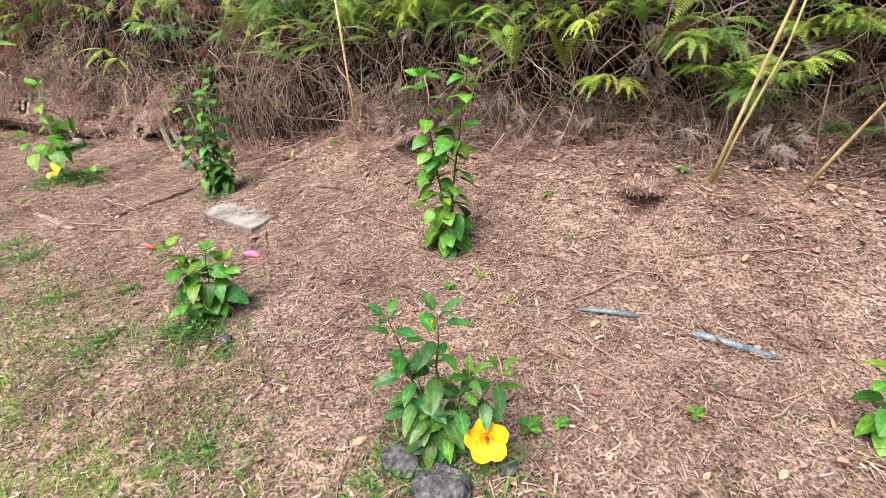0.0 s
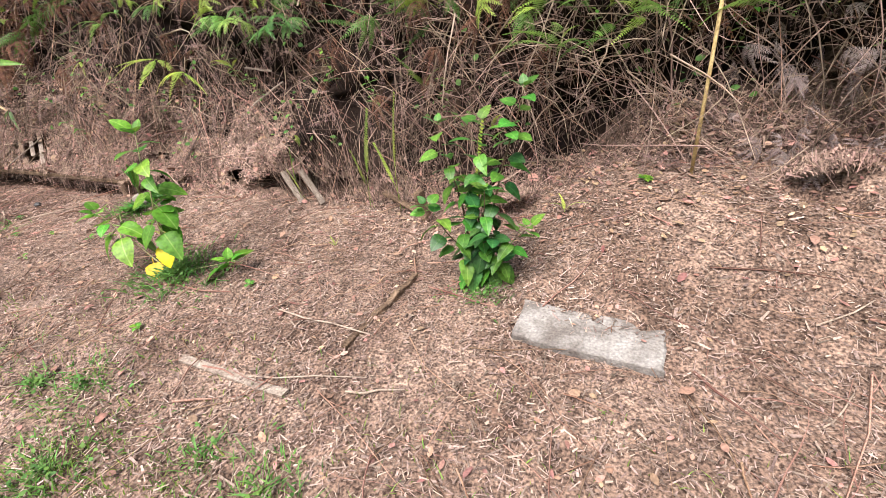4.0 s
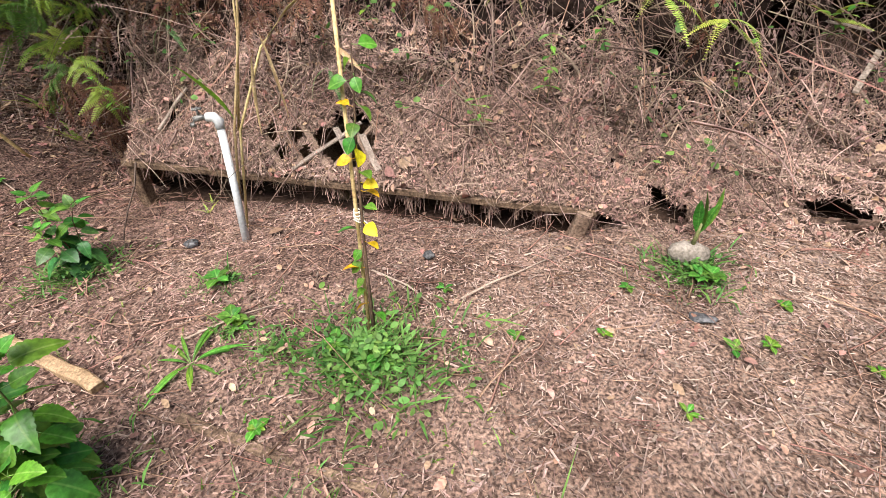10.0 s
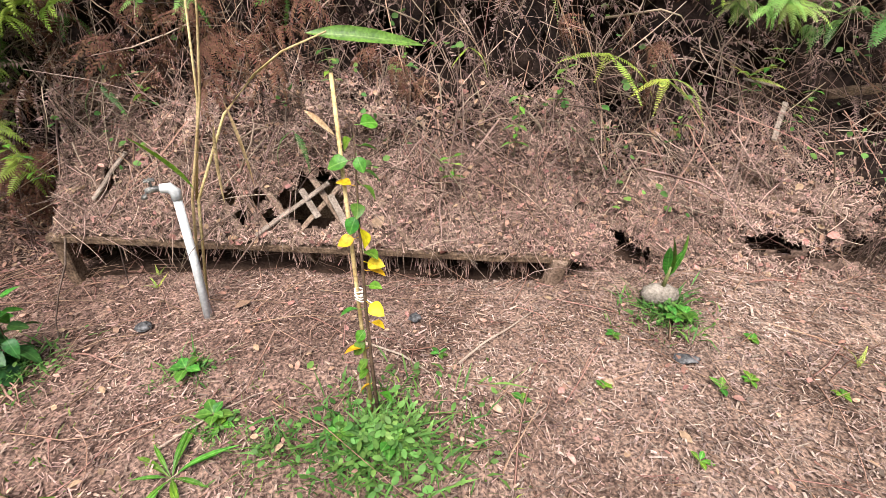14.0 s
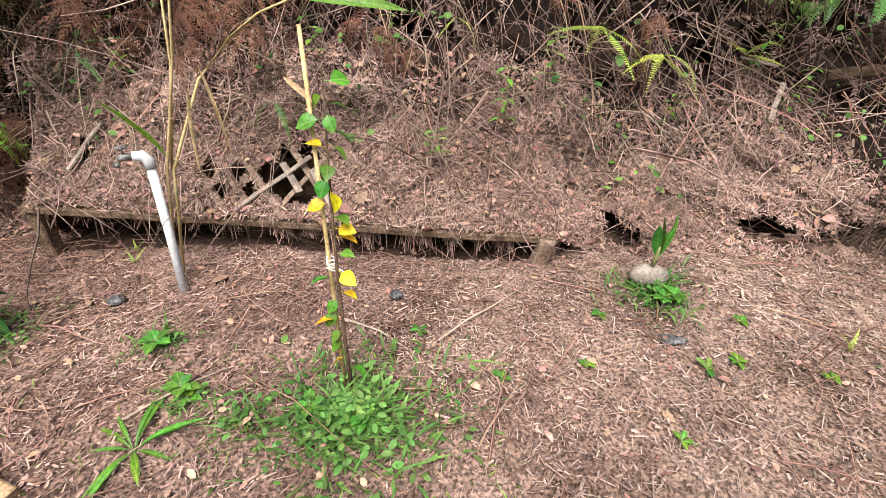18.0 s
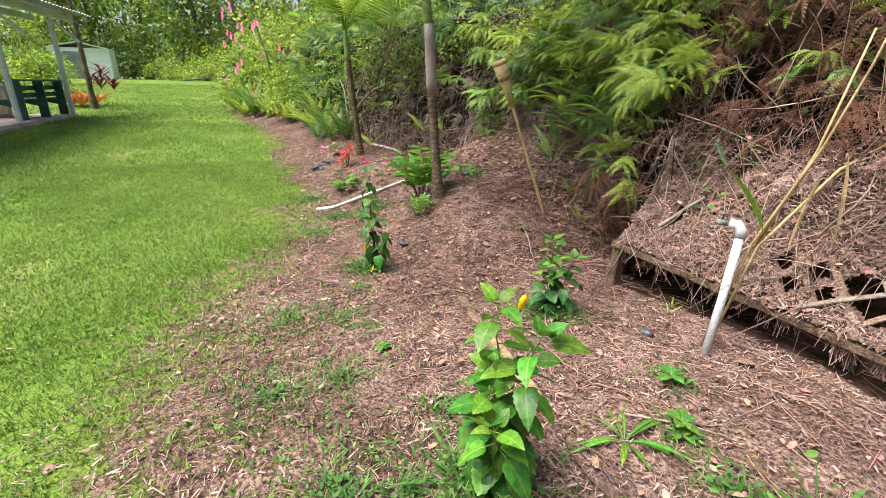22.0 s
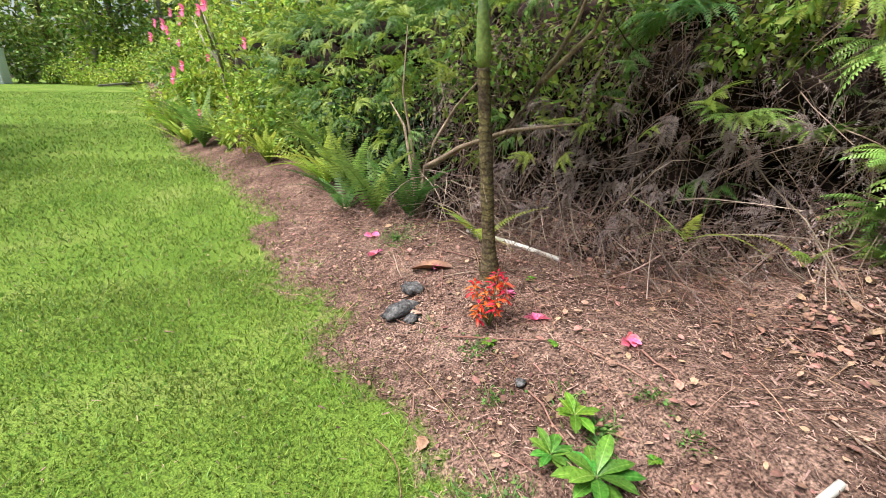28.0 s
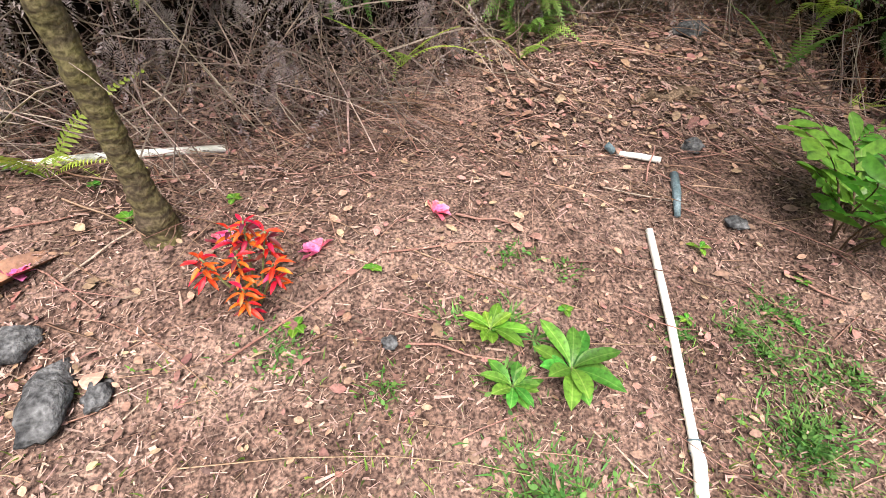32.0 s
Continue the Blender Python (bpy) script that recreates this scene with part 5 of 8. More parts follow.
hibiscus(-5.86, 2.3, [(0.14, 0.1, 0.95, 10, 0.36), (-0.46, 0.0, 0.44, 6, 0.62), (0.46, 0.08, 0.1, 2, 0.85), (0.04, 0.08, 0.5, 2, 0.85)], 1.85, "sapling with pale stems, broad light leaves and two yellowed ones", ("light", "mid"), "light", 2, seed=11, stem_mat=M_STEM_PALE, twigs=0)
hibiscus(-7.3, 1.5, [(-0.1, 0.06, 0.98, 18, 0.25), (-0.34, -0.06, 0.7, 13, 0.3), (0.2, 0.05, 0.58, 11, 0.25), (0.06, 0.14, 0.62, 10, 0.25), (-0.02, -0.14, 0.44, 9, 0.2)], 1.25, "hibiscus with dark stems, green leaves and coral flowers", ("mid", "mid", "dark"), "light", 0, [("coral_bud", (-0.36, -0.14, 0.62), (-0.6, -0.6, 0.1), 1.0), ("coral_bud", (0.1, -0.1, 0.42), (0.5, -0.5, 0.1), 0.6), ("coral_bud", (-0.06, 0.1, 0.95), (0.3, 0.1, 0.9), 0.5)], seed=13, twigs=0)
hibiscus(-9.42, 1.6, [(-0.05, 0.0, 0.64, 14, 0.08), (0.1, 0.05, 0.6, 13, 0.1), (0.0, -0.06, 0.36, 9, 0.08), (0.1, -0.08, 0.3, 8, 0.1), (-0.12, 0.05, 0.34, 8, 0.1)], 1.48, "leafy young hibiscus with bright green leaves and a yellow bud", ("light", "mid", "mid"), "light", 0, [("yellow_bud", (0.03, 0.02, 0.66), (0.3, 0.0, 1), 0.8)], droop=0.35, seed=15, twigs=0, stem_mat=M_STEM_GREEN)
hibiscus(-10.42, 2.7, [(-0.05, 0.0, 0.48, 10, 0.1), (0.1, 0.05, 0.4, 9, 0.1), (0.0, -0.1, 0.34, 8, 0.1), (-0.14, 0.08, 0.3, 8, 0.1)], 1.3, "low dark green hibiscus in the mulch", ("dark",), "mid", droop=0.35, seed=17, twigs=0)
hibiscus(-11.76, 1.96, [(-0.02, 0.0, 0.84, 14, 0.12), (0.16, 0.06, 0.46, 7, 0.3), (-0.08, 0.04, 0.4, 7, 0.2)], 1.25, "thin hibiscus with drooping leaves, two of them yellow", ("dark", "mid"), None, 3, [("coral_bud", (0.2, 0.08, 0.48), (0.6, 0.1, 0.5), 0.8)], droop=0.8, seed=19, twigs=0)
hibiscus(0.98, 1.75, [(-0.1, 0.0, 0.35, 8, 0.1), (0.12, 0.05, 0.4, 8, 0.1)], 1.4, "small hibiscus with bright green leaves", ("light", "mid"), seed=21, twigs=0)


def staked_plant():
    x, y = -8.61, 2.39
    z = float(ground_z(x, y))
    root = thing("staked_sapling", Matrix.Translation((x, y, z - 0.02)), "thin sapling with round green and yellow leaves tied to a stake", "sapling")
    stem = [Vector(p) for p in ((0, 0, 0), (-0.02, 0.06, 0.25), (-0.035, 0.12, 0.5), (-0.045, 0.19, 0.8), (-0.05, 0.25, 1.0), (-0.05, 0.28, 1.15))]
    part("stem", Geo().tube(stem, [0.008, 0.007, 0.006, 0.005, 0.0035, 0.002], 6), M_STEM, root)
    rnd = random.Random(4)
    sets = [leaf_mesh("leaf", m, 0.075, 0.062, 0.0, 0.35, 0.35, 0.35, 0.42, 6) for m in (M_HIB, M_HIB_LIGHT, M_YELLOW_LEAF)]
    low = [(0.2, -0.8, -0.3, 1), (0.24, -0.7, -0.5, 0), (0.27, -0.7, -0.2, 2), (0.3, -0.6, -0.4, 0), (0.34, -0.5, -0.5, 1), (0.4, -0.6, -0.3, 0), (0.36, 0.8, -0.3, 2),
           (0.42, 0.5, -0.5, 2), (0.46, 0.6, -0.2, 1), (0.12, 0.7, -0.3, 1), (0.15, -0.6, -0.2, 2)]
    high = [(0.5, 0.9, -0.2, 2), (0.52, 0.7, -0.4, 2), (0.55, 0.5, -0.4, 1), (0.58, -0.7, -0.3, 2), (0.62, 0.4, -0.6, 2), (0.66, -0.3, -0.5, 0), (0.7, 0.1, -0.6, 0),
            (0.74, -0.8, 0.1, 2), (0.76, 0.8, -0.2, 0), (0.8, 0.9, 0.1, 0), (0.84, -0.7, -0.2, 0), (0.87, 0.3, -0.5, 0), (0.9, 0.7, 0.2, 1), (0.94, -0.5, 0.1, 1),
            (0.98, 0.4, 0.3, 1)]
    for t, dx, dy, tone in low + high:
        i = min(4, int(t * 5))
        p = stem[i].lerp(stem[i + 1], t * 5 - i)
        part("leaf", sets[tone], None, root, m=place(p, (dx, dy, rnd.uniform(-0.6, 0.3)), rnd.uniform(0.65, 1.0), rnd.uniform(-0.8, 0.8)))
    st = thing("stake", Matrix.Translation((x - 0.035, y - 0.01, z - 0.05)), "slim bamboo stake beside the sapling", "stake")
    part("pole", Geo().tube([(0.005, 0.03, 0), (-0.04, 0.19, 0.65), (-0.085, 0.35, 1.31)], [0.0085, 0.008, 0.007], 8), M_BAMBOO, st)
    g = Geo()
    for k in range(4):
        c = Vector((-0.022, 0.155 + 0.003 * k, 0.55 + 0.012 * k))
        g.tube([c + Vector((0.02 * math.cos(a), 0.013 * math.sin(a), 0.006 * math.sin(2 * a + k))) for a in [i * 0.7 for i in range(10)]], 0.003, 4)
    g.tube([(-0.01, 0.15, 0.56), (0.03, 0.13, 0.55), (0.05, 0.12, 0.52)], 0.0025, 4)
    part("tie", g, M_TWINE, st, "knotted white twine")


staked_plant()

# ---- ferns told apart on the bank ----
FERNS_NEAR = [(-1.16, 1.0, 4, 0.75, "frond", "lime", 1.6), (-0.8, 0.98, 4, 0.75, "frond", "lime", 1.8), (-1.5, 0.93, 5, 0.85, "frond", "mid", 0.2), (-0.45, 0.9, 7, 0.55, "fork", "lime", 0.1), (-4.57, 0.75, 3, 0.55, "frond", "mid", 1.2), (-3.96, 0.5, 2, 0.45, "frond", "lime", 1.5),
              (-5.56, 0.42, 2, 0.3, "frond", "lime", 1.8), (0.1, 1.2, 8, 0.6, "fork", "mid", 0.2), (0.5, 0.9, 8, 0.6, "fork", "mid", 0.1), (0.95, 0.6, 8, 0.6, "frond", "deep", 0.4),
              (1.3, 0.9, 8, 0.7, "frond", "deep", 0.3), (0.75, 1.2, 8, 0.6, "fork", "lime", 0.3), (1.6, 0.6, 8, 0.7, "frond", "mid", 0.4), (-2.1, 1.4, 7, 0.6, "fork", "lime", 0.4), (-2.7, 1.4, 7, 0.6, "fork", "mid", 0.3), (-1.8, 1.3, 6, 0.5, "frond", "mid", 0.8), (-0.2, 1.4, 8, 0.7, "frond", "lime", 1.0)]
FERNS_MIDDLE = [(-7.4, 1.1, 4, 0.75, "frond", "lime", -0.2), (-7.05, 0.98, 4, 0.6, "frond", "lime", -0.4), (-6.48, 1.35, 5, 0.6, "fork", "mid", -0.1), (-5.9, 1.3, 6, 0.65, "fork", "deep", 0.0), (-6.51, 0.98, 5, 0.4, "frond", "lime", 0.3), (-10.95, 1.2, 5, 0.6, "fork", "lime", 0.0),
                (-11.27, 1.3, 10, 0.7, "fork", "lime", 0.0), (-10.27, 0.95, 2, 0.4, "frond", "deep", -0.9), (-9.17, 0.78, 2, 0.34, "frond", "deep", -0.9), (-8.24, 1.15, 2, 0.34, "frond", "lime", -0.9), (-11.9, 1.25, 6, 0.6, "frond", "mid", 0.6), (-12.2, 1.35, 9, 0.75, "frond", "lime", 0.8),
                (-11.6, 1.55, 10, 0.7, "fork", "lime", 0.2), (-7.9, 1.45, 5, 0.5, "frond", "mid", 0.0), (-9.9, 1.4, 6, 0.55, "fork", "mid", 0.0), (-10.9, 1.35, 9, 0.65, "fork", "mid", 0.0)]
FERNS_FAR = [(-12.3, 1.6, 10, 0.7, "fork", "lime", 0.1), (-12.9, 1.6, 11, 0.75, "fork", "mid", 0.1), (-13.5, 1.75, 10, 0.8, "fork", "lime", 0.1), (-13.9, 1.1, 10, 0.7, "fork", "mid", 0.1), (-14.2, 1.65, 10, 0.75, "fork", "mid", 0.0), (-12.7, 2.0, 11, 0.8, "fork", "lime", 0.1),
             (-15.3, 1.9, 9, 0.8, "fork", "deep", 0.1), (-14.8, 1.3, 8, 0.65, "fork", "mid", 0.0), (-13.3, 1.25, 8, 0.65, "fork", "mid", 0.0), (-13.1, 0.95, 7, 0.7, "frond", "mid", 0.7), (-12.6, 1.1, 7, 0.7, "frond", "mid", 0.6), (-13.6, 1.45, 9, 0.7, "fork", "deep", 0.0), (-14.5, 1.95, 9, 0.8, "fork", "lime", 0.1)]
for i, (x, z, n, size, kind, tone, lift) in enumerate(FERNS_NEAR + FERNS_MIDDLE + FERNS_FAR):
    y = on_bank(x, z) - (0.26 if x > -3.6 else 0.24 if x > -10.6 else 0.4)
    fern(x, y, z, n, size, kind, tone, fan=3.4, lift=lift, seed=i)
SLIM_FROND = frond_mesh("frond", M_FERN_LIME, 0.85, 0.075, 26, 0.12, 0.05, 0.5, 0.2, 0.003, 0.42, 0.1, 0.42)
for k, (x, y, sc, d) in enumerate([(-4.9, 3.42, 1.0, (0.16, -0.1, 1)), (-4.62, 3.4, 1.12, (0.1, -0.12, 1)), (-3.86, 2.95, 1.0, (0.05, -0.05, 1)), (-5.56, 3.42, 0.62, (0.05, -0.1, 1))]):
    root = thing("fern", Matrix.Translation((x, y, float(ground_z(x, y)) - 0.01)), "slim upright lime-green fern frond before the dark hollow", "fern", "ferns on the bank")
    part("frond", SLIM_FROND, None, root, m=place((0, 0, 0), d, sc, 1.57))
    part("frond", SLIM_FROND, None, root, m=place((0.02, 0.02, 0), (d[0] - 0.3, d[1] + 0.1, 1), sc * 0.62, 1.2))
# ferns that lean out of the near end of the bank
r4 = random.Random(91)
for i in range(24):
    x = -3.2 + 5.6 * (i + r4.random()) / 24
    z = r4.uniform(1.2, 1.6) if x < -1.2 else r4.uniform(0.95, 1.5)
    fern(x, on_bank(x, z) - r4.uniform(0.15, 0.35), z, 6, r4.uniform(0.4, 0.65), ("frond", "fork", "fork")[i % 3], ("lime", "mid", "lime", "deep")[i % 4], "", 3.6, -1.57, r4.uniform(0.3, 1.2), 220 + i)
# ferns at the top of the littered slope
for k, (x, z, n, sz, kind, tone) in enumerate([(-13.9, 0.72, 9, 0.95, "fork", "mid"), (-13.35, 1.0, 7, 0.9, "fork", "lime"), (-12.9, 1.15, 7, 0.9, "frond", "lime"), (-14.5, 1.15, 6, 0.8, "fork", "mid"), (-15.0, 1.0, 4, 0.6, "frond", "mid")]):
    fern(x, on_bank(x, z) - 0.22, z, n, sz * 0.75, kind, tone, "pale green fern hanging over the littered slope", 3.6, -1.57, 0.6, 190 + k, "ferns on the slope")
# lime sword ferns that hang over the slope behind the torch
for k, (x, y, z, n, sz, lift) in enumerate([(-12.25, 4.4, 0.82, 7, 0.95, 0.7), (-12.0, 4.3, 0.76, 6, 0.85, 0.6), (-12.5, 4.55, 0.98, 7, 1.05, 0.5), (-11.85, 4.35, 1.05, 8, 1.05, 0.4), (-12.2, 4.5, 1.22, 8, 1.1, 0.4), (-11.55, 4.2, 0.95, 7, 0.9, 0.4)]):
    fern(x, y, z, n, sz, "frond", "lime" if k % 3 else "mid", "lime-green sword fern hanging over the slope by the torch", 3.4, -1.4, lift, 270 + k, "ferns on the slope")
# ferns that grow in the bed before the bank
for k, (x, y, n, sz, kind, tone) in enumerate([(-11.7, 4.0, 6, 0.7, "frond", "lime"), (-11.45, 3.9, 5, 0.6, "frond", "lime"), (-12.2, 4.15, 4, 1.5, "frond", "mid"), (-13.9, 4.45, 8, 0.75, "fork", "mid")]):
    fern(x, y, float(ground_z(x, y)) - 0.02, n, sz * 0.75, kind, tone, "green fern on the littered slope", 5.0, -1.57, 1.0, 160 + k, "ferns on the slope")
fern(-14.72, 3.8, 0.58, 4, 0.75, "frond", "lime", "bright lime sword fern in front of the dead brush", 3.6, -1.4, 0.35, 41)
fern(-14.12, 3.8, 0.62, 3, 0.55, "frond", "lime", "small sword fern with upright fronds", 3.0, -1.57, 0.7, 42)
fern(-16.32, 3.5, 0.15, 6, 0.95, "frond", "lime", "sword fern behind the palm trunk", 4.5, -1.3, 0.6, 43)
for k, (x, y) in enumerate([(-17.7, 3.15), (-18.2, 3.0), (-18.6, 3.25), (-17.3, 3.35), (-19.3, 3.2), (-20.0, 3.45), (-21.3, 2.95), (-22.0, 3.3), (-23.4, 2.7), (-24.4, 2.4), (-25.3, 2.2), (-26.6, 2.5), (-27.6, 2.1)]):
    fern(x, y, float(ground_z(x, y)) - 0.02, (9 if k < 4 else 22) + k % 4 * 2, (1.75, 1.5, 1.8, 1.35, 1.6, 1.9, 1.3, 2.0, 1.5, 2.2, 1.6, 1.9, 2.1)[k], "frond", ("mid", "deep")[k % 2] if k < 4 else ("lime", "mid")[k % 2], "dense clump of upright green sword ferns", 6.3, 0, (1.5, 1.0, 1.25)[k % 3], 50 + k, "fern clumps by the lawn")
for x, y, n, s in [(-5.1 + 0.2, 2.86, 4, 0.16), (-5.5, 2.48, 3, 0.14), (-0.89, 2.16, 6, 0.18), (-0.64, 1.98, 5, 0.12), (-0.44, 2.63, 4, 0.12), (-6.4, 2.72, 4, 0.2), (-10.02, 3.3, 4, 0.16), (-10.1, 3.45, 4, 0.16), (-3.35, 3.2, 3, 0.3)]:
    fern(x, y, float(ground_z(x, y)), n, s, "frond", "lime", "tiny fern sprout in the mulch", 6.3, 0, 1.2, int(x * 10), "fern sprouts")


# ---- dead fronds and hanging leaves over the whole bank ----
def scatter(name, me, mats, material, label, category):
    me.calc_loop_triangles()
    v = np.array([tuple(w.co) for w in me.vertices])
    f = np.array([tuple(t.vertices) for t in me.loop_triangles])
    vs = np.concatenate([v @ np.array(m.to_3x3()).T + np.array(m.translation) for m in mats])
    fs = (np.arange(len(mats))[:, None, None] * len(v) + f).reshape(-1, 3)
    return stuff(name, vs, fs, material, label, category)


def build_fronds():
    rnd = random.Random(12)
    low = frond_mesh("dead_frond", M_FROND_DEAD, 0.3, 0.06, 18, 0.1, 0.05, 0.2, 0.1, 0.002, 0.4, 0.15, ragged=0.5)
    ms = []
    for _ in range(500):
        x = rnd.choice((rnd.uniform(-4.6, 2.0), rnd.uniform(-18, -11)))
        y = float(bank_foot(x)) - abs(rnd.gauss(0, 0.28)) + 0.2
        a = rnd.uniform(0, 6.3)
        ms.append(place((x, y, float(ground_z(x, y)) + rnd.uniform(0.0, 0.05)), (math.cos(a), math.sin(a), rnd.uniform(-0.1, 0.25)), rnd.uniform(0.4, 1.1), rnd.uniform(-0.6, 0.6)))
    scatter("fallen_fronds", low, ms, M_FROND_DEAD, "brown fallen fern fronds at the foot of the bank", "dead fronds")
    dead = [frond_mesh("dead_frond", M_FROND_DEAD, 0.42, 0.075, 24, d, r, 0.2, 0.3, 0.0018, 0.42, h, ragged=0.8) for d, r, h in ((0.9, 0.1, 0.7), (0.5, 0.0, 1.0), (1.3, 0.3, 0.5))]
    for k, me in enumerate(dead):
        ms = []
        for _ in range(760):
            x, s = rnd.uniform(-17.5, 2.3), rnd.betavariate(2.4, 1.6) * 0.72
            if -10.6 < x < -4.6 and s < 0.2:
                continue
            y, z = bank_point(x, s)
            a = rnd.uniform(-2.9, -0.2)
            ms.append(place((x, float(y) - rnd.uniform(0, 0.16), float(z) + rnd.uniform(0, 0.1)), (math.cos(a), 0.6 * math.sin(a), rnd.uniform(-1.2, 0.4)), rnd.uniform(0.5, 1.1), rnd.uniform(-1, 1)))
        scatter("dead_fronds", me, ms, M_FROND_DEAD, "brown withered fern fronds hanging on the bank", "dead fronds")
    ms = []
    for _ in range(620):
        x, s = rnd.uniform(-17.6, -11.2), rnd.uniform(0.08, 0.6)
        y, z = bank_point(x, s)
        a = rnd.uniform(-2.9, -0.2)
        ms.append(place((x, float(y) - rnd.uniform(0.05, 0.42), float(z) + rnd.uniform(0, 0.2)), (math.cos(a), 0.6 * math.sin(a), rnd.uniform(-1.4, 0.1)), rnd.uniform(0.5, 1.0), rnd.uniform(-1, 1)))
    scatter("dead_fronds", dead[0], ms, M_FROND_GREY, "mauve-grey withered fronds above the dead brush", "dead fronds")
    for tone, m in (("mid", M_FERN), ("lime", M_FERN_LIME), ("deep", M_FERN_DEEP)):
        ms = []
        for _ in range(280):
            x, s = rnd.uniform(-3.6, 2.4), rnd.uniform(0.34, 0.66)
            y, z = bank_point(x, s)
            a = rnd.uniform(-2.8, -0.3)
            ms.append(place((x, float(y) - rnd.uniform(0.15, 0.45), float(z) + 0.03), (math.cos(a), math.sin(a), rnd.uniform(-0.3, 0.9)), rnd.uniform(0.35, 0.8), rnd.uniform(-0.6, 0.6)))
        scatter("bank_ferns", FRONDS[tone][0], ms, m, "small green ferns among the dead fronds", "ferns")
    # rusty dead bracken over the planter's end
    me = fork_mesh("dead_frond", M_DEAD_FORK, 0.55, 0.06, 12, 3, 1.2)
    ms = []
    for _ in range(240):
        x = rnd.gauss(-10.3, 0.8) if rnd.random() < 0.65 else rnd.uniform(-9.5, 2)
        y, z = bank_point(x, rnd.uniform(0.12, 0.3) if x < -10.7 else rnd.uniform(0.3, 0.62))
        a = rnd.uniform(-2.9, -0.2)
        ms.append(place((x, float(y) - rnd.uniform(0.0, 0.3), float(z) + 0.05), (math.cos(a), math.sin(a), rnd.uniform(-1.2, 0.2)), rnd.uniform(0.35, 0.72), rnd.uniform(-1, 1)))
    scatter("dead_bracken", me, ms, M_DEAD_FORK, "rust-brown dead bracken hanging on the bank", "dead fronds")
    # pale withered bracken that lies on the slope at either end
    me = fork_mesh("dead_frond", M_FROND_GREY, 0.5, 0.055, 12, 3, 1.1)
    ms = []
    for k in range(300):
        x, s = (rnd.uniform(-2.6, 2.2), rnd.uniform(0.05, 0.34)) if k % 2 else (rnd.uniform(-16.6, -11.6), rnd.uniform(0.1, 0.5))
        y, z = bank_point(x, s)
        a = rnd.uniform(-2.9, -0.2)
        ms.append(place((x, float(y) - rnd.uniform(0.05, 0.3), float(z) + rnd.uniform(0.02, 0.12)), (math.cos(a), math.sin(a), rnd.uniform(-1.6, 0.0)), rnd.uniform(0.26, 0.5) if k % 2 else rnd.uniform(0.35, 0.7), rnd.uniform(-1.4, 1.4)))
    scatter("dead_bracken", me, ms, M_FROND_GREY, "pale mauve-brown dead bracken lying on the bank", "dead fronds")
    # small leafy seedlings and vines among the thatch
    n = 900
    x, s = rng.uniform(-11, 2, n), rng.uniform(0.12, 0.5, n)
    x += 0.25 * np.sin(s * 90)
    keep = np.sin(x * 4.1 + np.sin(s * 30)) > 0.35
    x, s = x[keep], s[keep]
    y, z = bank_point(x, s)
    p = np.stack([x, y - rng.uniform(0.06, 0.16, len(x)), z + rng.uniform(0, 0.06, len(x))], 1)
    L = rng.uniform(0.02, 0.06, len(x))
    v, f = flakes(p, flat_dirs(len(x), 0.4), np.array([0, -0.6, 0.8]) + rng.normal(0, 0.3, (len(x), 3)), L, L * 0.4, L * 0.2)
    stuff("bank_seedlings", v, f, M_WEED, "small green seedlings and vines on the thatch", "seedlings")
    # green growth higher up on the bank, thick towards the palms
    for k, (tone, m, count) in enumerate((("mid", M_FERN, 900), ("lime", M_FERN_LIME, 620), ("deep", M_FERN_DEEP, 520))):
        ms = []
        for _ in range(count):
            x = rnd.uniform(-24, 3)
            s = rnd.uniform(0.45, 0.8) if x > -10.8 else rnd.uniform(0.26, 0.85)
            if (-10.2 < x < -4.8 and rnd.random() < 0.75) or (-17.5 < x < -13.6 and s < 0.62 and rnd.random() < 0.8):
                continue
            y, z = bank_point(x, s)
            a = rnd.uniform(-2.8, -0.3)
            out = rnd.uniform(0.08, 0.38) if x > -4.4 else rnd.uniform(0, 0.15) if x > -10.6 else rnd.uniform(0.12, 0.5)
            ms.append(place((x, float(y) - out, float(z) + 0.05), (math.cos(a), math.sin(a), rnd.uniform(-0.8, 0.9)), rnd.uniform(0.4, 0.8), rnd.uniform(-1.1, 1.1)))
        if k == 1:
            # lime ferns that lean out over the planter's end
            for _ in range(130):
                x, z = rnd.uniform(-13.6, -10.5), rnd.uniform(1.2, 1.95)
                a = rnd.uniform(-2.6, -0.5)
                ms.append(place((x, on_bank(x, z) - rnd.uniform(0.15, 0.4), z), (math.cos(a), math.sin(a), rnd.uniform(-0.3, 0.9)), rnd.uniform(0.45, 0.8), rnd.uniform(-0.9, 0.9)))
        scatter("hanging_ferns", (FORKS if k != 2 else FRONDS)[tone][k % 3], ms, m, "mass of green ferns on the upper bank", "ferns")


build_fronds()


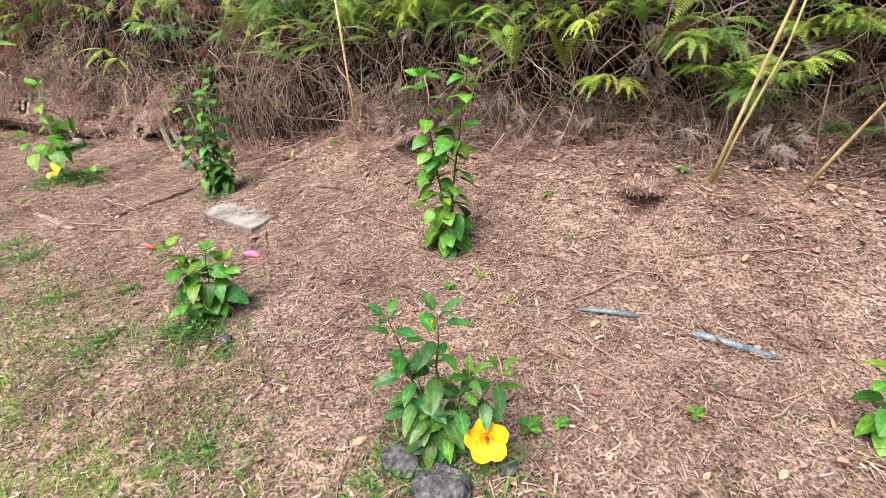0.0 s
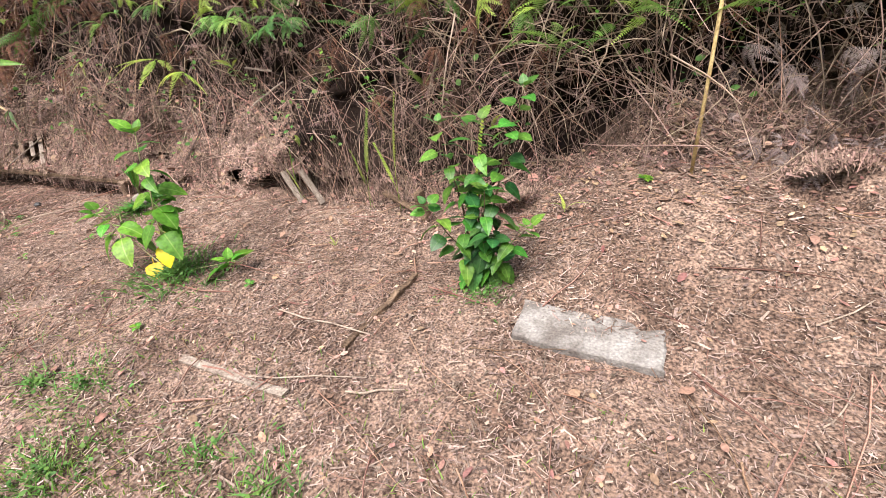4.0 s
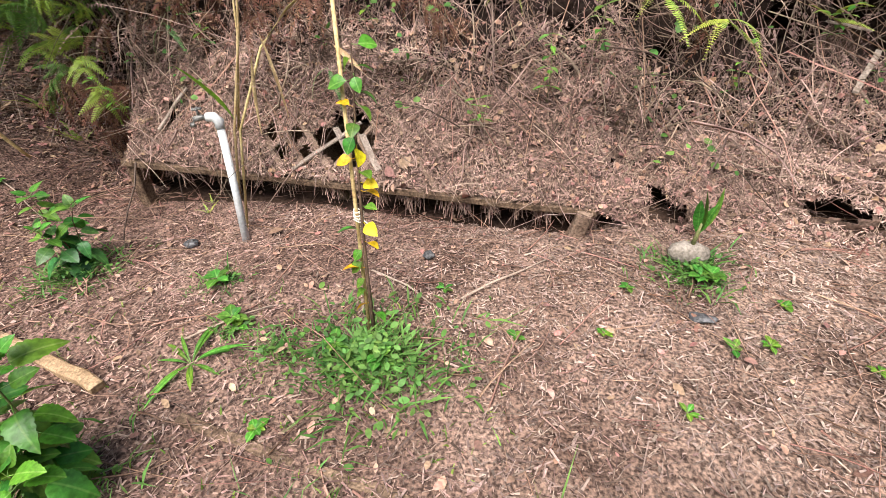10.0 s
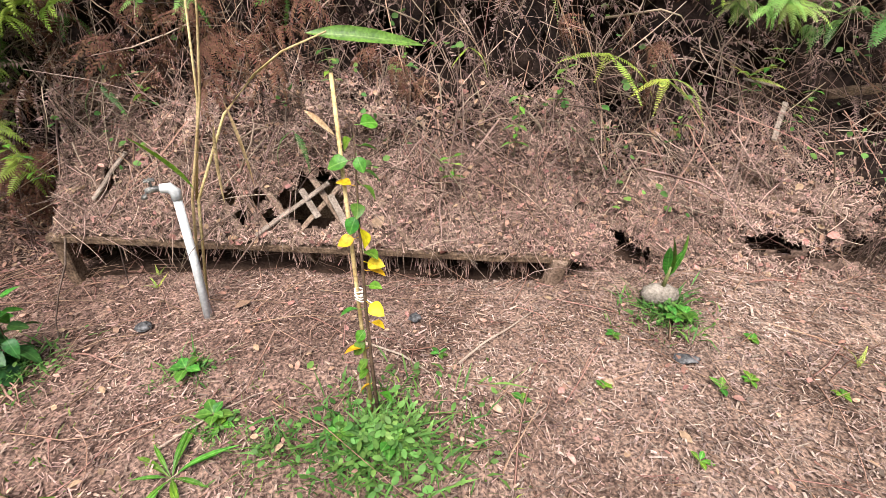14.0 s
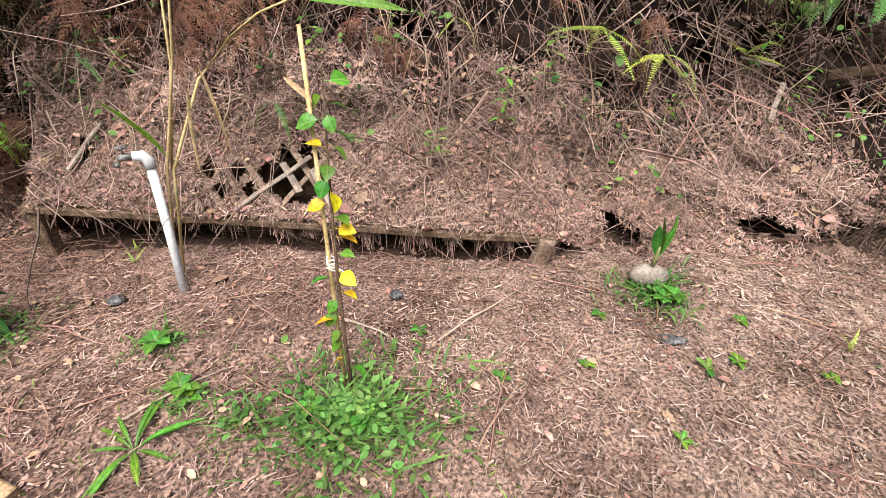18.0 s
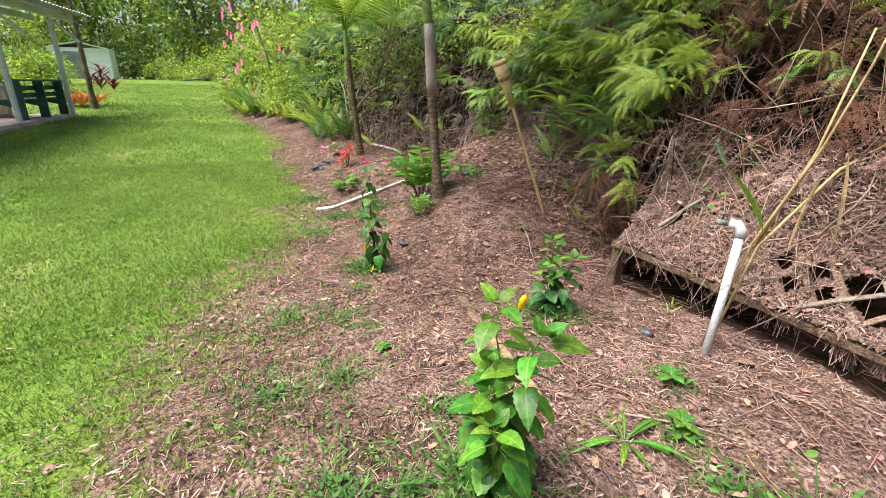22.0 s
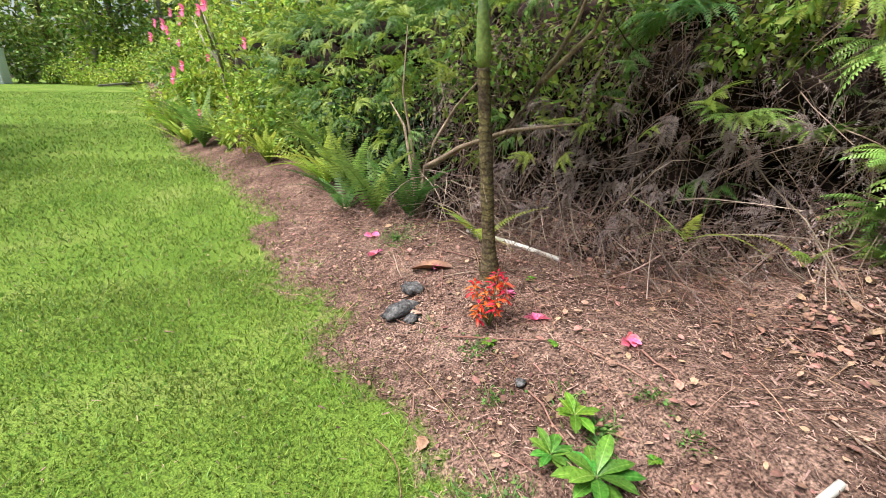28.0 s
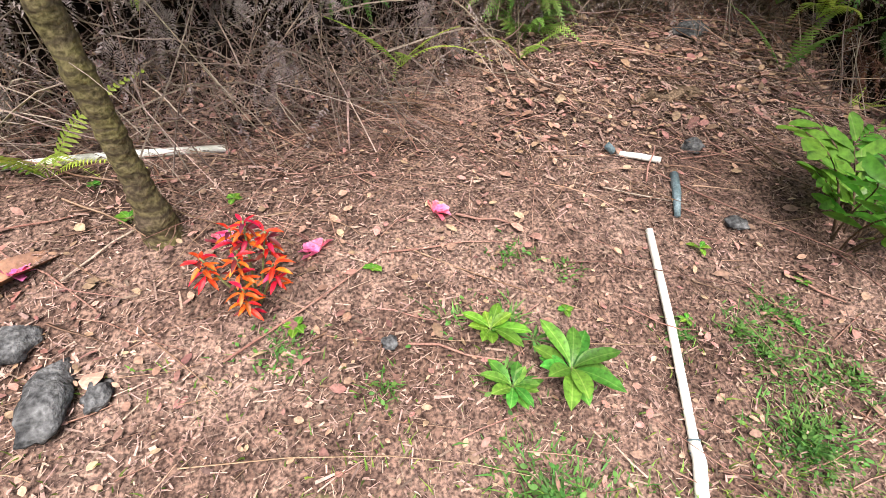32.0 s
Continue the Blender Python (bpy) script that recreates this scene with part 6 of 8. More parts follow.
# ---- planter with a fallen lattice under the thatch ----
def build_planter():
    a, b = Vector((-10.62, 3.425, 0.178)), Vector((-7.62, 3.425, 0.085))
    root = thing("planter", Matrix.Translation((-9.1, 3.5, -0.08)), "long collapsed wooden planter under brown thatch", "planter")
    inv = root.matrix_basis.inverted()

    def bar(name, p, q, w, h, m, label="", wob=0.004, cuts=8):
        p, q = Vector(p), Vector(q)
        d = (q - p).normalized()
        part(name, Geo().box(inv @ Matrix.Translation((p + q) / 2) @ aim_x(d), (q - p).length, w, h, wob, cuts), m, root, label, None, False)

    bar("front_board", a, b, 0.055, 0.04, M_WOOD_ROT, "weathered front board", 0.006, 14)
    bar("corner_post", (-10.6, 3.46, -0.22), (-10.6, 3.46, 0.17), 0.09, 0.07, M_WOOD_ROT, "", 0.006, 3)
    bar("corner_post", (-7.72, 3.405, -0.12), (-7.68, 3.405, 0.1), 0.09, 0.085, M_SLAT, "", 0.008, 3)
    bar("middle_post", (-9.2, 3.6, -0.12), (-9.2, 3.6, 0.14), 0.06, 0.06, M_WOOD_ROT, "", 0.006, 3)
    bar("rear_board", (-10.6, 4.0, 0.2), (-7.6, 4.0, 0.1), 0.05, 0.3, M_WOOD_ROT, "", 0.004, 6)
    # lattice slats, lying on the slope; u runs along the bank, v up the slope
    def on(u, v, lift=0.0):
        y, z = bank_point(np.array(u), np.array(v / 0.9 * 0.35 * 0.72))
        return Vector((u, float(y) - 0.035 - lift, float(z) + 0.03 + lift))

    # brown lattice in two diagonals, lying in the litter and broken out over the largest hole
    for k in range(7):
        u = -9.873 + 0.157 * k
        if k not in (3, 5):
            bar("slat", on(u, 0.0, -0.03), on(u + 0.33, 0.458, -0.03), 0.04, 0.008, M_SLAT, "", 0.002, 3)
        if k not in (3, 5):
            bar("slat", on(u + 0.4, 0.0, -0.024), on(u + 0.07, 0.458, -0.024), 0.04, 0.008, M_SLAT, "", 0.002, 3)
    for u0, v0, u1, v1, lift, m in [(-9.42, 0.03, -9.03, 0.37, 0.0, M_WOOD_OLD), (-9.19, 0.33, -9.08, 0.16, -0.012, M_WOOD_OLD), (-9.02, 0.3, -8.89, 0.08, -0.01, M_WOOD_OLD), (-10.36, 0.2, -10.2, 0.5, 0.0, M_WOOD_OLD)]:
        bar("slat", on(u0, v0, lift), on(u1, v1, lift), 0.04, 0.009, m, "pale split slat", 0.003, 3)


build_planter()


def sprig(x, z, h, n, seed):
    """A thin leafy seedling that stands out of the thatch, with small leaves in pairs."""
    r2 = random.Random(seed)
    y = on_bank(x, z) - 0.08
    root = thing("seedling", Matrix.Translation((x, y, z - 0.05)), "thin leafy green seedling growing out of the thatch", "seedling", "seedlings on the bank")
    top = Vector((r2.uniform(-0.06, 0.06), -0.12, h))
    part("stem", Geo().tube([(0, 0.05, 0), top * 0.5 + Vector((0.01, 0, 0)), top], [0.003, 0.0022, 0.0012], 5), M_STEM_GREEN, root)
    for k in range(n):
        t = 0.3 + 0.7 * k / (n - 1)
        for sgn in (0, math.pi):
            a = k * 1.3 + sgn + r2.uniform(-0.3, 0.3)
            part("leaf", SPRIG_LEAVES[k % 3], None, root, m=place(top * t, (math.cos(a), math.sin(a) - 0.3, r2.uniform(-0.2, 0.4)), r2.uniform(0.7, 1.25)))


SPRIG_LEAVES = [toothed_leaf("leaf", m, 0.055, 0.027, 0.3, 0.03, 0.3, 0.7) for m in (M_HIB, M_HIB_LIGHT, M_FERN)]
for k, (x, z, h, n) in enumerate([(-7.95, 0.62, 0.4, 6), (-7.72, 0.85, 0.34, 5), (-6.5, 0.85, 0.36, 6), (-6.2, 0.7, 0.3, 5), (-8.6, 1.0, 0.25, 4), (-9.0, 0.95, 0.25, 4), (-10.05, 0.8, 0.3, 5), (-10.6, 0.45, 0.28, 5), (-5.4, 0.8, 0.34, 5), (-5.0, 0.6, 0.4, 6), (-4.75, 0.9, 0.4, 6),
                                   (-4.35, 0.5, 0.4, 6), (-6.9, 0.6, 0.25, 4), (-8.3, 0.5, 0.2, 4), (-0.9, 0.75, 0.4, 6), (-0.35, 0.7, 0.4, 6), (-1.5, 0.8, 0.35, 5), (-2.5, 0.95, 0.3, 5), (-3.3, 0.95, 0.35, 5), (0.3, 0.8, 0.4, 6)]):
    sprig(x, z, h, n, 60 + k)


def plank(name, p, q, w, h, m, label, wob=0.004, category="board"):
    p, q = Vector(p), Vector(q)
    ob = part(name, Geo().box(Matrix.Translation((p - q) / 2 * 0) @ aim_x(q - p), (q - p).length, w, h, wob, 7), m, None, label, Matrix.Translation((p + q) / 2), False)
    return tagged(ob, label, category)


def gz(x, y, up=0.0):
    return (x, y, float(ground_z(x, y)) + up)


plank("fallen_board", (-5.72, 3.47, 0.24), (-5.55, 3.4, 0.0), 0.05, 0.012, M_WOOD_OLD, "grey board leaning out of the thatch")
plank("fallen_board", (-5.53, 3.47, 0.26), (-5.34, 3.4, 0.0), 0.05, 0.012, M_WOOD_OLD, "grey board leaning out of the thatch")
plank("fallen_board", (-4.75, 3.42, 0.12), (-4.42, 3.34, 0.0), 0.05, 0.015, M_WOOD_ROT, "dark board lying against the bank")
plank("rotten_post", (-4.33, 3.26, -0.12), (-4.38, 3.27, 0.22), 0.075, 0.06, M_WOOD_ROT, "short rotten post at the foot of the bank", 0.008, "post")
for k, (x0, z0, x1, z1, w, h, m, label) in enumerate([(-5.85, 0.85, -5.55, 0.9, 0.07, 0.05, M_WOOD_ROT, "dark rotten log end among the dead ferns"), (-6.46, 0.95, -6.21, 0.9, 0.035, 0.012, M_WOOD_OLD, "pale broken lath on the bank"), (-6.31, 0.65, -6.11, 0.8, 0.03, 0.01, M_WOOD_OLD, "pale broken lath on the bank")]):
    plank("broken_lath" if k else "log", (x0, on_bank(x0, z0) - (0.1 if k else 0.03), z0), (x1, on_bank(x1, z1) - (0.12 if k else 0.04), z1), w, h, m, label, 0.005, "wood")
plank("plank", gz(-5.12, 1.67, 0.012), gz(-4.42, 1.62, 0.012), 0.045, 0.018, M_WOOD_OLD, "pale splintered plank half sunk in the mulch")
plank("edging_board", gz(-4.3, 1.95, 0.004), gz(-4.16, 2.6, 0.004), 0.035, 0.05, M_WOOD_ROT, "dark rotten edging board in the bed", 0.008)
plank("edging_board", gz(-9.62, 1.98, 0.02), gz(-10.35, 2.17, 0.02), 0.055, 0.05, M_SPLIT, "pale split timber edging half buried in mulch", 0.010)
plank("edging_board", gz(-10.37, 2.175, 0.01), gz(-10.95, 2.33, 0.0), 0.06, 0.05, M_WOOD_ROT, "dark rotten end of the timber edging", 0.012)
plank("edging_board", gz(-8.3, 1.75, 0.0), gz(-9.2, 1.9, 0.0), 0.04, 0.035, M_WOOD_ROT, "dark rotten edging in the mulch", 0.012)


plank("rotten_log", (-13.34, 3.98, 0.33), (-12.86, 4.02, 0.37), 0.12, 0.1, M_WOOD_ROT, "dark rotten log half buried in the littered slope", 0.02, "log")


def build_slab():
    root = thing("concrete_slab", pose(-3.13, 2.27, float(ground_z(-3.13, 2.27)) - 0.018, 2, 0, -7), "flat grey concrete slab half covered with mulch", "slab")
    g = Geo()
    n = 14
    ring = []
    for i in range(n):
        a = 2 * math.pi * i / n
        ring.append(Vector((0.34 * max(-1, min(1, 1.6 * math.cos(a))), 0.13 * max(-1, min(1, 1.6 * math.sin(a))), 0)) + Vector((random.uniform(-0.012, 0.012), random.uniform(-0.012, 0.012), 0)))
    g.v = [v + Vector((0, 0, -0.04)) for v in ring] + [v + Vector((0, 0, 0.026)) for v in ring] + [v * 0.97 + Vector((0, 0, 0.034)) for v in ring]
    for k in (0, n):
        g.f += [(k + i, k + (i + 1) % n, k + n + (i + 1) % n, k + n + i) for i in range(n)]
    g.f.append(tuple(range(2 * n, 3 * n)))
    part("slab", g, M_SLAB, root, smooth=False)


build_slab()


def rock(x, y, sx, sy, sz, label, seed, rz=0.0, dz=0.0, name="rock", m=None, category="rock", group="lava rocks"):
    bm = bmesh.new()
    bmesh.ops.create_icosphere(bm, subdivisions=3, radius=1)
    for v in bm.verts:
        k = 1 + 0.42 * noise.noise(v.co * 1.7 + Vector((seed * 7.1, 0, 0))) + 0.2 * abs(noise.noise(v.co * 4 + Vector((seed, 3, 0)))) + 0.14 * noise.noise(v.co * 11)
        v.co = Vector((v.co.x * sx * k, v.co.y * sy * k, max(-0.4, v.co.z) * sz * k))
    me = bpy.data.meshes.new(name)
    bm.to_mesh(me)
    bm.free()
    me.materials.append(m or M_ROCK)
    me.shade_smooth()
    ob = new(name, me)
    ob.matrix_basis = pose(x, y, float(ground_z(x, y)) + 0.02 + dz, 0, 0, rz)
    tagged(ob, label, category, group)


for i, r in enumerate([(-0.5, 0.84, 0.11, 0.08, 0.07, "grey lava rock under the yellow hibiscus"), (-0.72, 0.88, 0.07, 0.06, 0.05, "small grey lava rock beside the hibiscus"), (-0.33, 1.02, 0.04, 0.035, 0.03, "small grey stone in the mulch"), (-1.97, 1.12, 0.035, 0.03, 0.025, "small dark stone in the mulch"),
                       (-15.98, 2.5, 0.07, 0.14, 0.07, "long dark lava rock on the mulch"), (-16.17, 2.7, 0.09, 0.07, 0.045, "flat dark lava rock on the mulch"), (-15.83, 2.5, 0.04, 0.06, 0.04, "small dark lava rock on the mulch"), (-13.1, 3.58, 0.06, 0.05, 0.05, "dark lava rock on the mulch"),
                       (-12.75, 4.45, 0.13, 0.08, 0.06, "dark lava rock at the foot of the bank"), (-13.15, 3.02, 0.05, 0.05, 0.02, "flat dark stone in the mulch"), (-14.85, 2.6, 0.03, 0.03, 0.02, "small dark stone in the mulch"), (-9.9, 2.95, 0.04, 0.03, 0.02, "small dark stone in the mulch"),
                       (-7.2, 2.75, 0.06, 0.03, 0.012, "flat tan stone in the mulch"), (-11.95, 2.3, 0.05, 0.03, 0.02, "small dark stone in the mulch"), (-8.5, 3.0, 0.03, 0.03, 0.02, "small dark stone in the mulch")]):
    rock(*r[:5], r[5], i, 12 * (i % 3))


# ---- pipes, stakes and the torch ----
def rod(name, pts, r, m, label, category, sides=10):
    o = Vector(pts[0])
    ob = part(name, Geo().tube([Vector(p) - o for p in pts], r, sides), m, None, label, Matrix.Translation(o))
    return tagged(ob, label, category)


rod("hose_piece", [gz(-0.28, 2.08, 0.012), gz(-0.1, 2.1, 0.016), gz(0.02, 2.12, 0.012)], [0.009, 0.014, 0.012], M_BLUE, "short blue-green pipe piece on the mulch", "pipe")
rod("hose_piece", [gz(0.27, 2.07, 0.025), gz(0.3, 2.07, 0.027), gz(0.46, 2.065, 0.022), gz(0.64, 2.055, 0.01)], [0.011, 0.018, 0.018, 0.012], M_BLUE, "dented blue-green pipe lying on the mulch", "pipe")
rod("hose_piece", [gz(-13.44, 3.08, 0.02), gz(-13.38, 3.22, 0.024), gz(-13.32, 3.36, 0.02)], [0.014, 0.022, 0.022], M_BLUE, "short blue pipe on the mulch", "pipe")
rod("pipe_piece", [gz(-13.34, 3.48, 0.02), gz(-13.45, 3.53, 0.022), gz(-13.55, 3.58, 0.02)], [0.018, 0.018, 0.014], M_PVC, "broken white pipe with mulch on it", "pipe")
rod("hose_piece", [gz(-13.56, 3.585, 0.022), gz(-13.6, 3.62, 0.05)], [0.02, 0.022], M_BLUE, "blue pipe fitting on the mulch", "pipe")
rod("pipe_piece", [gz(-15.62, 3.74, 0.02), gz(-16.1, 3.66, 0.02), gz(-16.6, 3.56, 0.02)], [0.02, 0.021, 0.02], M_PVC, "white pipe behind the palm trunk", "pipe")


def build_white_pipe():
    a, b, c = Vector(gz(-13.61, 3.02, 0.014)), Vector(gz(-13.79, 2.12, 0.014)), Vector(gz(-13.86, 1.96, 0.01))
    root = thing("drain_pipe", Matrix.Translation(a), "long white plastic pipe with a bent end", "pipe")
    part("tube", Geo().tube([Vector((0, 0, 0)), (b - a) * 0.5 + Vector((0.006, 0, 0.004)), b - a], 0.0175, 12), M_PVC, root)
    part("elbow", Geo().tube([(b - a) * 0.96, (b - a) * 0.985, (b - a) + Vector((-0.006, -0.03, 0)), c - a], [0.021, 0.023, 0.024, 0.022], 12), M_PVC, root, "white elbow")
    for k in (0.955, 1.0):
        p = (b - a) * k
        part("glue_ring", Geo().tube([p, p + (b - a).normalized() * 0.006], 0.0235, 12), M_BLUE, root, "blue glue line")


build_white_pipe()


def build_standpipe():
    root = thing("standpipe", Matrix.Translation((-9.6, 3.03, float(ground_z(-9.6, 3.03)) - 0.04)), "leaning grey plastic standpipe with a tap on top", "standpipe")
    top = Vector((-0.075, 0.19, 0.66))
    part("riser", Geo().tube([(0, 0, 0), top * 0.5 + Vector((0.004, 0, 0)), top], [0.0215, 0.021, 0.021], 14), M_PVC_GREY, root)
    d = top.normalized()
    part("elbow", Geo().tube([top - d * 0.02, top + d * 0.02, top + d * 0.045 + Vector((-0.02, -0.01, 0)), top + d * 0.045 + Vector((-0.055, -0.02, 0))], [0.025, 0.027, 0.027, 0.024], 12), M_PVC_GREY, root, "pale grey elbow")
    e = top + d * 0.045 + Vector((-0.055, -0.02, 0))
    tap = part("tap", Geo().tube([e, e + Vector((-0.03, -0.01, 0.0)), e + Vector((-0.06, -0.02, -0.006)), e + Vector((-0.075, -0.025, -0.03)), e + Vector((-0.078, -0.026, -0.045))], [0.014, 0.017, 0.014, 0.013, 0.015], 10), M_METAL, root, "tarnished tap")
    g = Geo().tube([e + Vector((-0.035, -0.012, 0.01)), e + Vector((-0.035, -0.012, 0.045))], 0.006, 8)
    for k in range(3):
        a = k * math.pi / 3
        g.tube([e + Vector((-0.035 + 0.026 * math.cos(a), -0.012 + 0.026 * math.sin(a), 0.047)), e + Vector((-0.035 - 0.026 * math.cos(a), -0.012 - 0.026 * math.sin(a), 0.047))], 0.006, 6)
    part("tap_handle", g, M_METAL, tap)


build_standpipe()


def build_torch():
    b, t = Vector((-11.49, 3.53, float(ground_z(-11.49, 3.53)) - 0.05)), Vector((-11.63, 3.0, 1.42))
    root = thing("garden_torch", Matrix.Translation(b), "leaning bamboo garden torch with a woven top", "torch")
    d = (t - b).normalized()
    L = (t - b).length
    pts = [d * (L * k / 9 * 0.86) for k in range(10)]
    part("pole", Geo().tube(pts, [0.0115 * (1.12 if k in (2, 4, 6, 8) else 1) for k in range(10)], 10), M_BAMBOO, root)
    basket = part("basket", Geo().tube([d * (L * 0.78), d * (L * 0.84), d * (L * 0.9), d * (L * 0.945)], [0.014, 0.03, 0.048, 0.057], 14, False), M_CANE, root, "woven bamboo cone")
    for k in range(10):
        a = 2 * math.pi * k / 10
        u = d.cross(Vector((1, 0, 0))).normalized()
        w = d.cross(u)
        s = math.cos(a) * u + math.sin(a) * w
        part("splint", Geo().tube([d * (L * 0.75) + s * 0.012, d * (L * 0.85) + s * 0.031, d * (L * 0.95) + s * 0.054], 0.0035, 4), M_BAMBOO, basket)
    for k in range(7):
        q = 0.80 + 0.02 * k
        r = 0.013 + (q - 0.78) / 0.165 * 0.04
        u = d.cross(Vector((1, 0, 0))).normalized()
        w = d.cross(u)
        part("weave", Geo().tube([d * (L * q) + (r + 0.002 * (i % 2)) * (math.cos(i * 0.4488) * u + math.sin(i * 0.4488) * w) for i in range(15)], 0.003, 4, False), M_BAMBOO, basket)
    part("canister", Geo().tube([d * (L * 0.9), d * (L * 0.985)], [0.05, 0.058], 14), M_CANE, root, "pale tan fuel canister")
    part("rim", Geo().tube([d * (L * 0.985), d * (L * 0.99), d * (L * 1.005), d * (L * 1.01)], [0.05, 0.062, 0.06, 0.03], 14), M_CANE, root, "pale rim")
    part("wick_cap", Geo().tube([d * (L * 1.01), d * (L * 1.025)], [0.022, 0.018], 10), M_METAL, root)


build_torch()

rod("stake", [(-2.65, 3.4, 0.3), (-2.655, 3.405, 0.9), (-2.67, 3.41, 1.75)], [0.011, 0.010, 0.009], M_BAMBOO, "thin upright bamboo stake at the foot of the bank", "stake", 8)
rod("cane", [(0.28, 3.25, 0.28), (0.36, 3.25, 0.8), (0.47, 3.24, 1.45), (0.66, 3.2, 2.1)], [0.011, 0.011, 0.009, 0.006], M_CANE, "dry yellow cane standing out of the bank", "cane", 8)
rod("cane", [(0.78, 3.31, 0.28), (0.9, 3.28, 0.62), (1.06, 3.2, 1.1), (1.25, 3.1, 1.7)], [0.012, 0.012, 0.011, 0.008], M_CANE, "thick dry yellow cane standing out of the bank", "cane", 8)
rod("cane", [(0.3, 3.27, 0.28), (0.38, 3.27, 0.7), (0.5, 3.28, 1.2), (0.55, 3.28, 1.8)], [0.009, 0.009, 0.007, 0.005], M_CANE, "slim dry cane behind the others", "cane", 8)


def build_tall_grass():
    root = thing("tall_grass", Matrix.Translation((-9.66, 3.16, -0.08)), "tall yellowing cane grass with one arching blade", "grass")
    o = Vector((-9.66, 3.16, -0.08))

    def stem(name, pts, r, m, label=""):
        part(name, Geo().tube([Vector(p) - o for p in pts], r, 7), m, root, label)

    stem("stem", [(-9.68, 3.12, -0.08), (-9.64, 3.28, 0.51), (-9.47, 3.3, 1.02), (-9.39, 3.3, 1.35), (-9.3, 3.32, 1.9)], [0.008, 0.0075, 0.006, 0.005, 0.003], M_CANE)
    stem("stem", [(-9.66, 3.15, -0.08), (-9.62, 3.3, 0.5), (-9.4, 3.34, 0.93), (-9.24, 3.38, 1.1), (-9.1, 3.4, 1.2), (-8.9, 3.44, 1.28)], [0.008, 0.0078, 0.007, 0.006, 0.005, 0.004], M_CANE)
    stem("stem", [(-9.63, 3.3, 0.5), (-9.5, 3.33, 1.0), (-9.44, 3.36, 1.5)], [0.007, 0.006, 0.004], M_CANE)
    for p, q, w, m, label in [((-9.57, 3.21, 0.6), (-9.74, 3.18, 0.9), 0.05, M_HIB_LIGHT, "green blade"), ((-9.0, 3.45, 1.27), (-8.46, 3.5, 1.26), 0.075, M_HIB, "broad green arching blade"), ((-9.04, 3.4, 0.94), (-8.9, 3.41, 0.82), 0.03, M_CANE, "dry blade"), ((-9.45, 3.32, 0.9), (-9.52, 3.3, 0.5), 0.02, M_CANE, "dry curled blade"), ((-9.38, 3.32, 1.0), (-9.3, 3.34, 0.55), 0.018, M_CANE, "dry curled blade")]:
        p, q = Vector(p) - o, Vector(q) - o
        me = leaf_mesh("blade", m, (q - p).length, w, 0.0, 0.5, 0.15, 0, 0.35, 8)
        part("blade", me, None, root, label, place(p, q - p, 1.0, 0.9))


build_tall_grass()


def build_coconut():
    x, y = -7.17, 3.17
    root = thing("coconut_seedling", Matrix.Translation((x, y, float(ground_z(x, y)))), "sprouting coconut in a grey husk with upright leaves", "seedling")
    g = Geo().tube([(-0.1, 0, 0.05), (-0.08, 0, 0.055), (-0.03, 0, 0.06), (0.03, 0, 0.06), (0.08, 0, 0.055), (0.1, 0, 0.05)], [0.018, 0.046, 0.062, 0.06, 0.042, 0.013], 12)
    part("husk", g, M_HUSK, root)
    part("shoot", Geo().tube([(0.0, 0, 0.1), (0.005, 0, 0.18), (0.008, 0.0, 0.24)], [0.013, 0.01, 0.007], 8), M_STEM_GREEN, root)
    me = leaf_mesh("leaf", M_HIB, 0.26, 0.06, 0.0, 0.5, 0.1, 0, 0.45, 6)
    for k, (dx, dy, dz) in enumerate([(0.12, -0.1, 1), (-0.22, 0, 1), (0.02, 0.1, 1.2), (0.3, 0.1, 1)]):
        part("leaf", me, None, root, m=place((0.005, 0, 0.17), (dx, dy, dz), 0.75 + 0.08 * k, 1.25 + 0.2 * k))


build_coconut()

# ---- sticks lying in the bed ----
sr = random.Random(31)
for k in range(46):
    x = sr.uniform(-9.8, 1.2) if k < 30 else sr.uniform(-17, -10)
    y = sr.uniform(1.4, 3.2) if k < 30 else sr.uniform(2.5, 3.6)
    a, L = sr.gauss(0.05, 0.5), sr.uniform(0.2, 0.75)
    r = sr.uniform(0.0035, 0.0065)
    pts = [gz(x + math.cos(a) * L * q + 0.01 * sr.uniform(-1, 1), y + math.sin(a) * L * q + 0.015 * sr.uniform(-1, 1), r + 0.012) for q in (0, 0.3, 0.6, 1.0)]
    rod("stick", pts, [r, r * 0.95, r * 0.85, r * 0.6], (M_TWIG, M_STICK, M_TWIG)[k % 3], "dry brown stick lying on the mulch" if k % 3 != 1 else "pale peeled stick lying on the mulch", "stick", 6)

# ---- herbs, croton and sprouts ----
herb("strap_lily", -9.34, 2.15, 12, 0.18, 0.02, M_HIB_LIGHT, "small lily with arching strap leaves", "lily", 0.7, 1, 7, droop=0.7)
herb("rosette_plant", -14.47, 2.58, 11, 0.125, 0.05, M_HIB_LIGHT, "yellow-green seedling with oval leaves", seed=2, stem=0.1, lift=0.7, seg=7, blunt=0.5)
herb("rosette_plant", -14.2, 2.4, 16, 0.165, 0.06, M_HIB, "seedling with glossy green oval leaves", seed=3, stem=0.12, lift=0.6, seg=7, blunt=0.5)
herb("rosette_plant", -14.42, 2.38, 12, 0.125, 0.046, M_HIB, "small seedling with glossy oval leaves", seed=4, stem=0.08, lift=0.7, seg=7, blunt=0.5)
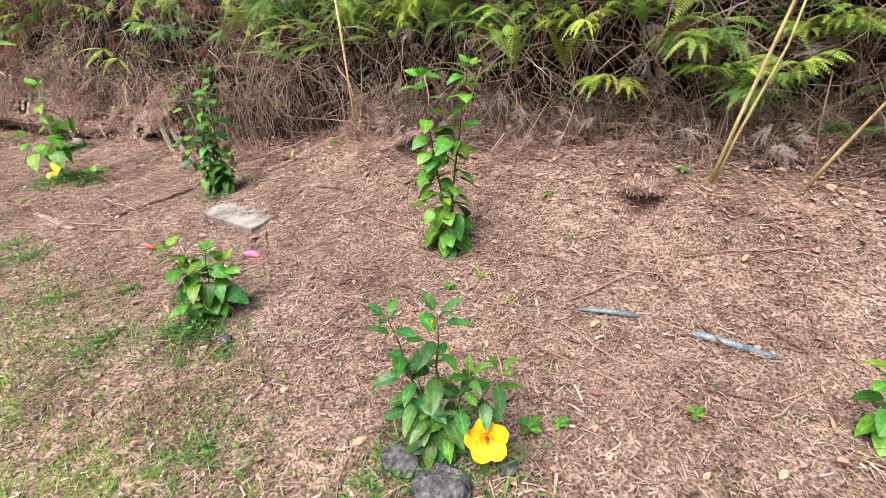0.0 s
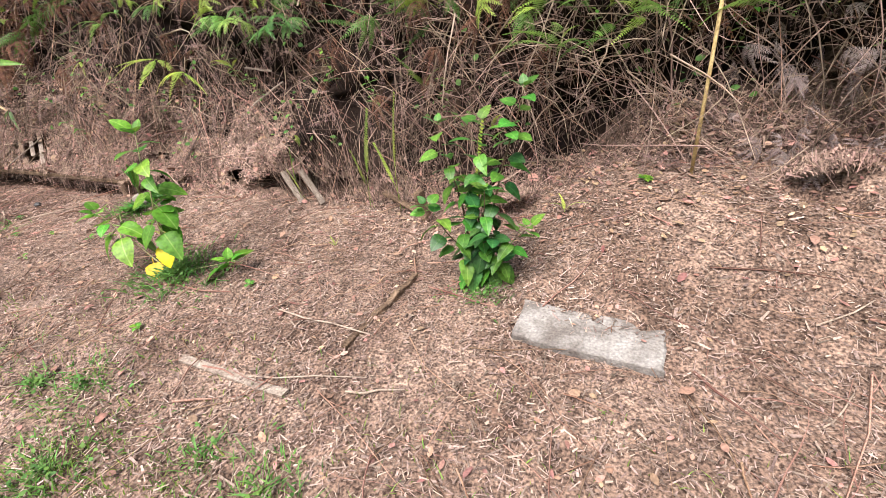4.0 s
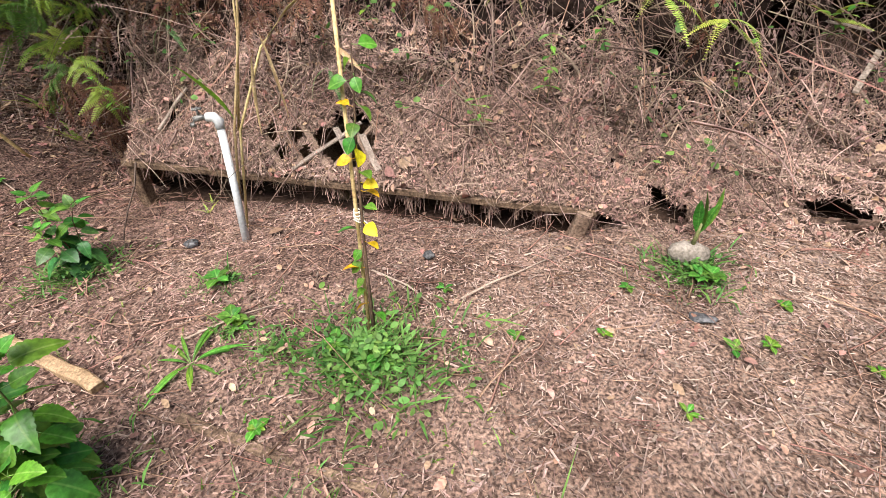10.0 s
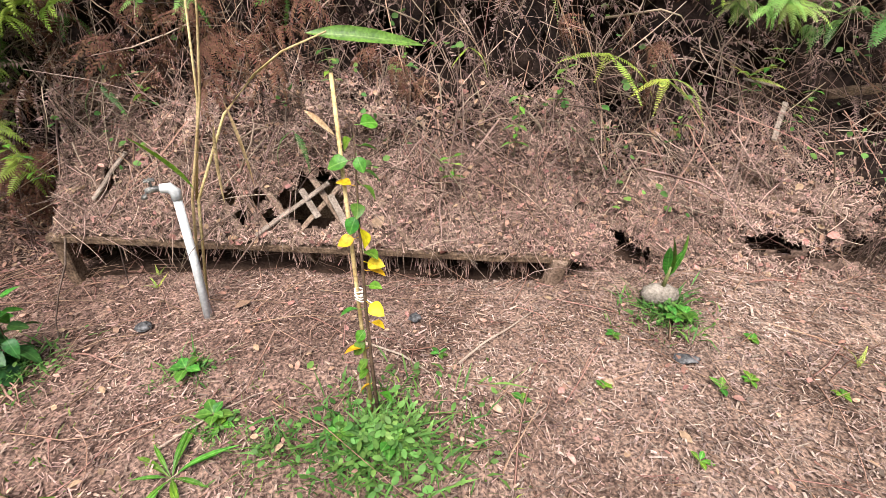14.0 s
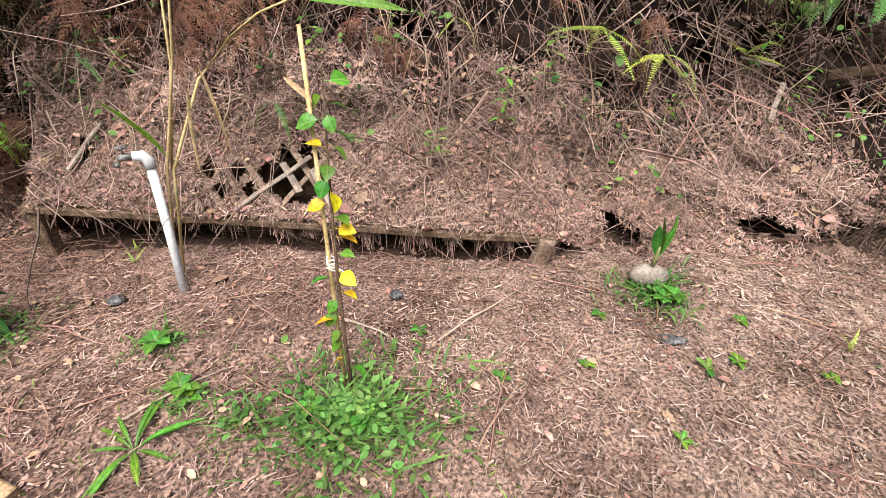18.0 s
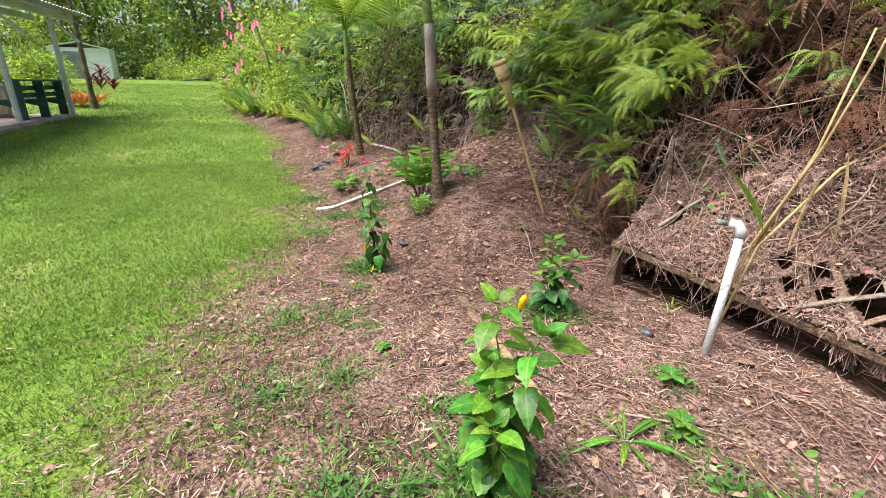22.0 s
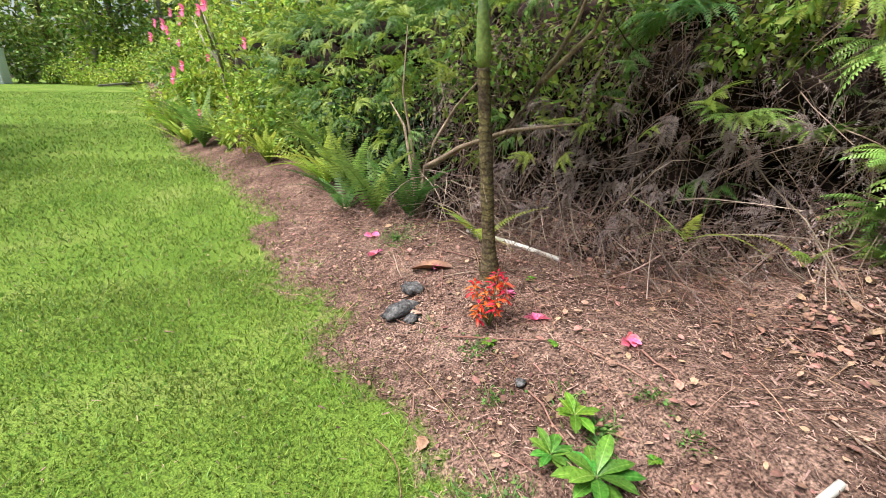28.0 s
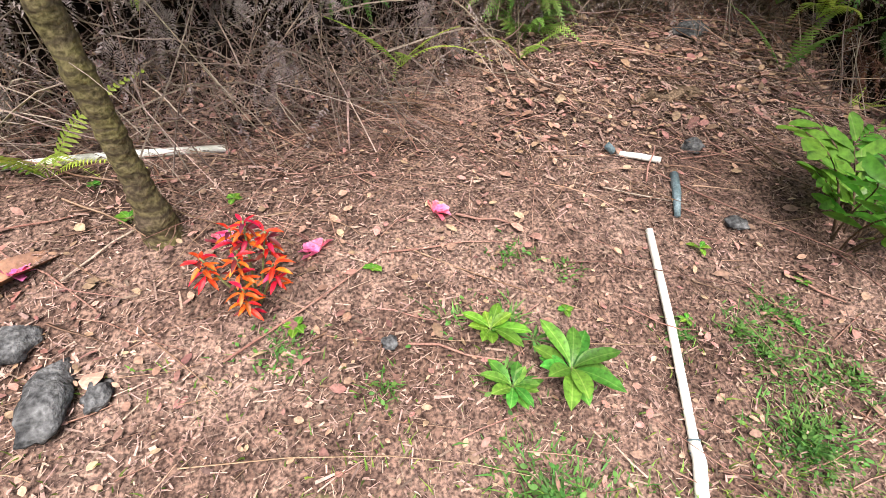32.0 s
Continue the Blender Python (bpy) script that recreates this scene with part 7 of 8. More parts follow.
herb("rosette_plant", -14.3, 2.55, 12, 0.09, 0.012, M_FERN_DEEP, "small weed with narrow grey-green leaves", seed=5, stem=0.07, lift=0.5)
rnd = random.Random(8)
for i, (x, y) in enumerate([(-1.04, 2.0), (-0.7, 2.93), (0.3, 1.55), (0.12, 3.35), (-5.59, 1.79), (-7.64, 2.59), (-7.12, 2.58), (-6.96, 2.63), (-7.39, 2.22), (-8.01, 2.5), (-9.51, 2.64), (-9.24, 2.35), (-8.37, 2.75), (-11.8, 3.2), (-11.42, 3.2), (-10.48, 1.57),
                            (-15.2, 2.67), (-14.12, 2.68), (-13.12, 2.53), (-13.39, 2.92), (-13.6, 2.6), (-13.0, 2.7), (-6.8, 2.9), (-6.6, 2.55), (-7.5, 2.9), (-15.5, 3.3), (-15.9, 3.2), (-16.1, 3.4), (-14.9, 2.9), (-12.5, 2.75), (-12.3, 2.6), (-12.6, 2.5),
                            (-3.9, 3.0), (-5.2, 2.3), (-1.5, 3.1), (-2.9, 3.35), (-0.2, 1.3), (-10.0, 1.9), (-8.9, 1.9)]):
    herb("sprout", x, y, rnd.randint(4, 7), rnd.uniform(0.035, 0.06), rnd.uniform(0.022, 0.035), M_HIB_LIGHT if i % 3 else M_HIB, "tiny green seedling in the mulch", "seedling", 0.5, i, 4, stem=0.03, group="seedlings in the bed")


def build_croton():
    x, y = -15.35, 2.78
    root = thing("croton", Matrix.Translation((x, y, float(ground_z(x, y)))) @ Matrix.Scale(0.88, 4), "small croton with red-orange and dark leaves", "croton")
    bits = [leaf_mesh("leaf", m, 0.07, 0.022, 0.0, 0.5, 0.6, 0.05, 0.5, 5) for m in (M_CROTON, M_CROTON, M_TI)]
    r2 = random.Random(6)
    for dx, dy, h in [(-0.15, -0.02, 0.3), (0.02, 0.05, 0.42), (0.12, -0.04, 0.27), (0.0, -0.1, 0.2), (-0.05, 0.08, 0.36), (0.09, 0.06, 0.36), (-0.02, -0.02, 0.3)]:
        part("stem", Geo().tube([(0.01, 0, -0.01), (dx * 0.6, dy * 0.6, h * 0.5), (dx, dy, h)], [0.006, 0.005, 0.004], 6), M_STEM_GREEN, root)
        for k in range(22):
            a = k * 2.4
            part("leaf", bits[k % 3 if r2.random() < 0.6 else 0], None, root, m=place((dx, dy, h - 0.006 * k), (math.cos(a), math.sin(a), r2.uniform(-0.1, 0.9)), r2.uniform(0.65, 1.05), r2.uniform(-0.4, 0.4)))


build_croton()


def lobed_frond(length, pairs, seed):
    """An upright arching frond with rounded, uneven lobes on a dark midrib; returns leaflets and midrib."""
    r2 = random.Random(seed)
    leaf, rib = Geo(), Geo()

    def mid(t):
        return Vector((length * (0.1 * t + 0.3 * t * t), 0.02 * math.sin(4 * t + seed), length * (0.98 * t - 0.3 * t * t)))

    rib.tube([mid(i / 7) for i in range(8)], [0.0045 - 0.0004 * i for i in range(8)], 5, False)
    spots = [(0.3 + 0.66 * (i + 0.5 * (k > 0)) / pairs, k) for i in range(pairs) for k in (1, -1)] + [(1.0, 0)]
    for t, k in spots:
        p, tan = mid(min(t, 1.0)), (mid(min(t, 1) + 0.01) - mid(min(t, 1) - 0.01)).normalized()
        d = (Vector((0, k, 0)) * 0.85 + tan * (0.55 if k else 1.0) + Vector((r2.uniform(-0.3, 0.3), 0, r2.uniform(-0.35, 0.15)))).normalized()
        nrm = tan.cross(Vector((0, 1, 0))) + Vector((r2.uniform(-0.4, 0.4), r2.uniform(-0.3, 0.3), 0.25))
        w = d.cross(nrm).normalized()
        up = w.cross(d)
        L = 0.115 * (1.15 - 0.6 * abs(t - 0.5)) * r2.uniform(0.8, 1.15)
        W = 0.02 * r2.uniform(0.85, 1.2)
        n0 = len(leaf.v)
        rows = [(0.0, 0.25), (0.15, 0.6), (0.4, 1.0), (0.68, 1.05), (0.88, 0.75), (1.0, 0.15)]
        for q, ww in rows:
            c = p + d * L * q - up * (0.16 * L * q * q)
            e = W * ww * r2.uniform(0.88, 1.12)
            leaf.v += [c - w * e + up * e * 0.2, c, c + w * e + up * e * 0.2]
        for i in range(len(rows) - 1):
            j = n0 + i * 3
            leaf.f += [(j, j + 1, j + 4, j + 3), (j + 1, j + 2, j + 5, j + 4)]
    return leaf.mesh("frond", M_LOBED), rib.mesh("midrib", M_STEM)


def build_lobed_fern(x, y, n, size, label, seed):
    r2 = random.Random(seed)
    root = thing("lobed_fern", Matrix.Translation((x, y, float(ground_z(x, y)) - 0.01)), label, "fern")
    kinds = [lobed_frond(0.56, 6, seed), lobed_frond(0.48, 5, seed + 1), lobed_frond(0.4, 5, seed + 2)]
    for k in range(n):
        leaf, rib = kinds[k % 3]
        m = Matrix.Translation((0.05 * math.cos(k * 2.4), 0.05 * math.sin(k * 2.4), 0)) @ Matrix.Rotation(k * 2.4 + r2.uniform(-0.3, 0.3), 4, "Z") @ Matrix.Rotation(r2.uniform(-0.25, 0.25), 4, "Y") @ Matrix.Scale(size * r2.uniform(0.75, 1.15), 4)
        fr = part("frond", leaf, None, root, m=m)
        part("midrib", rib, None, fr, "dark midrib")


M_LOBED = mat("lobed_frond", (0.10, 0.245, 0.025), (0.19, 0.37, 0.05), 6.0, 0.35, 0.15, 50, 0.3, "object", 0.3, rib=(0.25, 0.38, 0.1))
build_lobed_fern(-12.72, 2.84, 12, 1.3, "glossy bright green fern with broad lobed fronds", 3)
build_lobed_fern(-12.3, 2.62, 7, 0.5, "small yellow-green lobed fern at the palm's foot", 4)
build_lobed_fern(-12.5, 3.3, 4, 0.5, "small lobed fern behind the palm", 5)

for i, (x, y, rot) in enumerate([(-14.62, 3.16, 20), (-15.12, 2.98, 140), (-16.25, 2.95, 60), (-16.9, 2.75, 200), (-15.5, 3.05, 90), (-17.3, 2.9, 10)]):
    root = thing("fallen_flower", pose(x, y, float(ground_z(x, y)) + 0.012, 0, 0, rot), "wilted pink flower lying on the mulch", "flower", "fallen flowers")
    for k in range(5):
        part("petal", leaf_mesh("petal", M_FLOWER_PINK, 0.085, 0.06, 0.06, 0.4, 0.3 - 0.1 * k, 0, 0.6, 5, 0.15), None, root, m=place((0, 0, 0.012), (math.cos(k * 0.7 - 1.4), math.sin(k * 0.7 - 1.4), 0.35 - 0.1 * k), 1.0, 0.4 * k - 0.8))
ob = part("fallen_sheath", leaf_mesh("fallen_sheath", M_HUSK_BROWN, 0.42, 0.13, 0.0, 0.9, 0.05, 0, 0.4, 8), None, None, "", place(gz(-16.38, 2.8, 0.035), (0.69, 0.72, 0.12)))
tagged(ob, "curled brown palm sheath on the mulch", "leaf")

# ---- weeds ----
wr = random.Random(77)
for k in range(34):
    x = wr.uniform(-15, -8.3) if k < 24 else wr.uniform(-7, 0.5)
    y = float(np.interp(x, EDGE_X, EDGE_Y)) + wr.uniform(0.25, 1.0) * (1.0 if k < 24 else 0.9)
    tuft("grass_tuft", x, y, wr.uniform(0.07, 0.16), wr.randint(40, 110), wr.uniform(0.035, 0.06), "small sparse tuft of green grass at the lawn's edge", None, 0.0036)
# ragged lips of matted litter that hang over the burrows
for x, y, w, up in [(-2.02, 3.33, 0.24, 0.03), (-0.1, 3.04, 0.18, 0.02), (-3.78, 3.58, 0.2, 0.05)]:
    n = int(9000 * w)
    a = rng.normal(0, 0.45, n) * w
    py = y + 0.35 * a * a / w + rng.uniform(-0.05, 0.12, n)
    z0 = ground_z(x + a, np.full(n, y + 0.16)) + up - 0.05 * (a / w) ** 2 + rng.uniform(-0.015, 0.025, n)
    d = np.stack([rng.normal(0, 0.6, n), -rng.uniform(0.2, 1, n), rng.normal(-0.35, 0.3, n)], 1)
    v, f = slivers(np.stack([x + a, py, z0], 1), d, np.array([0, 0, 1.0]) + rng.normal(0, 0.5, (n, 3)), rng.gamma(1.8, 0.016, n) + 0.015, rng.gamma(1.6, 0.0011, n) + 0.0009)
    stuff("matted_litter", v, f, M_STRAW, "ragged lip of brown litter over a burrow", "mulch")
TUFTS_NEAR = [(-8.58, 2.27, 0.37, 1050, 0.13), (-5.8, 2.28, 0.36, 800, 0.1), (-2.2, 1.12, 0.3, 420, 0.09), (-7.35, 1.45, 0.36, 600, 0.12), (-0.55, 0.85, 0.4, 420, 0.08), (-9.0, 2.25, 0.2, 160, 0.06),
              (-3.7, 2.5, 0.2, 160, 0.06), (-7.17, 3.08, 0.24, 420, 0.1), (-4.2, 1.2, 0.3, 200, 0.06), (-5.5, 1.4, 0.3, 220, 0.06), (-6.3, 1.25, 0.3, 260, 0.07), (-8.6, 1.5, 0.3, 240, 0.07),
              (-2.6, 0.8, 0.35, 260, 0.06), (-1.5, 0.6, 0.35, 260, 0.06)]
TUFTS_EDGE = [(-7.6, 1.12, 0.42, 700, 0.06), (-7.0, 1.1, 0.36, 560, 0.05), (-8.1, 1.25, 0.3, 360, 0.05), (-6.2, 0.95, 0.36, 500, 0.045), (-5.2, 1.0, 0.4, 460, 0.045), (-3.4, 0.95, 0.4, 360, 0.04), (-4.3, 0.85, 0.4, 460, 0.045), (-10.3, 1.0, 0.45, 620, 0.04), (-9.6, 1.1, 0.45, 560, 0.04), (-11.2, 1.2, 0.45, 560, 0.04)]
TUFTS_FAR = [(-9.45, 1.5, 0.3, 420, 0.1), (-10.4, 2.66, 0.26, 420, 0.1), (-11.8, 1.9, 0.28, 320, 0.08), (-9.5, 2.65, 0.16, 160, 0.06), (-9.25, 2.35, 0.13, 120, 0.05), (-13.35, 2.1, 0.3, 700, 0.05),
             (-14.35, 2.02, 0.3, 600, 0.05), (-13.3, 2.45, 0.1, 120, 0.06), (-13.0, 2.3, 0.14, 130, 0.06), (-15.25, 2.6, 0.16, 160, 0.03), (-17.0, 3.0, 0.4, 300, 0.07), (-12.9, 1.75, 0.3, 600, 0.05),
             (-10.3, 1.3, 0.3, 220, 0.06), (-11.0, 1.5, 0.3, 200, 0.06)]
for i, (x, y, r, n, h) in enumerate(TUFTS_NEAR + TUFTS_EDGE + TUFTS_FAR):
    tuft("grass_tuft", x, y, r * 0.85, n, h, "tuft of fresh green weeds and grass in the mulch", None, 0.0048 if h > 0.11 else 0.0042 if h > 0.07 else 0.003)
for x, y, n in [(-8.55, 2.25, 9), (-8.75, 2.3, 7), (-7.15, 3.0, 8), (-9.5, 2.62, 6), (-9.27, 2.38, 6), (-0.3, 1.2, 5), (-7.1, 3.02, 8)]:
    herb("broadleaf_weed", x, y, n, 0.07, 0.045, M_HIB, "broad-leaved green weed among the grass", "weed", 0.5, int(x * 7), 4, stem=0.06, group="weeds")

# ---- palms and shrubs before the bank ----
palm(-12.32, 2.84, (-0.03, -0.12), 1.6, 0.046, "young palm with a ringed grey-brown trunk and green crown", 11, 1.9, 0.3, M_RINGS, 1, True)
palm(-15.75, 3.13, (-0.04, -0.13), 1.5, 0.05, "slim palm with a mossy ringed trunk", 11, 1.4, 0.45, M_RINGS_MOSS, 4)


def build_bare_shrub():
    o = Vector((-17.2, 3.45, float(ground_z(-17.2, 3.45)) - 0.03))
    root = thing("bare_shrub", Matrix.Translation(o), "old shrub with bare pale branches", "shrub")
    for pts, r in [([(-17.24, 3.45, 0.05), (-17.25, 3.45, 0.4), (-17.25, 3.5, 0.68), (-17.1, 3.5, 0.95), (-16.77, 3.5, 1.28), (-16.46, 3.55, 1.55)], 0.02), ([(-17.3, 3.42, 0.05), (-17.3, 3.4, 0.5), (-17.51, 3.4, 1.08), (-17.8, 3.4, 1.3)], 0.018),
                   ([(-17.25, 3.5, 0.68), (-16.98, 3.5, 0.8), (-16.67, 3.5, 0.95), (-16.06, 3.5, 1.14), (-15.75, 3.52, 1.19), (-15.42, 3.55, 1.24)], 0.02), ([(-16.1, 3.52, 1.12), (-15.85, 3.55, 1.45), (-15.6, 3.6, 1.85), (-15.35, 3.6, 2.4)], 0.016), ([(-15.8, 3.55, 1.5), (-15.45, 3.6, 1.8), (-15.2, 3.6, 2.3)], 0.012),
                   ([(-17.22, 3.48, 0.5), (-17.5, 3.5, 0.8), (-17.7, 3.5, 1.4), (-17.6, 3.5, 2.0)], 0.014)]:
        part("branch", Geo().tube([Vector(p) - o for p in pts], [1.55 * r * (1.1 - 0.92 * k / (len(pts) - 1)) for k in range(len(pts))], 8), M_BRANCH, root)


build_bare_shrub()
# fallen sticks of dead brush before the bank
n = 300
x = rng.uniform(-17.4, -13.4, n)
p = np.stack([x, bank_foot(x) + rng.uniform(-0.15, 0.3, n), rng.uniform(0.12, 0.7, n) + 0.1 * smooth(-15, -13.5, x)], 1)
d = np.stack([rng.normal(0.6, 0.6, n), rng.normal(-0.1, 0.35, n), rng.normal(0.1, 0.4, n)], 1)
d /= np.linalg.norm(d, axis=1, keepdims=True)
L = rng.uniform(0.4, 1.2, n)
v, f = whips(p, d, L, L * 0.3, rng.uniform(0.002, 0.0062, n), 6, 0.1)
bundle("brush_heap", "stick", v, f, n, M_BRUSH, "heap of dry grey sticks and stems below the bank", "brush")

# long sticks that lie and lean on the littered slope
n = 300
x = rng.uniform(-16.2, -11.0, n)
y = bank_foot(x) - np.abs(rng.normal(0, 0.45, n)) + 0.15
p = np.stack([x, y, ground_z(x, y) + rng.uniform(0.015, 0.05, n)], 1)
d = np.stack([rng.normal(0.5, 0.7, n), rng.normal(-0.35, 0.5, n), rng.normal(-0.02, 0.05, n)], 1)
d /= np.linalg.norm(d, axis=1, keepdims=True)
v, f = whips(p, d, rng.uniform(0.25, 0.8, n), np.zeros(n), rng.uniform(0.0018, 0.0042, n), 5, 0.05)
bundle("fallen_sticks", "stick", v, f, n, M_RUNNER, "long reddish dead stems strewn over the littered slope", "dead stems")
n = 34
x = rng.uniform(-16.0, -11.4, n)
y = bank_foot(x) - rng.uniform(0.1, 0.6, n)
p = np.stack([x, y, ground_z(x, y) - 0.01], 1)
d = np.stack([rng.normal(-0.3, 0.35, n), rng.uniform(0.25, 0.6, n), rng.uniform(0.5, 1.0, n)], 1)
d /= np.linalg.norm(d, axis=1, keepdims=True)
v, f = whips(p, d, rng.uniform(0.5, 1.0, n), np.zeros(n), rng.uniform(0.003, 0.0055, n), 5, 0.02)
bundle("stick_heap", "stick", v, f, n, M_BRUSH, "pale dead stems that lean from the slope against the bank", "dead stems")


def build_flower_tree():
    o = Vector((-24.9, 3.2, float(ground_z(-24.9, 3.2)) - 0.05))
    root = thing("flowering_tree", Matrix.Translation(o), "thin pale tree with light leaves and pink flowers", "tree")
    tips = []
    for pts, r in [([(0, 0, 0), (-0.5, 0, 0.9), (-1.0, -0.1, 1.8), (-1.3, -0.2, 2.8)], 0.06), ([(-0.5, 0, 0.9), (0.1, -0.2, 1.6), (0.9, -0.4, 2.0)], 0.035), ([(-1.0, -0.1, 1.8), (-0.5, -0.3, 2.3), (0.1, -0.5, 2.8)], 0.03), ([(0.2, 0.1, 0.0), (0.9, 0, 0.9), (1.8, -0.2, 1.5)], 0.035), ([(-0.8, 0, 1.4), (-1.6, -0.2, 2.0), (-2.2, -0.3, 2.6)], 0.03)]:
        part("branch", Geo().tube([Vector(p) for p in pts], [r, r * 0.8, r * 0.5, r * 0.3][:len(pts)], 7), M_BARK_PALE, root)
        tips += [Vector(pts[-1]), Vector(pts[-2])]
    v, f = leaf_cloud(tips, 90, 0.75, 0.13, 5, 0.8)
    stuff("crown", v, f, M_FOLIAGE_LIGHT, "loose light green leaves", "", "", False, root)
    r2 = random.Random(2)
    me = [leaf_mesh("petal", M_FLOWER_PINK, 0.1, 0.075, 0.0, 0.3, 0.2, 0, 0.6, 4)]
    for k in range(26):
        c = r2.choice(tips) + Vector((r2.uniform(-1.3, 1.3), r2.uniform(-1.1, 0.2), r2.uniform(-0.9, 0.6)))
        bloom = part("bloom", Geo().tube([(0, 0, 0), (0, -0.02, 0.0)], [0.01, 0.004], 5), M_FLOWER_PINK, root, "pink blossom", Matrix.Translation(c))
        for j in range(5):
            a = j * 1.257
            part("petal", me[0], None, bloom, m=place((0, -0.01, 0), (math.cos(a), -0.4, math.sin(a)), 1.2))


build_flower_tree()

# ---- thick growth on and behind the bank ----
r3 = random.Random(21)
x = 2.5
while x > -56:
    k = r3.random()
    y, z = (float(q) for q in bank_point(x, 0.72 + 0.1 * k))
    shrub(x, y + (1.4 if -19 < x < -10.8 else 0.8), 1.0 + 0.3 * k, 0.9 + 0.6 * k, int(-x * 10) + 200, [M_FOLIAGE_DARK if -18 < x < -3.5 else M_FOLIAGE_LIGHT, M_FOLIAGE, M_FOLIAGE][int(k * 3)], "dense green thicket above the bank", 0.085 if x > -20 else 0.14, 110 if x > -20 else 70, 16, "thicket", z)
    x -= 1.25 if x > -24 else 2.2
BUSHES_BANK = [(-20.6, 3.9, 0.7, 1.2, 1), (-22.0, 3.6, 0.9, 1.5, 0), (-23.4, 3.4, 0.8, 1.2, 0), (-26.5, 3.0, 0.9, 1.3, 0), (-28.3, 2.9, 1.1, 1.6, 0), (-30.5, 3.0, 1.2, 1.9, 1),
               (-33, 3.5, 1.4, 2.2, 0), (-36, 4.0, 1.5, 2.4, 0), (-39, 4.2, 1.6, 2.0, 1), (-43, 4.4, 1.8, 2.2, 0), (-47, 3.4, 1.8, 2.0, 0), (-50, 1.6, 1.8, 1.6, 0)]
BUSHES_FAR = [(-52, -0.6, 1.6, 1.5, 0), (-54, -9.5, 2.0, 2.2, 1), (-48, -10, 2.0, 2.2, 0), (-43, -9.5, 2.0, 2.4, 0), (-38, -9, 1.8, 2.4, 0), (-34, -8.5, 1.6, 2.2, 0),
              (-33, -6, 1.0, 1.6, 0), (-36, -5.4, 1.0, 1.8, 0), (-41, -6.5, 1.6, 2.0, 1), (-30, -9.5, 1.8, 2.4, 0), (-27, -10.5, 1.8, 2.4, 0), (-23, -11, 1.8, 2.2, 0),
              (-19, -11, 1.8, 2.0, 1)]
for i, (x, y, w, h, m) in enumerate(BUSHES_BANK + BUSHES_FAR):
    shrub(x, y, w, h, 300 + i, (M_FOLIAGE_LIGHT, M_FOLIAGE)[m], "bright green leafy bush beside the lawn", 0.09 if x > -25 else 0.16, 210 if x > -25 else 110, 16)
for i, (x, y, w, h) in enumerate([(-57, -14, 3, 4), (-58, -9, 3, 4.5), (-59, -4, 3, 4), (-58, 1, 3, 4.5), (-56, 5, 3, 4.5), (-52, 8, 3, 4.5), (-46, 8, 2.6, 4), (-40, 7.6, 2.4, 3.8), (-34, 7, 2.2, 3.6), (-28, 6.6, 2.0, 3.4)]):
    shrub(x, y, w, h, 350 + i, (M_FOLIAGE, M_FOLIAGE_LIGHT)[i % 2], "tall green thicket beyond the lawn", 0.3, 150, 18)
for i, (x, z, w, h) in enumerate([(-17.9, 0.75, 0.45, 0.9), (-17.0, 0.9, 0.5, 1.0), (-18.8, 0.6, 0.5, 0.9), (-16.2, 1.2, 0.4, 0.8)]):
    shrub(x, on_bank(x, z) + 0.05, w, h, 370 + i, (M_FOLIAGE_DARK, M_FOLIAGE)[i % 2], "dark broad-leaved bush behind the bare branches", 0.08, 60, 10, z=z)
# broad-leaved growth among the ferns by the palms
for i, (x, z, w, h) in enumerate([(-13.2, 1.7, 0.35, 0.5), (-14.0, 1.9, 0.45, 0.6), (-14.9, 1.6, 0.4, 0.6), (-15.9, 1.7, 0.45, 0.7), (-16.8, 1.4, 0.5, 0.8), (-17.8, 1.2, 0.5, 0.8), (-18.9, 1.0, 0.5, 0.8), (-12.1, 1.9, 0.4, 0.5), (-11.2, 1.9, 0.4, 0.5)]):
    shrub(x, on_bank(x, z) - 0.15, w, h, 380 + i, (M_FOLIAGE_LIGHT, M_FOLIAGE)[i % 2] if x > -14.5 else M_FOLIAGE, "green broad-leaved bush among the ferns", 0.065, 90, 9, z=z)
for i in range(24):
    x, y = r3.uniform(-74, -54), -26 + i * 1.75
    tree(x, y, r3.uniform(9, 15), r3.uniform(2.6, 3.8), 400 + i, (M_FOLIAGE, M_FOLIAGE, M_FOLIAGE_LIGHT)[i % 3], "tall leafy tree beyond the lawn", leaf=0.4, clumps=46, per=50, group="trees beyond the lawn", bark=M_BARK_PALE if i % 3 == 0 else M_BARK, low=0.2)
for i in range(16):
    x, y = -50 + i * 3.6, r3.uniform(12, 17)
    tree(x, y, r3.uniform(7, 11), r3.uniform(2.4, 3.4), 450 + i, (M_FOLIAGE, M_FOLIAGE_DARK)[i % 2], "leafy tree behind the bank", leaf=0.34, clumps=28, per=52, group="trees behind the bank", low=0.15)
for i in range(13):
    x, y = -52 + i * 4.6, r3.uniform(-24, -16)
    tree(x, y, r3.uniform(7, 12), r3.uniform(2.6, 3.6), 480 + i, (M_FOLIAGE, M_FOLIAGE_LIGHT)[i % 2], "leafy tree on the far side of the garden", leaf=0.4, clumps=26, per=60, group="trees across the garden", low=0.2)
for i in range(8):
    tree(9 + r3.uniform(0, 4), -16 + i * 3.6, r3.uniform(6, 9), 2.8, 500 + i, M_FOLIAGE, "leafy tree at the end of the garden", leaf=0.4, clumps=24, per=60, group="trees across the garden", low=0.2)


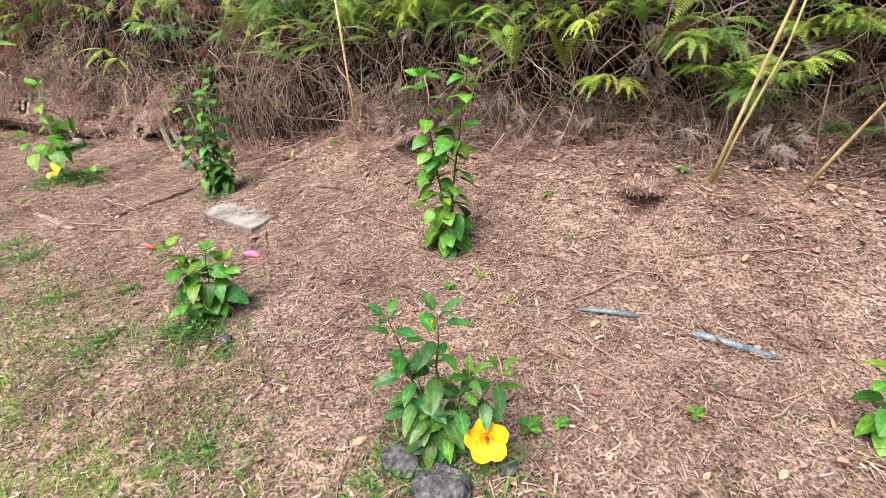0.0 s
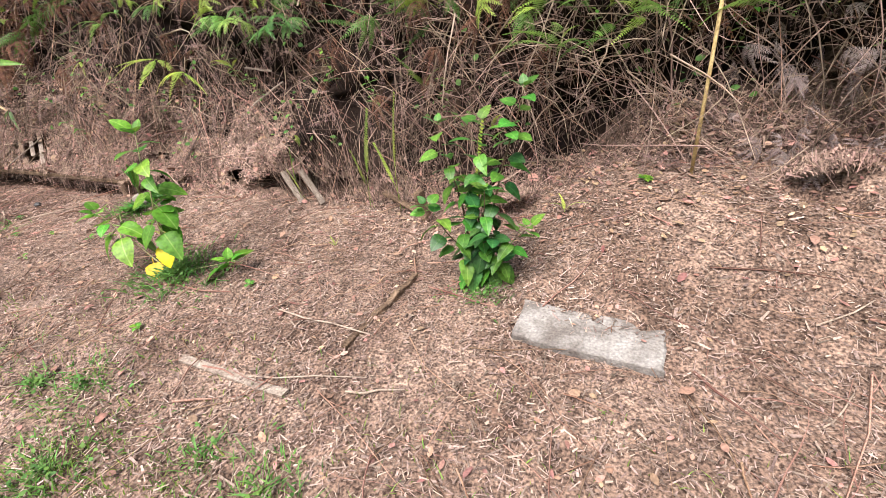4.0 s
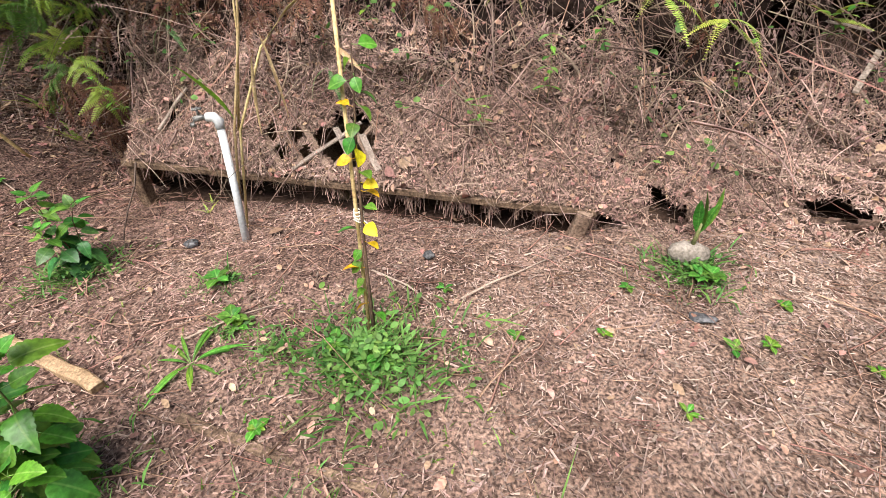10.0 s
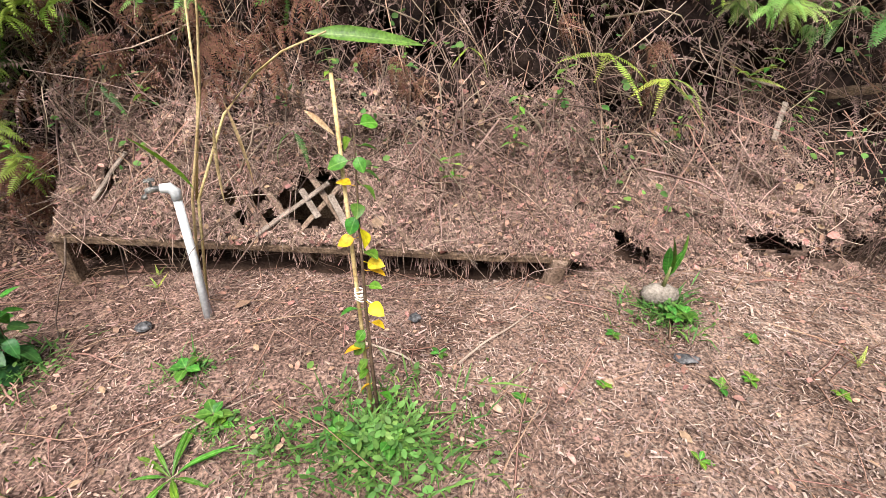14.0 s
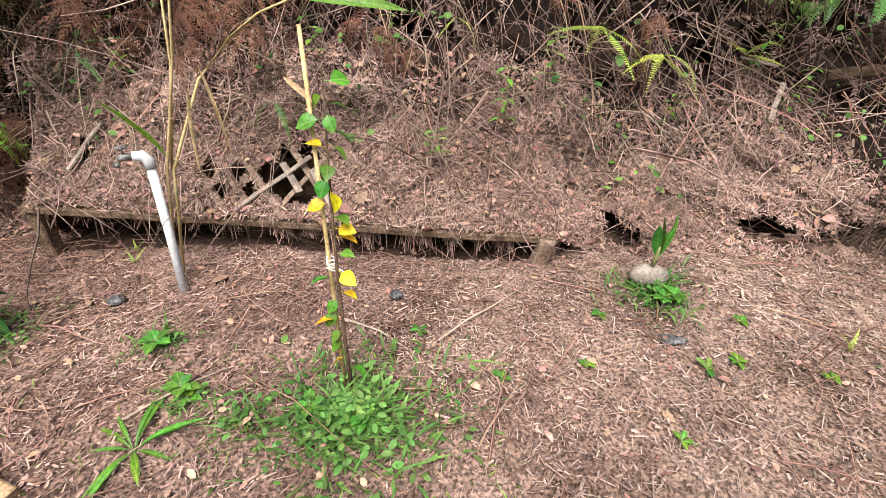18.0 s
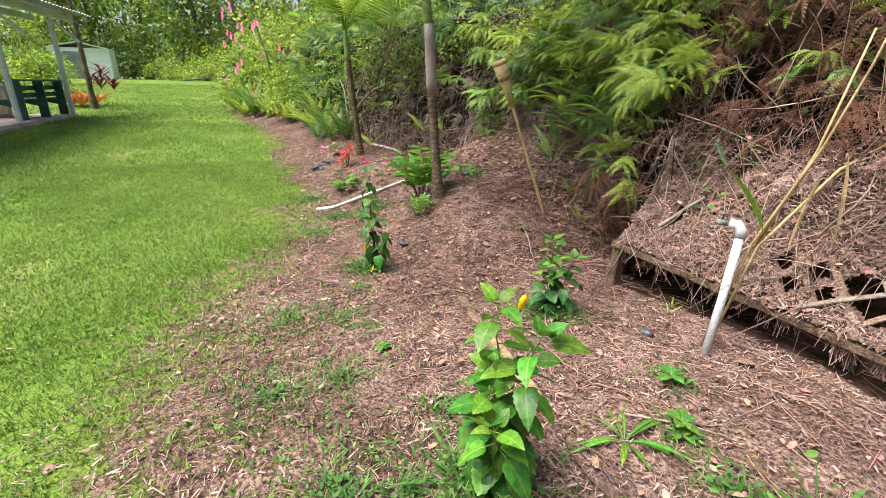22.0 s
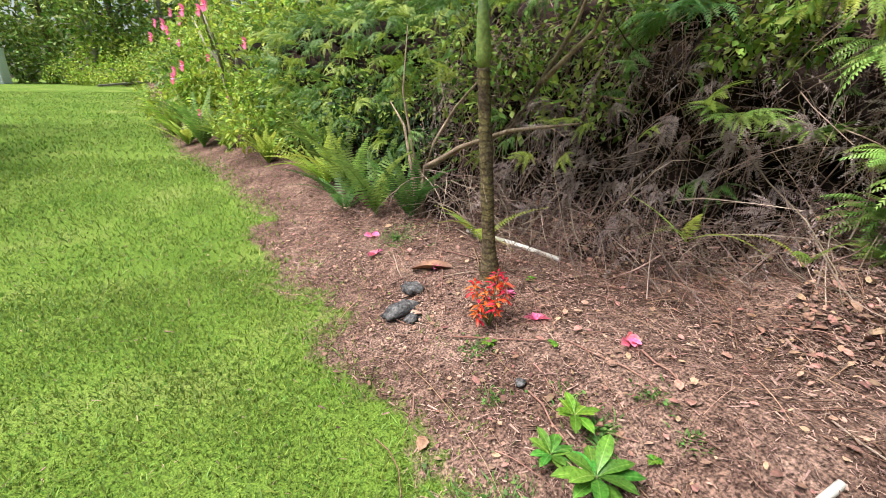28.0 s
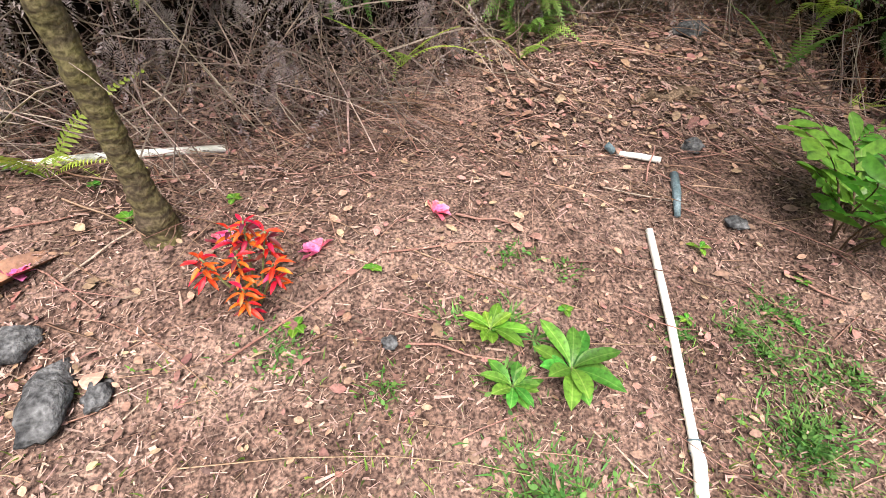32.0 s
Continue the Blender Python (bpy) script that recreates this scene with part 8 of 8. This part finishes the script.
# ---- patio, bench, tub, shed ----
def build_patio():
    o, ang = Vector((-26.7, -2.45, 0)), math.degrees(math.atan2(-1.27, 7.8))
    ob = part("patio", Geo().box(pose(4.6, -3.2, -0.18), 9.2, 6.4, 0.62, 0.0, 4), M_PATIO, None, "", pose(o.x, o.y, 0.0, 0, 0, ang), False)
    tagged(ob, "raised grey concrete patio slab beside the lawn", "patio", "", "structure")
    roof = thing("patio_roof", pose(o.x, o.y, 0.12, 0, 0, ang), "grey metal patio roof on painted posts", "roof")
    for px, py, lx in [(3.0, -0.28, -0.02), (0.45, -0.05, 0.0), (5.0, -0.75, 0.0), (8.0, -0.6, 0.0), (2.4, -2.2, 0.0), (8.0, -2.2, 0.0)]:
        post = part("post", Geo().box(Matrix.Translation((px, py, 1.3)) @ Matrix.Rotation(radians(90), 4, "Y"), 2.62, 0.11, 0.11, 0.002, 4), M_POST, roof, "", None, False)
        part("brace", Geo().box(Matrix.Translation((px, py + 0.3, 2.35)) @ Matrix.Rotation(radians(-45), 4, "X") @ Matrix.Rotation(radians(90), 4, "Z"), 0.85, 0.07, 0.07, 0.001, 2), M_POST, post, "", None, False)
    for y0 in (0.3, -0.65, -2.2):
        part("beam", Geo().box(Matrix.Translation((4.8, y0, 2.68)), 9.8, 0.07, 0.16, 0.002, 5), M_POST, roof, "", None, False)
    g = Geo()
    for i in range(101):
        x = -0.3 + i * 0.1
        zz = 2.82 + 0.018 * math.cos(i * math.pi)
        g.v += [Vector((x, 0.75, zz)), Vector((x, -2.4, zz + 0.25)), Vector((x, 0.75, zz - 0.012)), Vector((x, -2.4, zz + 0.238))]
    for i in range(100):
        a = i * 4
        g.f += [(a, a + 1, a + 5, a + 4), (a + 2, a + 6, a + 7, a + 3), (a, a + 4, a + 6, a + 2), (a + 1, a + 3, a + 7, a + 5)]
    part("sheet", g, M_ROOF, roof, "corrugated metal sheet", None, False)

    prop = Vector(gz(-20.7, -3.2, -0.05))
    rod("prop_pole", [prop, prop + Vector((-0.25, -0.35, 1.45)), prop + Vector((-0.5, -0.7, 2.9))], [0.045, 0.045, 0.045], M_PVC, "leaning white pole against the patio roof", "pole")

    tub = thing("hot_tub", pose(-25.85, -5.1, 0.13, 0, 0, 113), "square beige hot tub with a grey cover", "hot tub")
    part("base", Geo().box(Matrix.Translation((0, 0, 0.04)), 2.0, 2.0, 0.08, 0.0, 2), M_ROOF, tub, "dark base", None, False)
    for k in range(4):
        turn = Matrix.Rotation(k * math.pi / 2, 4, "Z")
        for j in (-0.52, 0.52):
            part("panel", Geo().box(turn @ Matrix.Translation((j, -1.0, 0.42)), 1.0, 0.04, 0.66, 0.0, 2), M_TUB, tub, "", None, False)
        part("corner", Geo().tube([turn @ Vector((1.02, -1.02, 0.06)), turn @ Vector((1.02, -1.02, 0.76))], 0.05, 8), M_TUB, tub)
    for j in (-0.53, 0.53):
        part("cover", Geo().box(Matrix.Translation((j, 0, 0.82)), 1.05, 2.14, 0.11, 0.0, 3), M_COVER, tub, "grey padded cover", None, False)

    bench = thing("bench", pose(-25.5, -3.05, 0.13, 0, 0, 170.5), "dark green wooden bench with a slatted back", "bench")
    for px in (-1.2, 0.0, 1.2):
        part("leg", Geo().box(Matrix.Translation((px, 0.0, 0.5)) @ Matrix.Rotation(radians(90), 4, "Y"), 1.0, 0.22, 0.07, 0.001, 2), M_BENCH, bench, "", None, False)
        g = Geo().add([Vector((px + s, y, z)) for s in (-0.03, 0.03) for y, z in ((0.1, 0.3), (0.1, 0.46), (0.55, 0.46), (0.5, 0.4))], [(0, 1, 2, 3), (7, 6, 5, 4), (0, 4, 5, 1), (1, 5, 6, 2), (2, 6, 7, 3), (3, 7, 4, 0)])
        part("bracket", g, M_BENCH, bench, "", None, False)
    for yy, zz, w, h in ((-0.02, 0.98, 0.3, 0.05), (0.08, 0.78, 0.04, 0.12), (0.08, 0.6, 0.04, 0.12)):
        part("back_board", Geo().box(Matrix.Translation((0, yy, zz)), 2.6, w, h, 0.001, 3), M_BENCH, bench, "", None, False)
    for yy in (0.2, 0.34, 0.48):
        part("seat_board", Geo().box(Matrix.Translation((0, yy, 0.48)), 2.6, 0.12, 0.035, 0.001, 3), M_BENCH, bench, "", None, False)

    pot = thing("plant_pot", pose(-21.9, -5.6, 0.13), "dark blue glazed pot with a leafy plant", "pot")
    part("pot", Geo().tube([(0, 0, 0), (0, 0, 0.05), (0, 0, 0.3), (0, 0, 0.4), (0, 0, 0.43)], [0.19, 0.21, 0.25, 0.25, 0.27], 18), M_POT, pot)
    v, f = leaf_cloud([(0, 0, 0.7), (0.1, 0.1, 0.95), (-0.1, 0, 1.1), (0, -0.1, 0.55)], 60, 0.3, 0.14, 3)
    stuff("foliage", v, f, M_FOLIAGE_DARK, "dark leaves", "", "", False, pot)


build_patio()


def strap_clump(name, x, y, n, length, width, material, label, category, stem=0.0, seed=0):
    herb(name, x, y, n, length, width, material, label, category, 1.5, seed, 6, droop=0.4, stem=stem)


for i, (x, y) in enumerate([(-30.1, -2.95), (-30.6, -3.3), (-29.8, -3.4), (-30.4, -2.6)]):
    strap_clump("bromeliad", x, y, 38, 0.75, 0.06, M_BROM, "orange-red bromeliad rosette in the border", "bromeliad", 0.0, i)
for i, (x, y, h) in enumerate([(-30.9, -2.3, 1.3), (-31.2, -2.7, 1.0), (-29.6, -2.2, 0.9), (-30.6, -1.95, 0.8)]):
    strap_clump("ti_plant", x, y, 16, 0.5, 0.11, M_TI, "dark red ti plant in the border", "ti plant", h, i + 9)
palm(-29.4, -2.5, (0.1, 0.0), 3.6, 0.085, "palm with a dark trunk and yellowing fronds by the patio", 10, 2.4, 0.4, M_BARK, 6)
for i in range(9):
    x, y = -28 - i * 0.9, -6.5 - (i % 3)
    fern(x, y, float(ground_z(x, y)), 11, 2.6, "frond", "lime" if i % 2 else "mid", "tall light green fern behind the patio", 6.3, 0, 1.1, 80 + i, "ferns behind the patio")


def build_shed():
    root = thing("shed", pose(-52, -6.3, 1.05, 0, 0, 0), "small white shed with lapped siding and a grey door", "shed")
    W, D, H = 3.6, 3.0, 2.1
    for k in range(14):
        z = 0.08 + k * 0.15
        part("siding", Geo().box(Matrix.Translation((0, W / 2 * 0, z)) @ Matrix.Rotation(radians(90), 4, "Z") @ Matrix.Rotation(radians(7), 4, "X"), W, 0.04, 0.16, 0.0, 1), M_WHITE_SIDING, root, "", None, False)
        part("siding", Geo().box(Matrix.Translation((-D / 2, W / 2, z)) @ Matrix.Rotation(radians(-7), 4, "X"), D, 0.04, 0.16, 0.0, 1), M_WHITE_SIDING, root, "", None, False)
    part("body", Geo().box(Matrix.Translation((-D / 2 - 0.03, 0, H / 2)), D - 0.1, W - 0.1, H, 0.0, 1), M_WHITE_SIDING, root, "", None, False)
    part("door", Geo().box(Matrix.Translation((0.05, -0.4, 0.95)), 0.05, 1.3, 1.8, 0.0, 1), M_GREY_DOOR, root, "grey sliding door", None, False)
    part("door_frame", Geo().box(Matrix.Translation((0.04, -0.4, 1.9)), 0.08, 1.5, 0.1, 0.0, 1), M_WHITE_SIDING, root, "", None, False)
    for s in (-1, 1):
        part("roof_panel", Geo().box(Matrix.Translation((-D / 2, s * W / 4, H + 0.2)) @ Matrix.Rotation(radians(-s * 13), 4, "X"), D + 0.3, W / 2 + 0.15, 0.06, 0.0, 2), M_WHITE_SIDING, root, "white metal roof panel", None, False)


build_shed()
plank("kerb_board", gz(-47, 0.2, 0.06), gz(-48, 3.0, 0.06), 0.15, 0.12, M_SLAB, "pale low kerb at the end of the lawn", 0.004, "kerb")
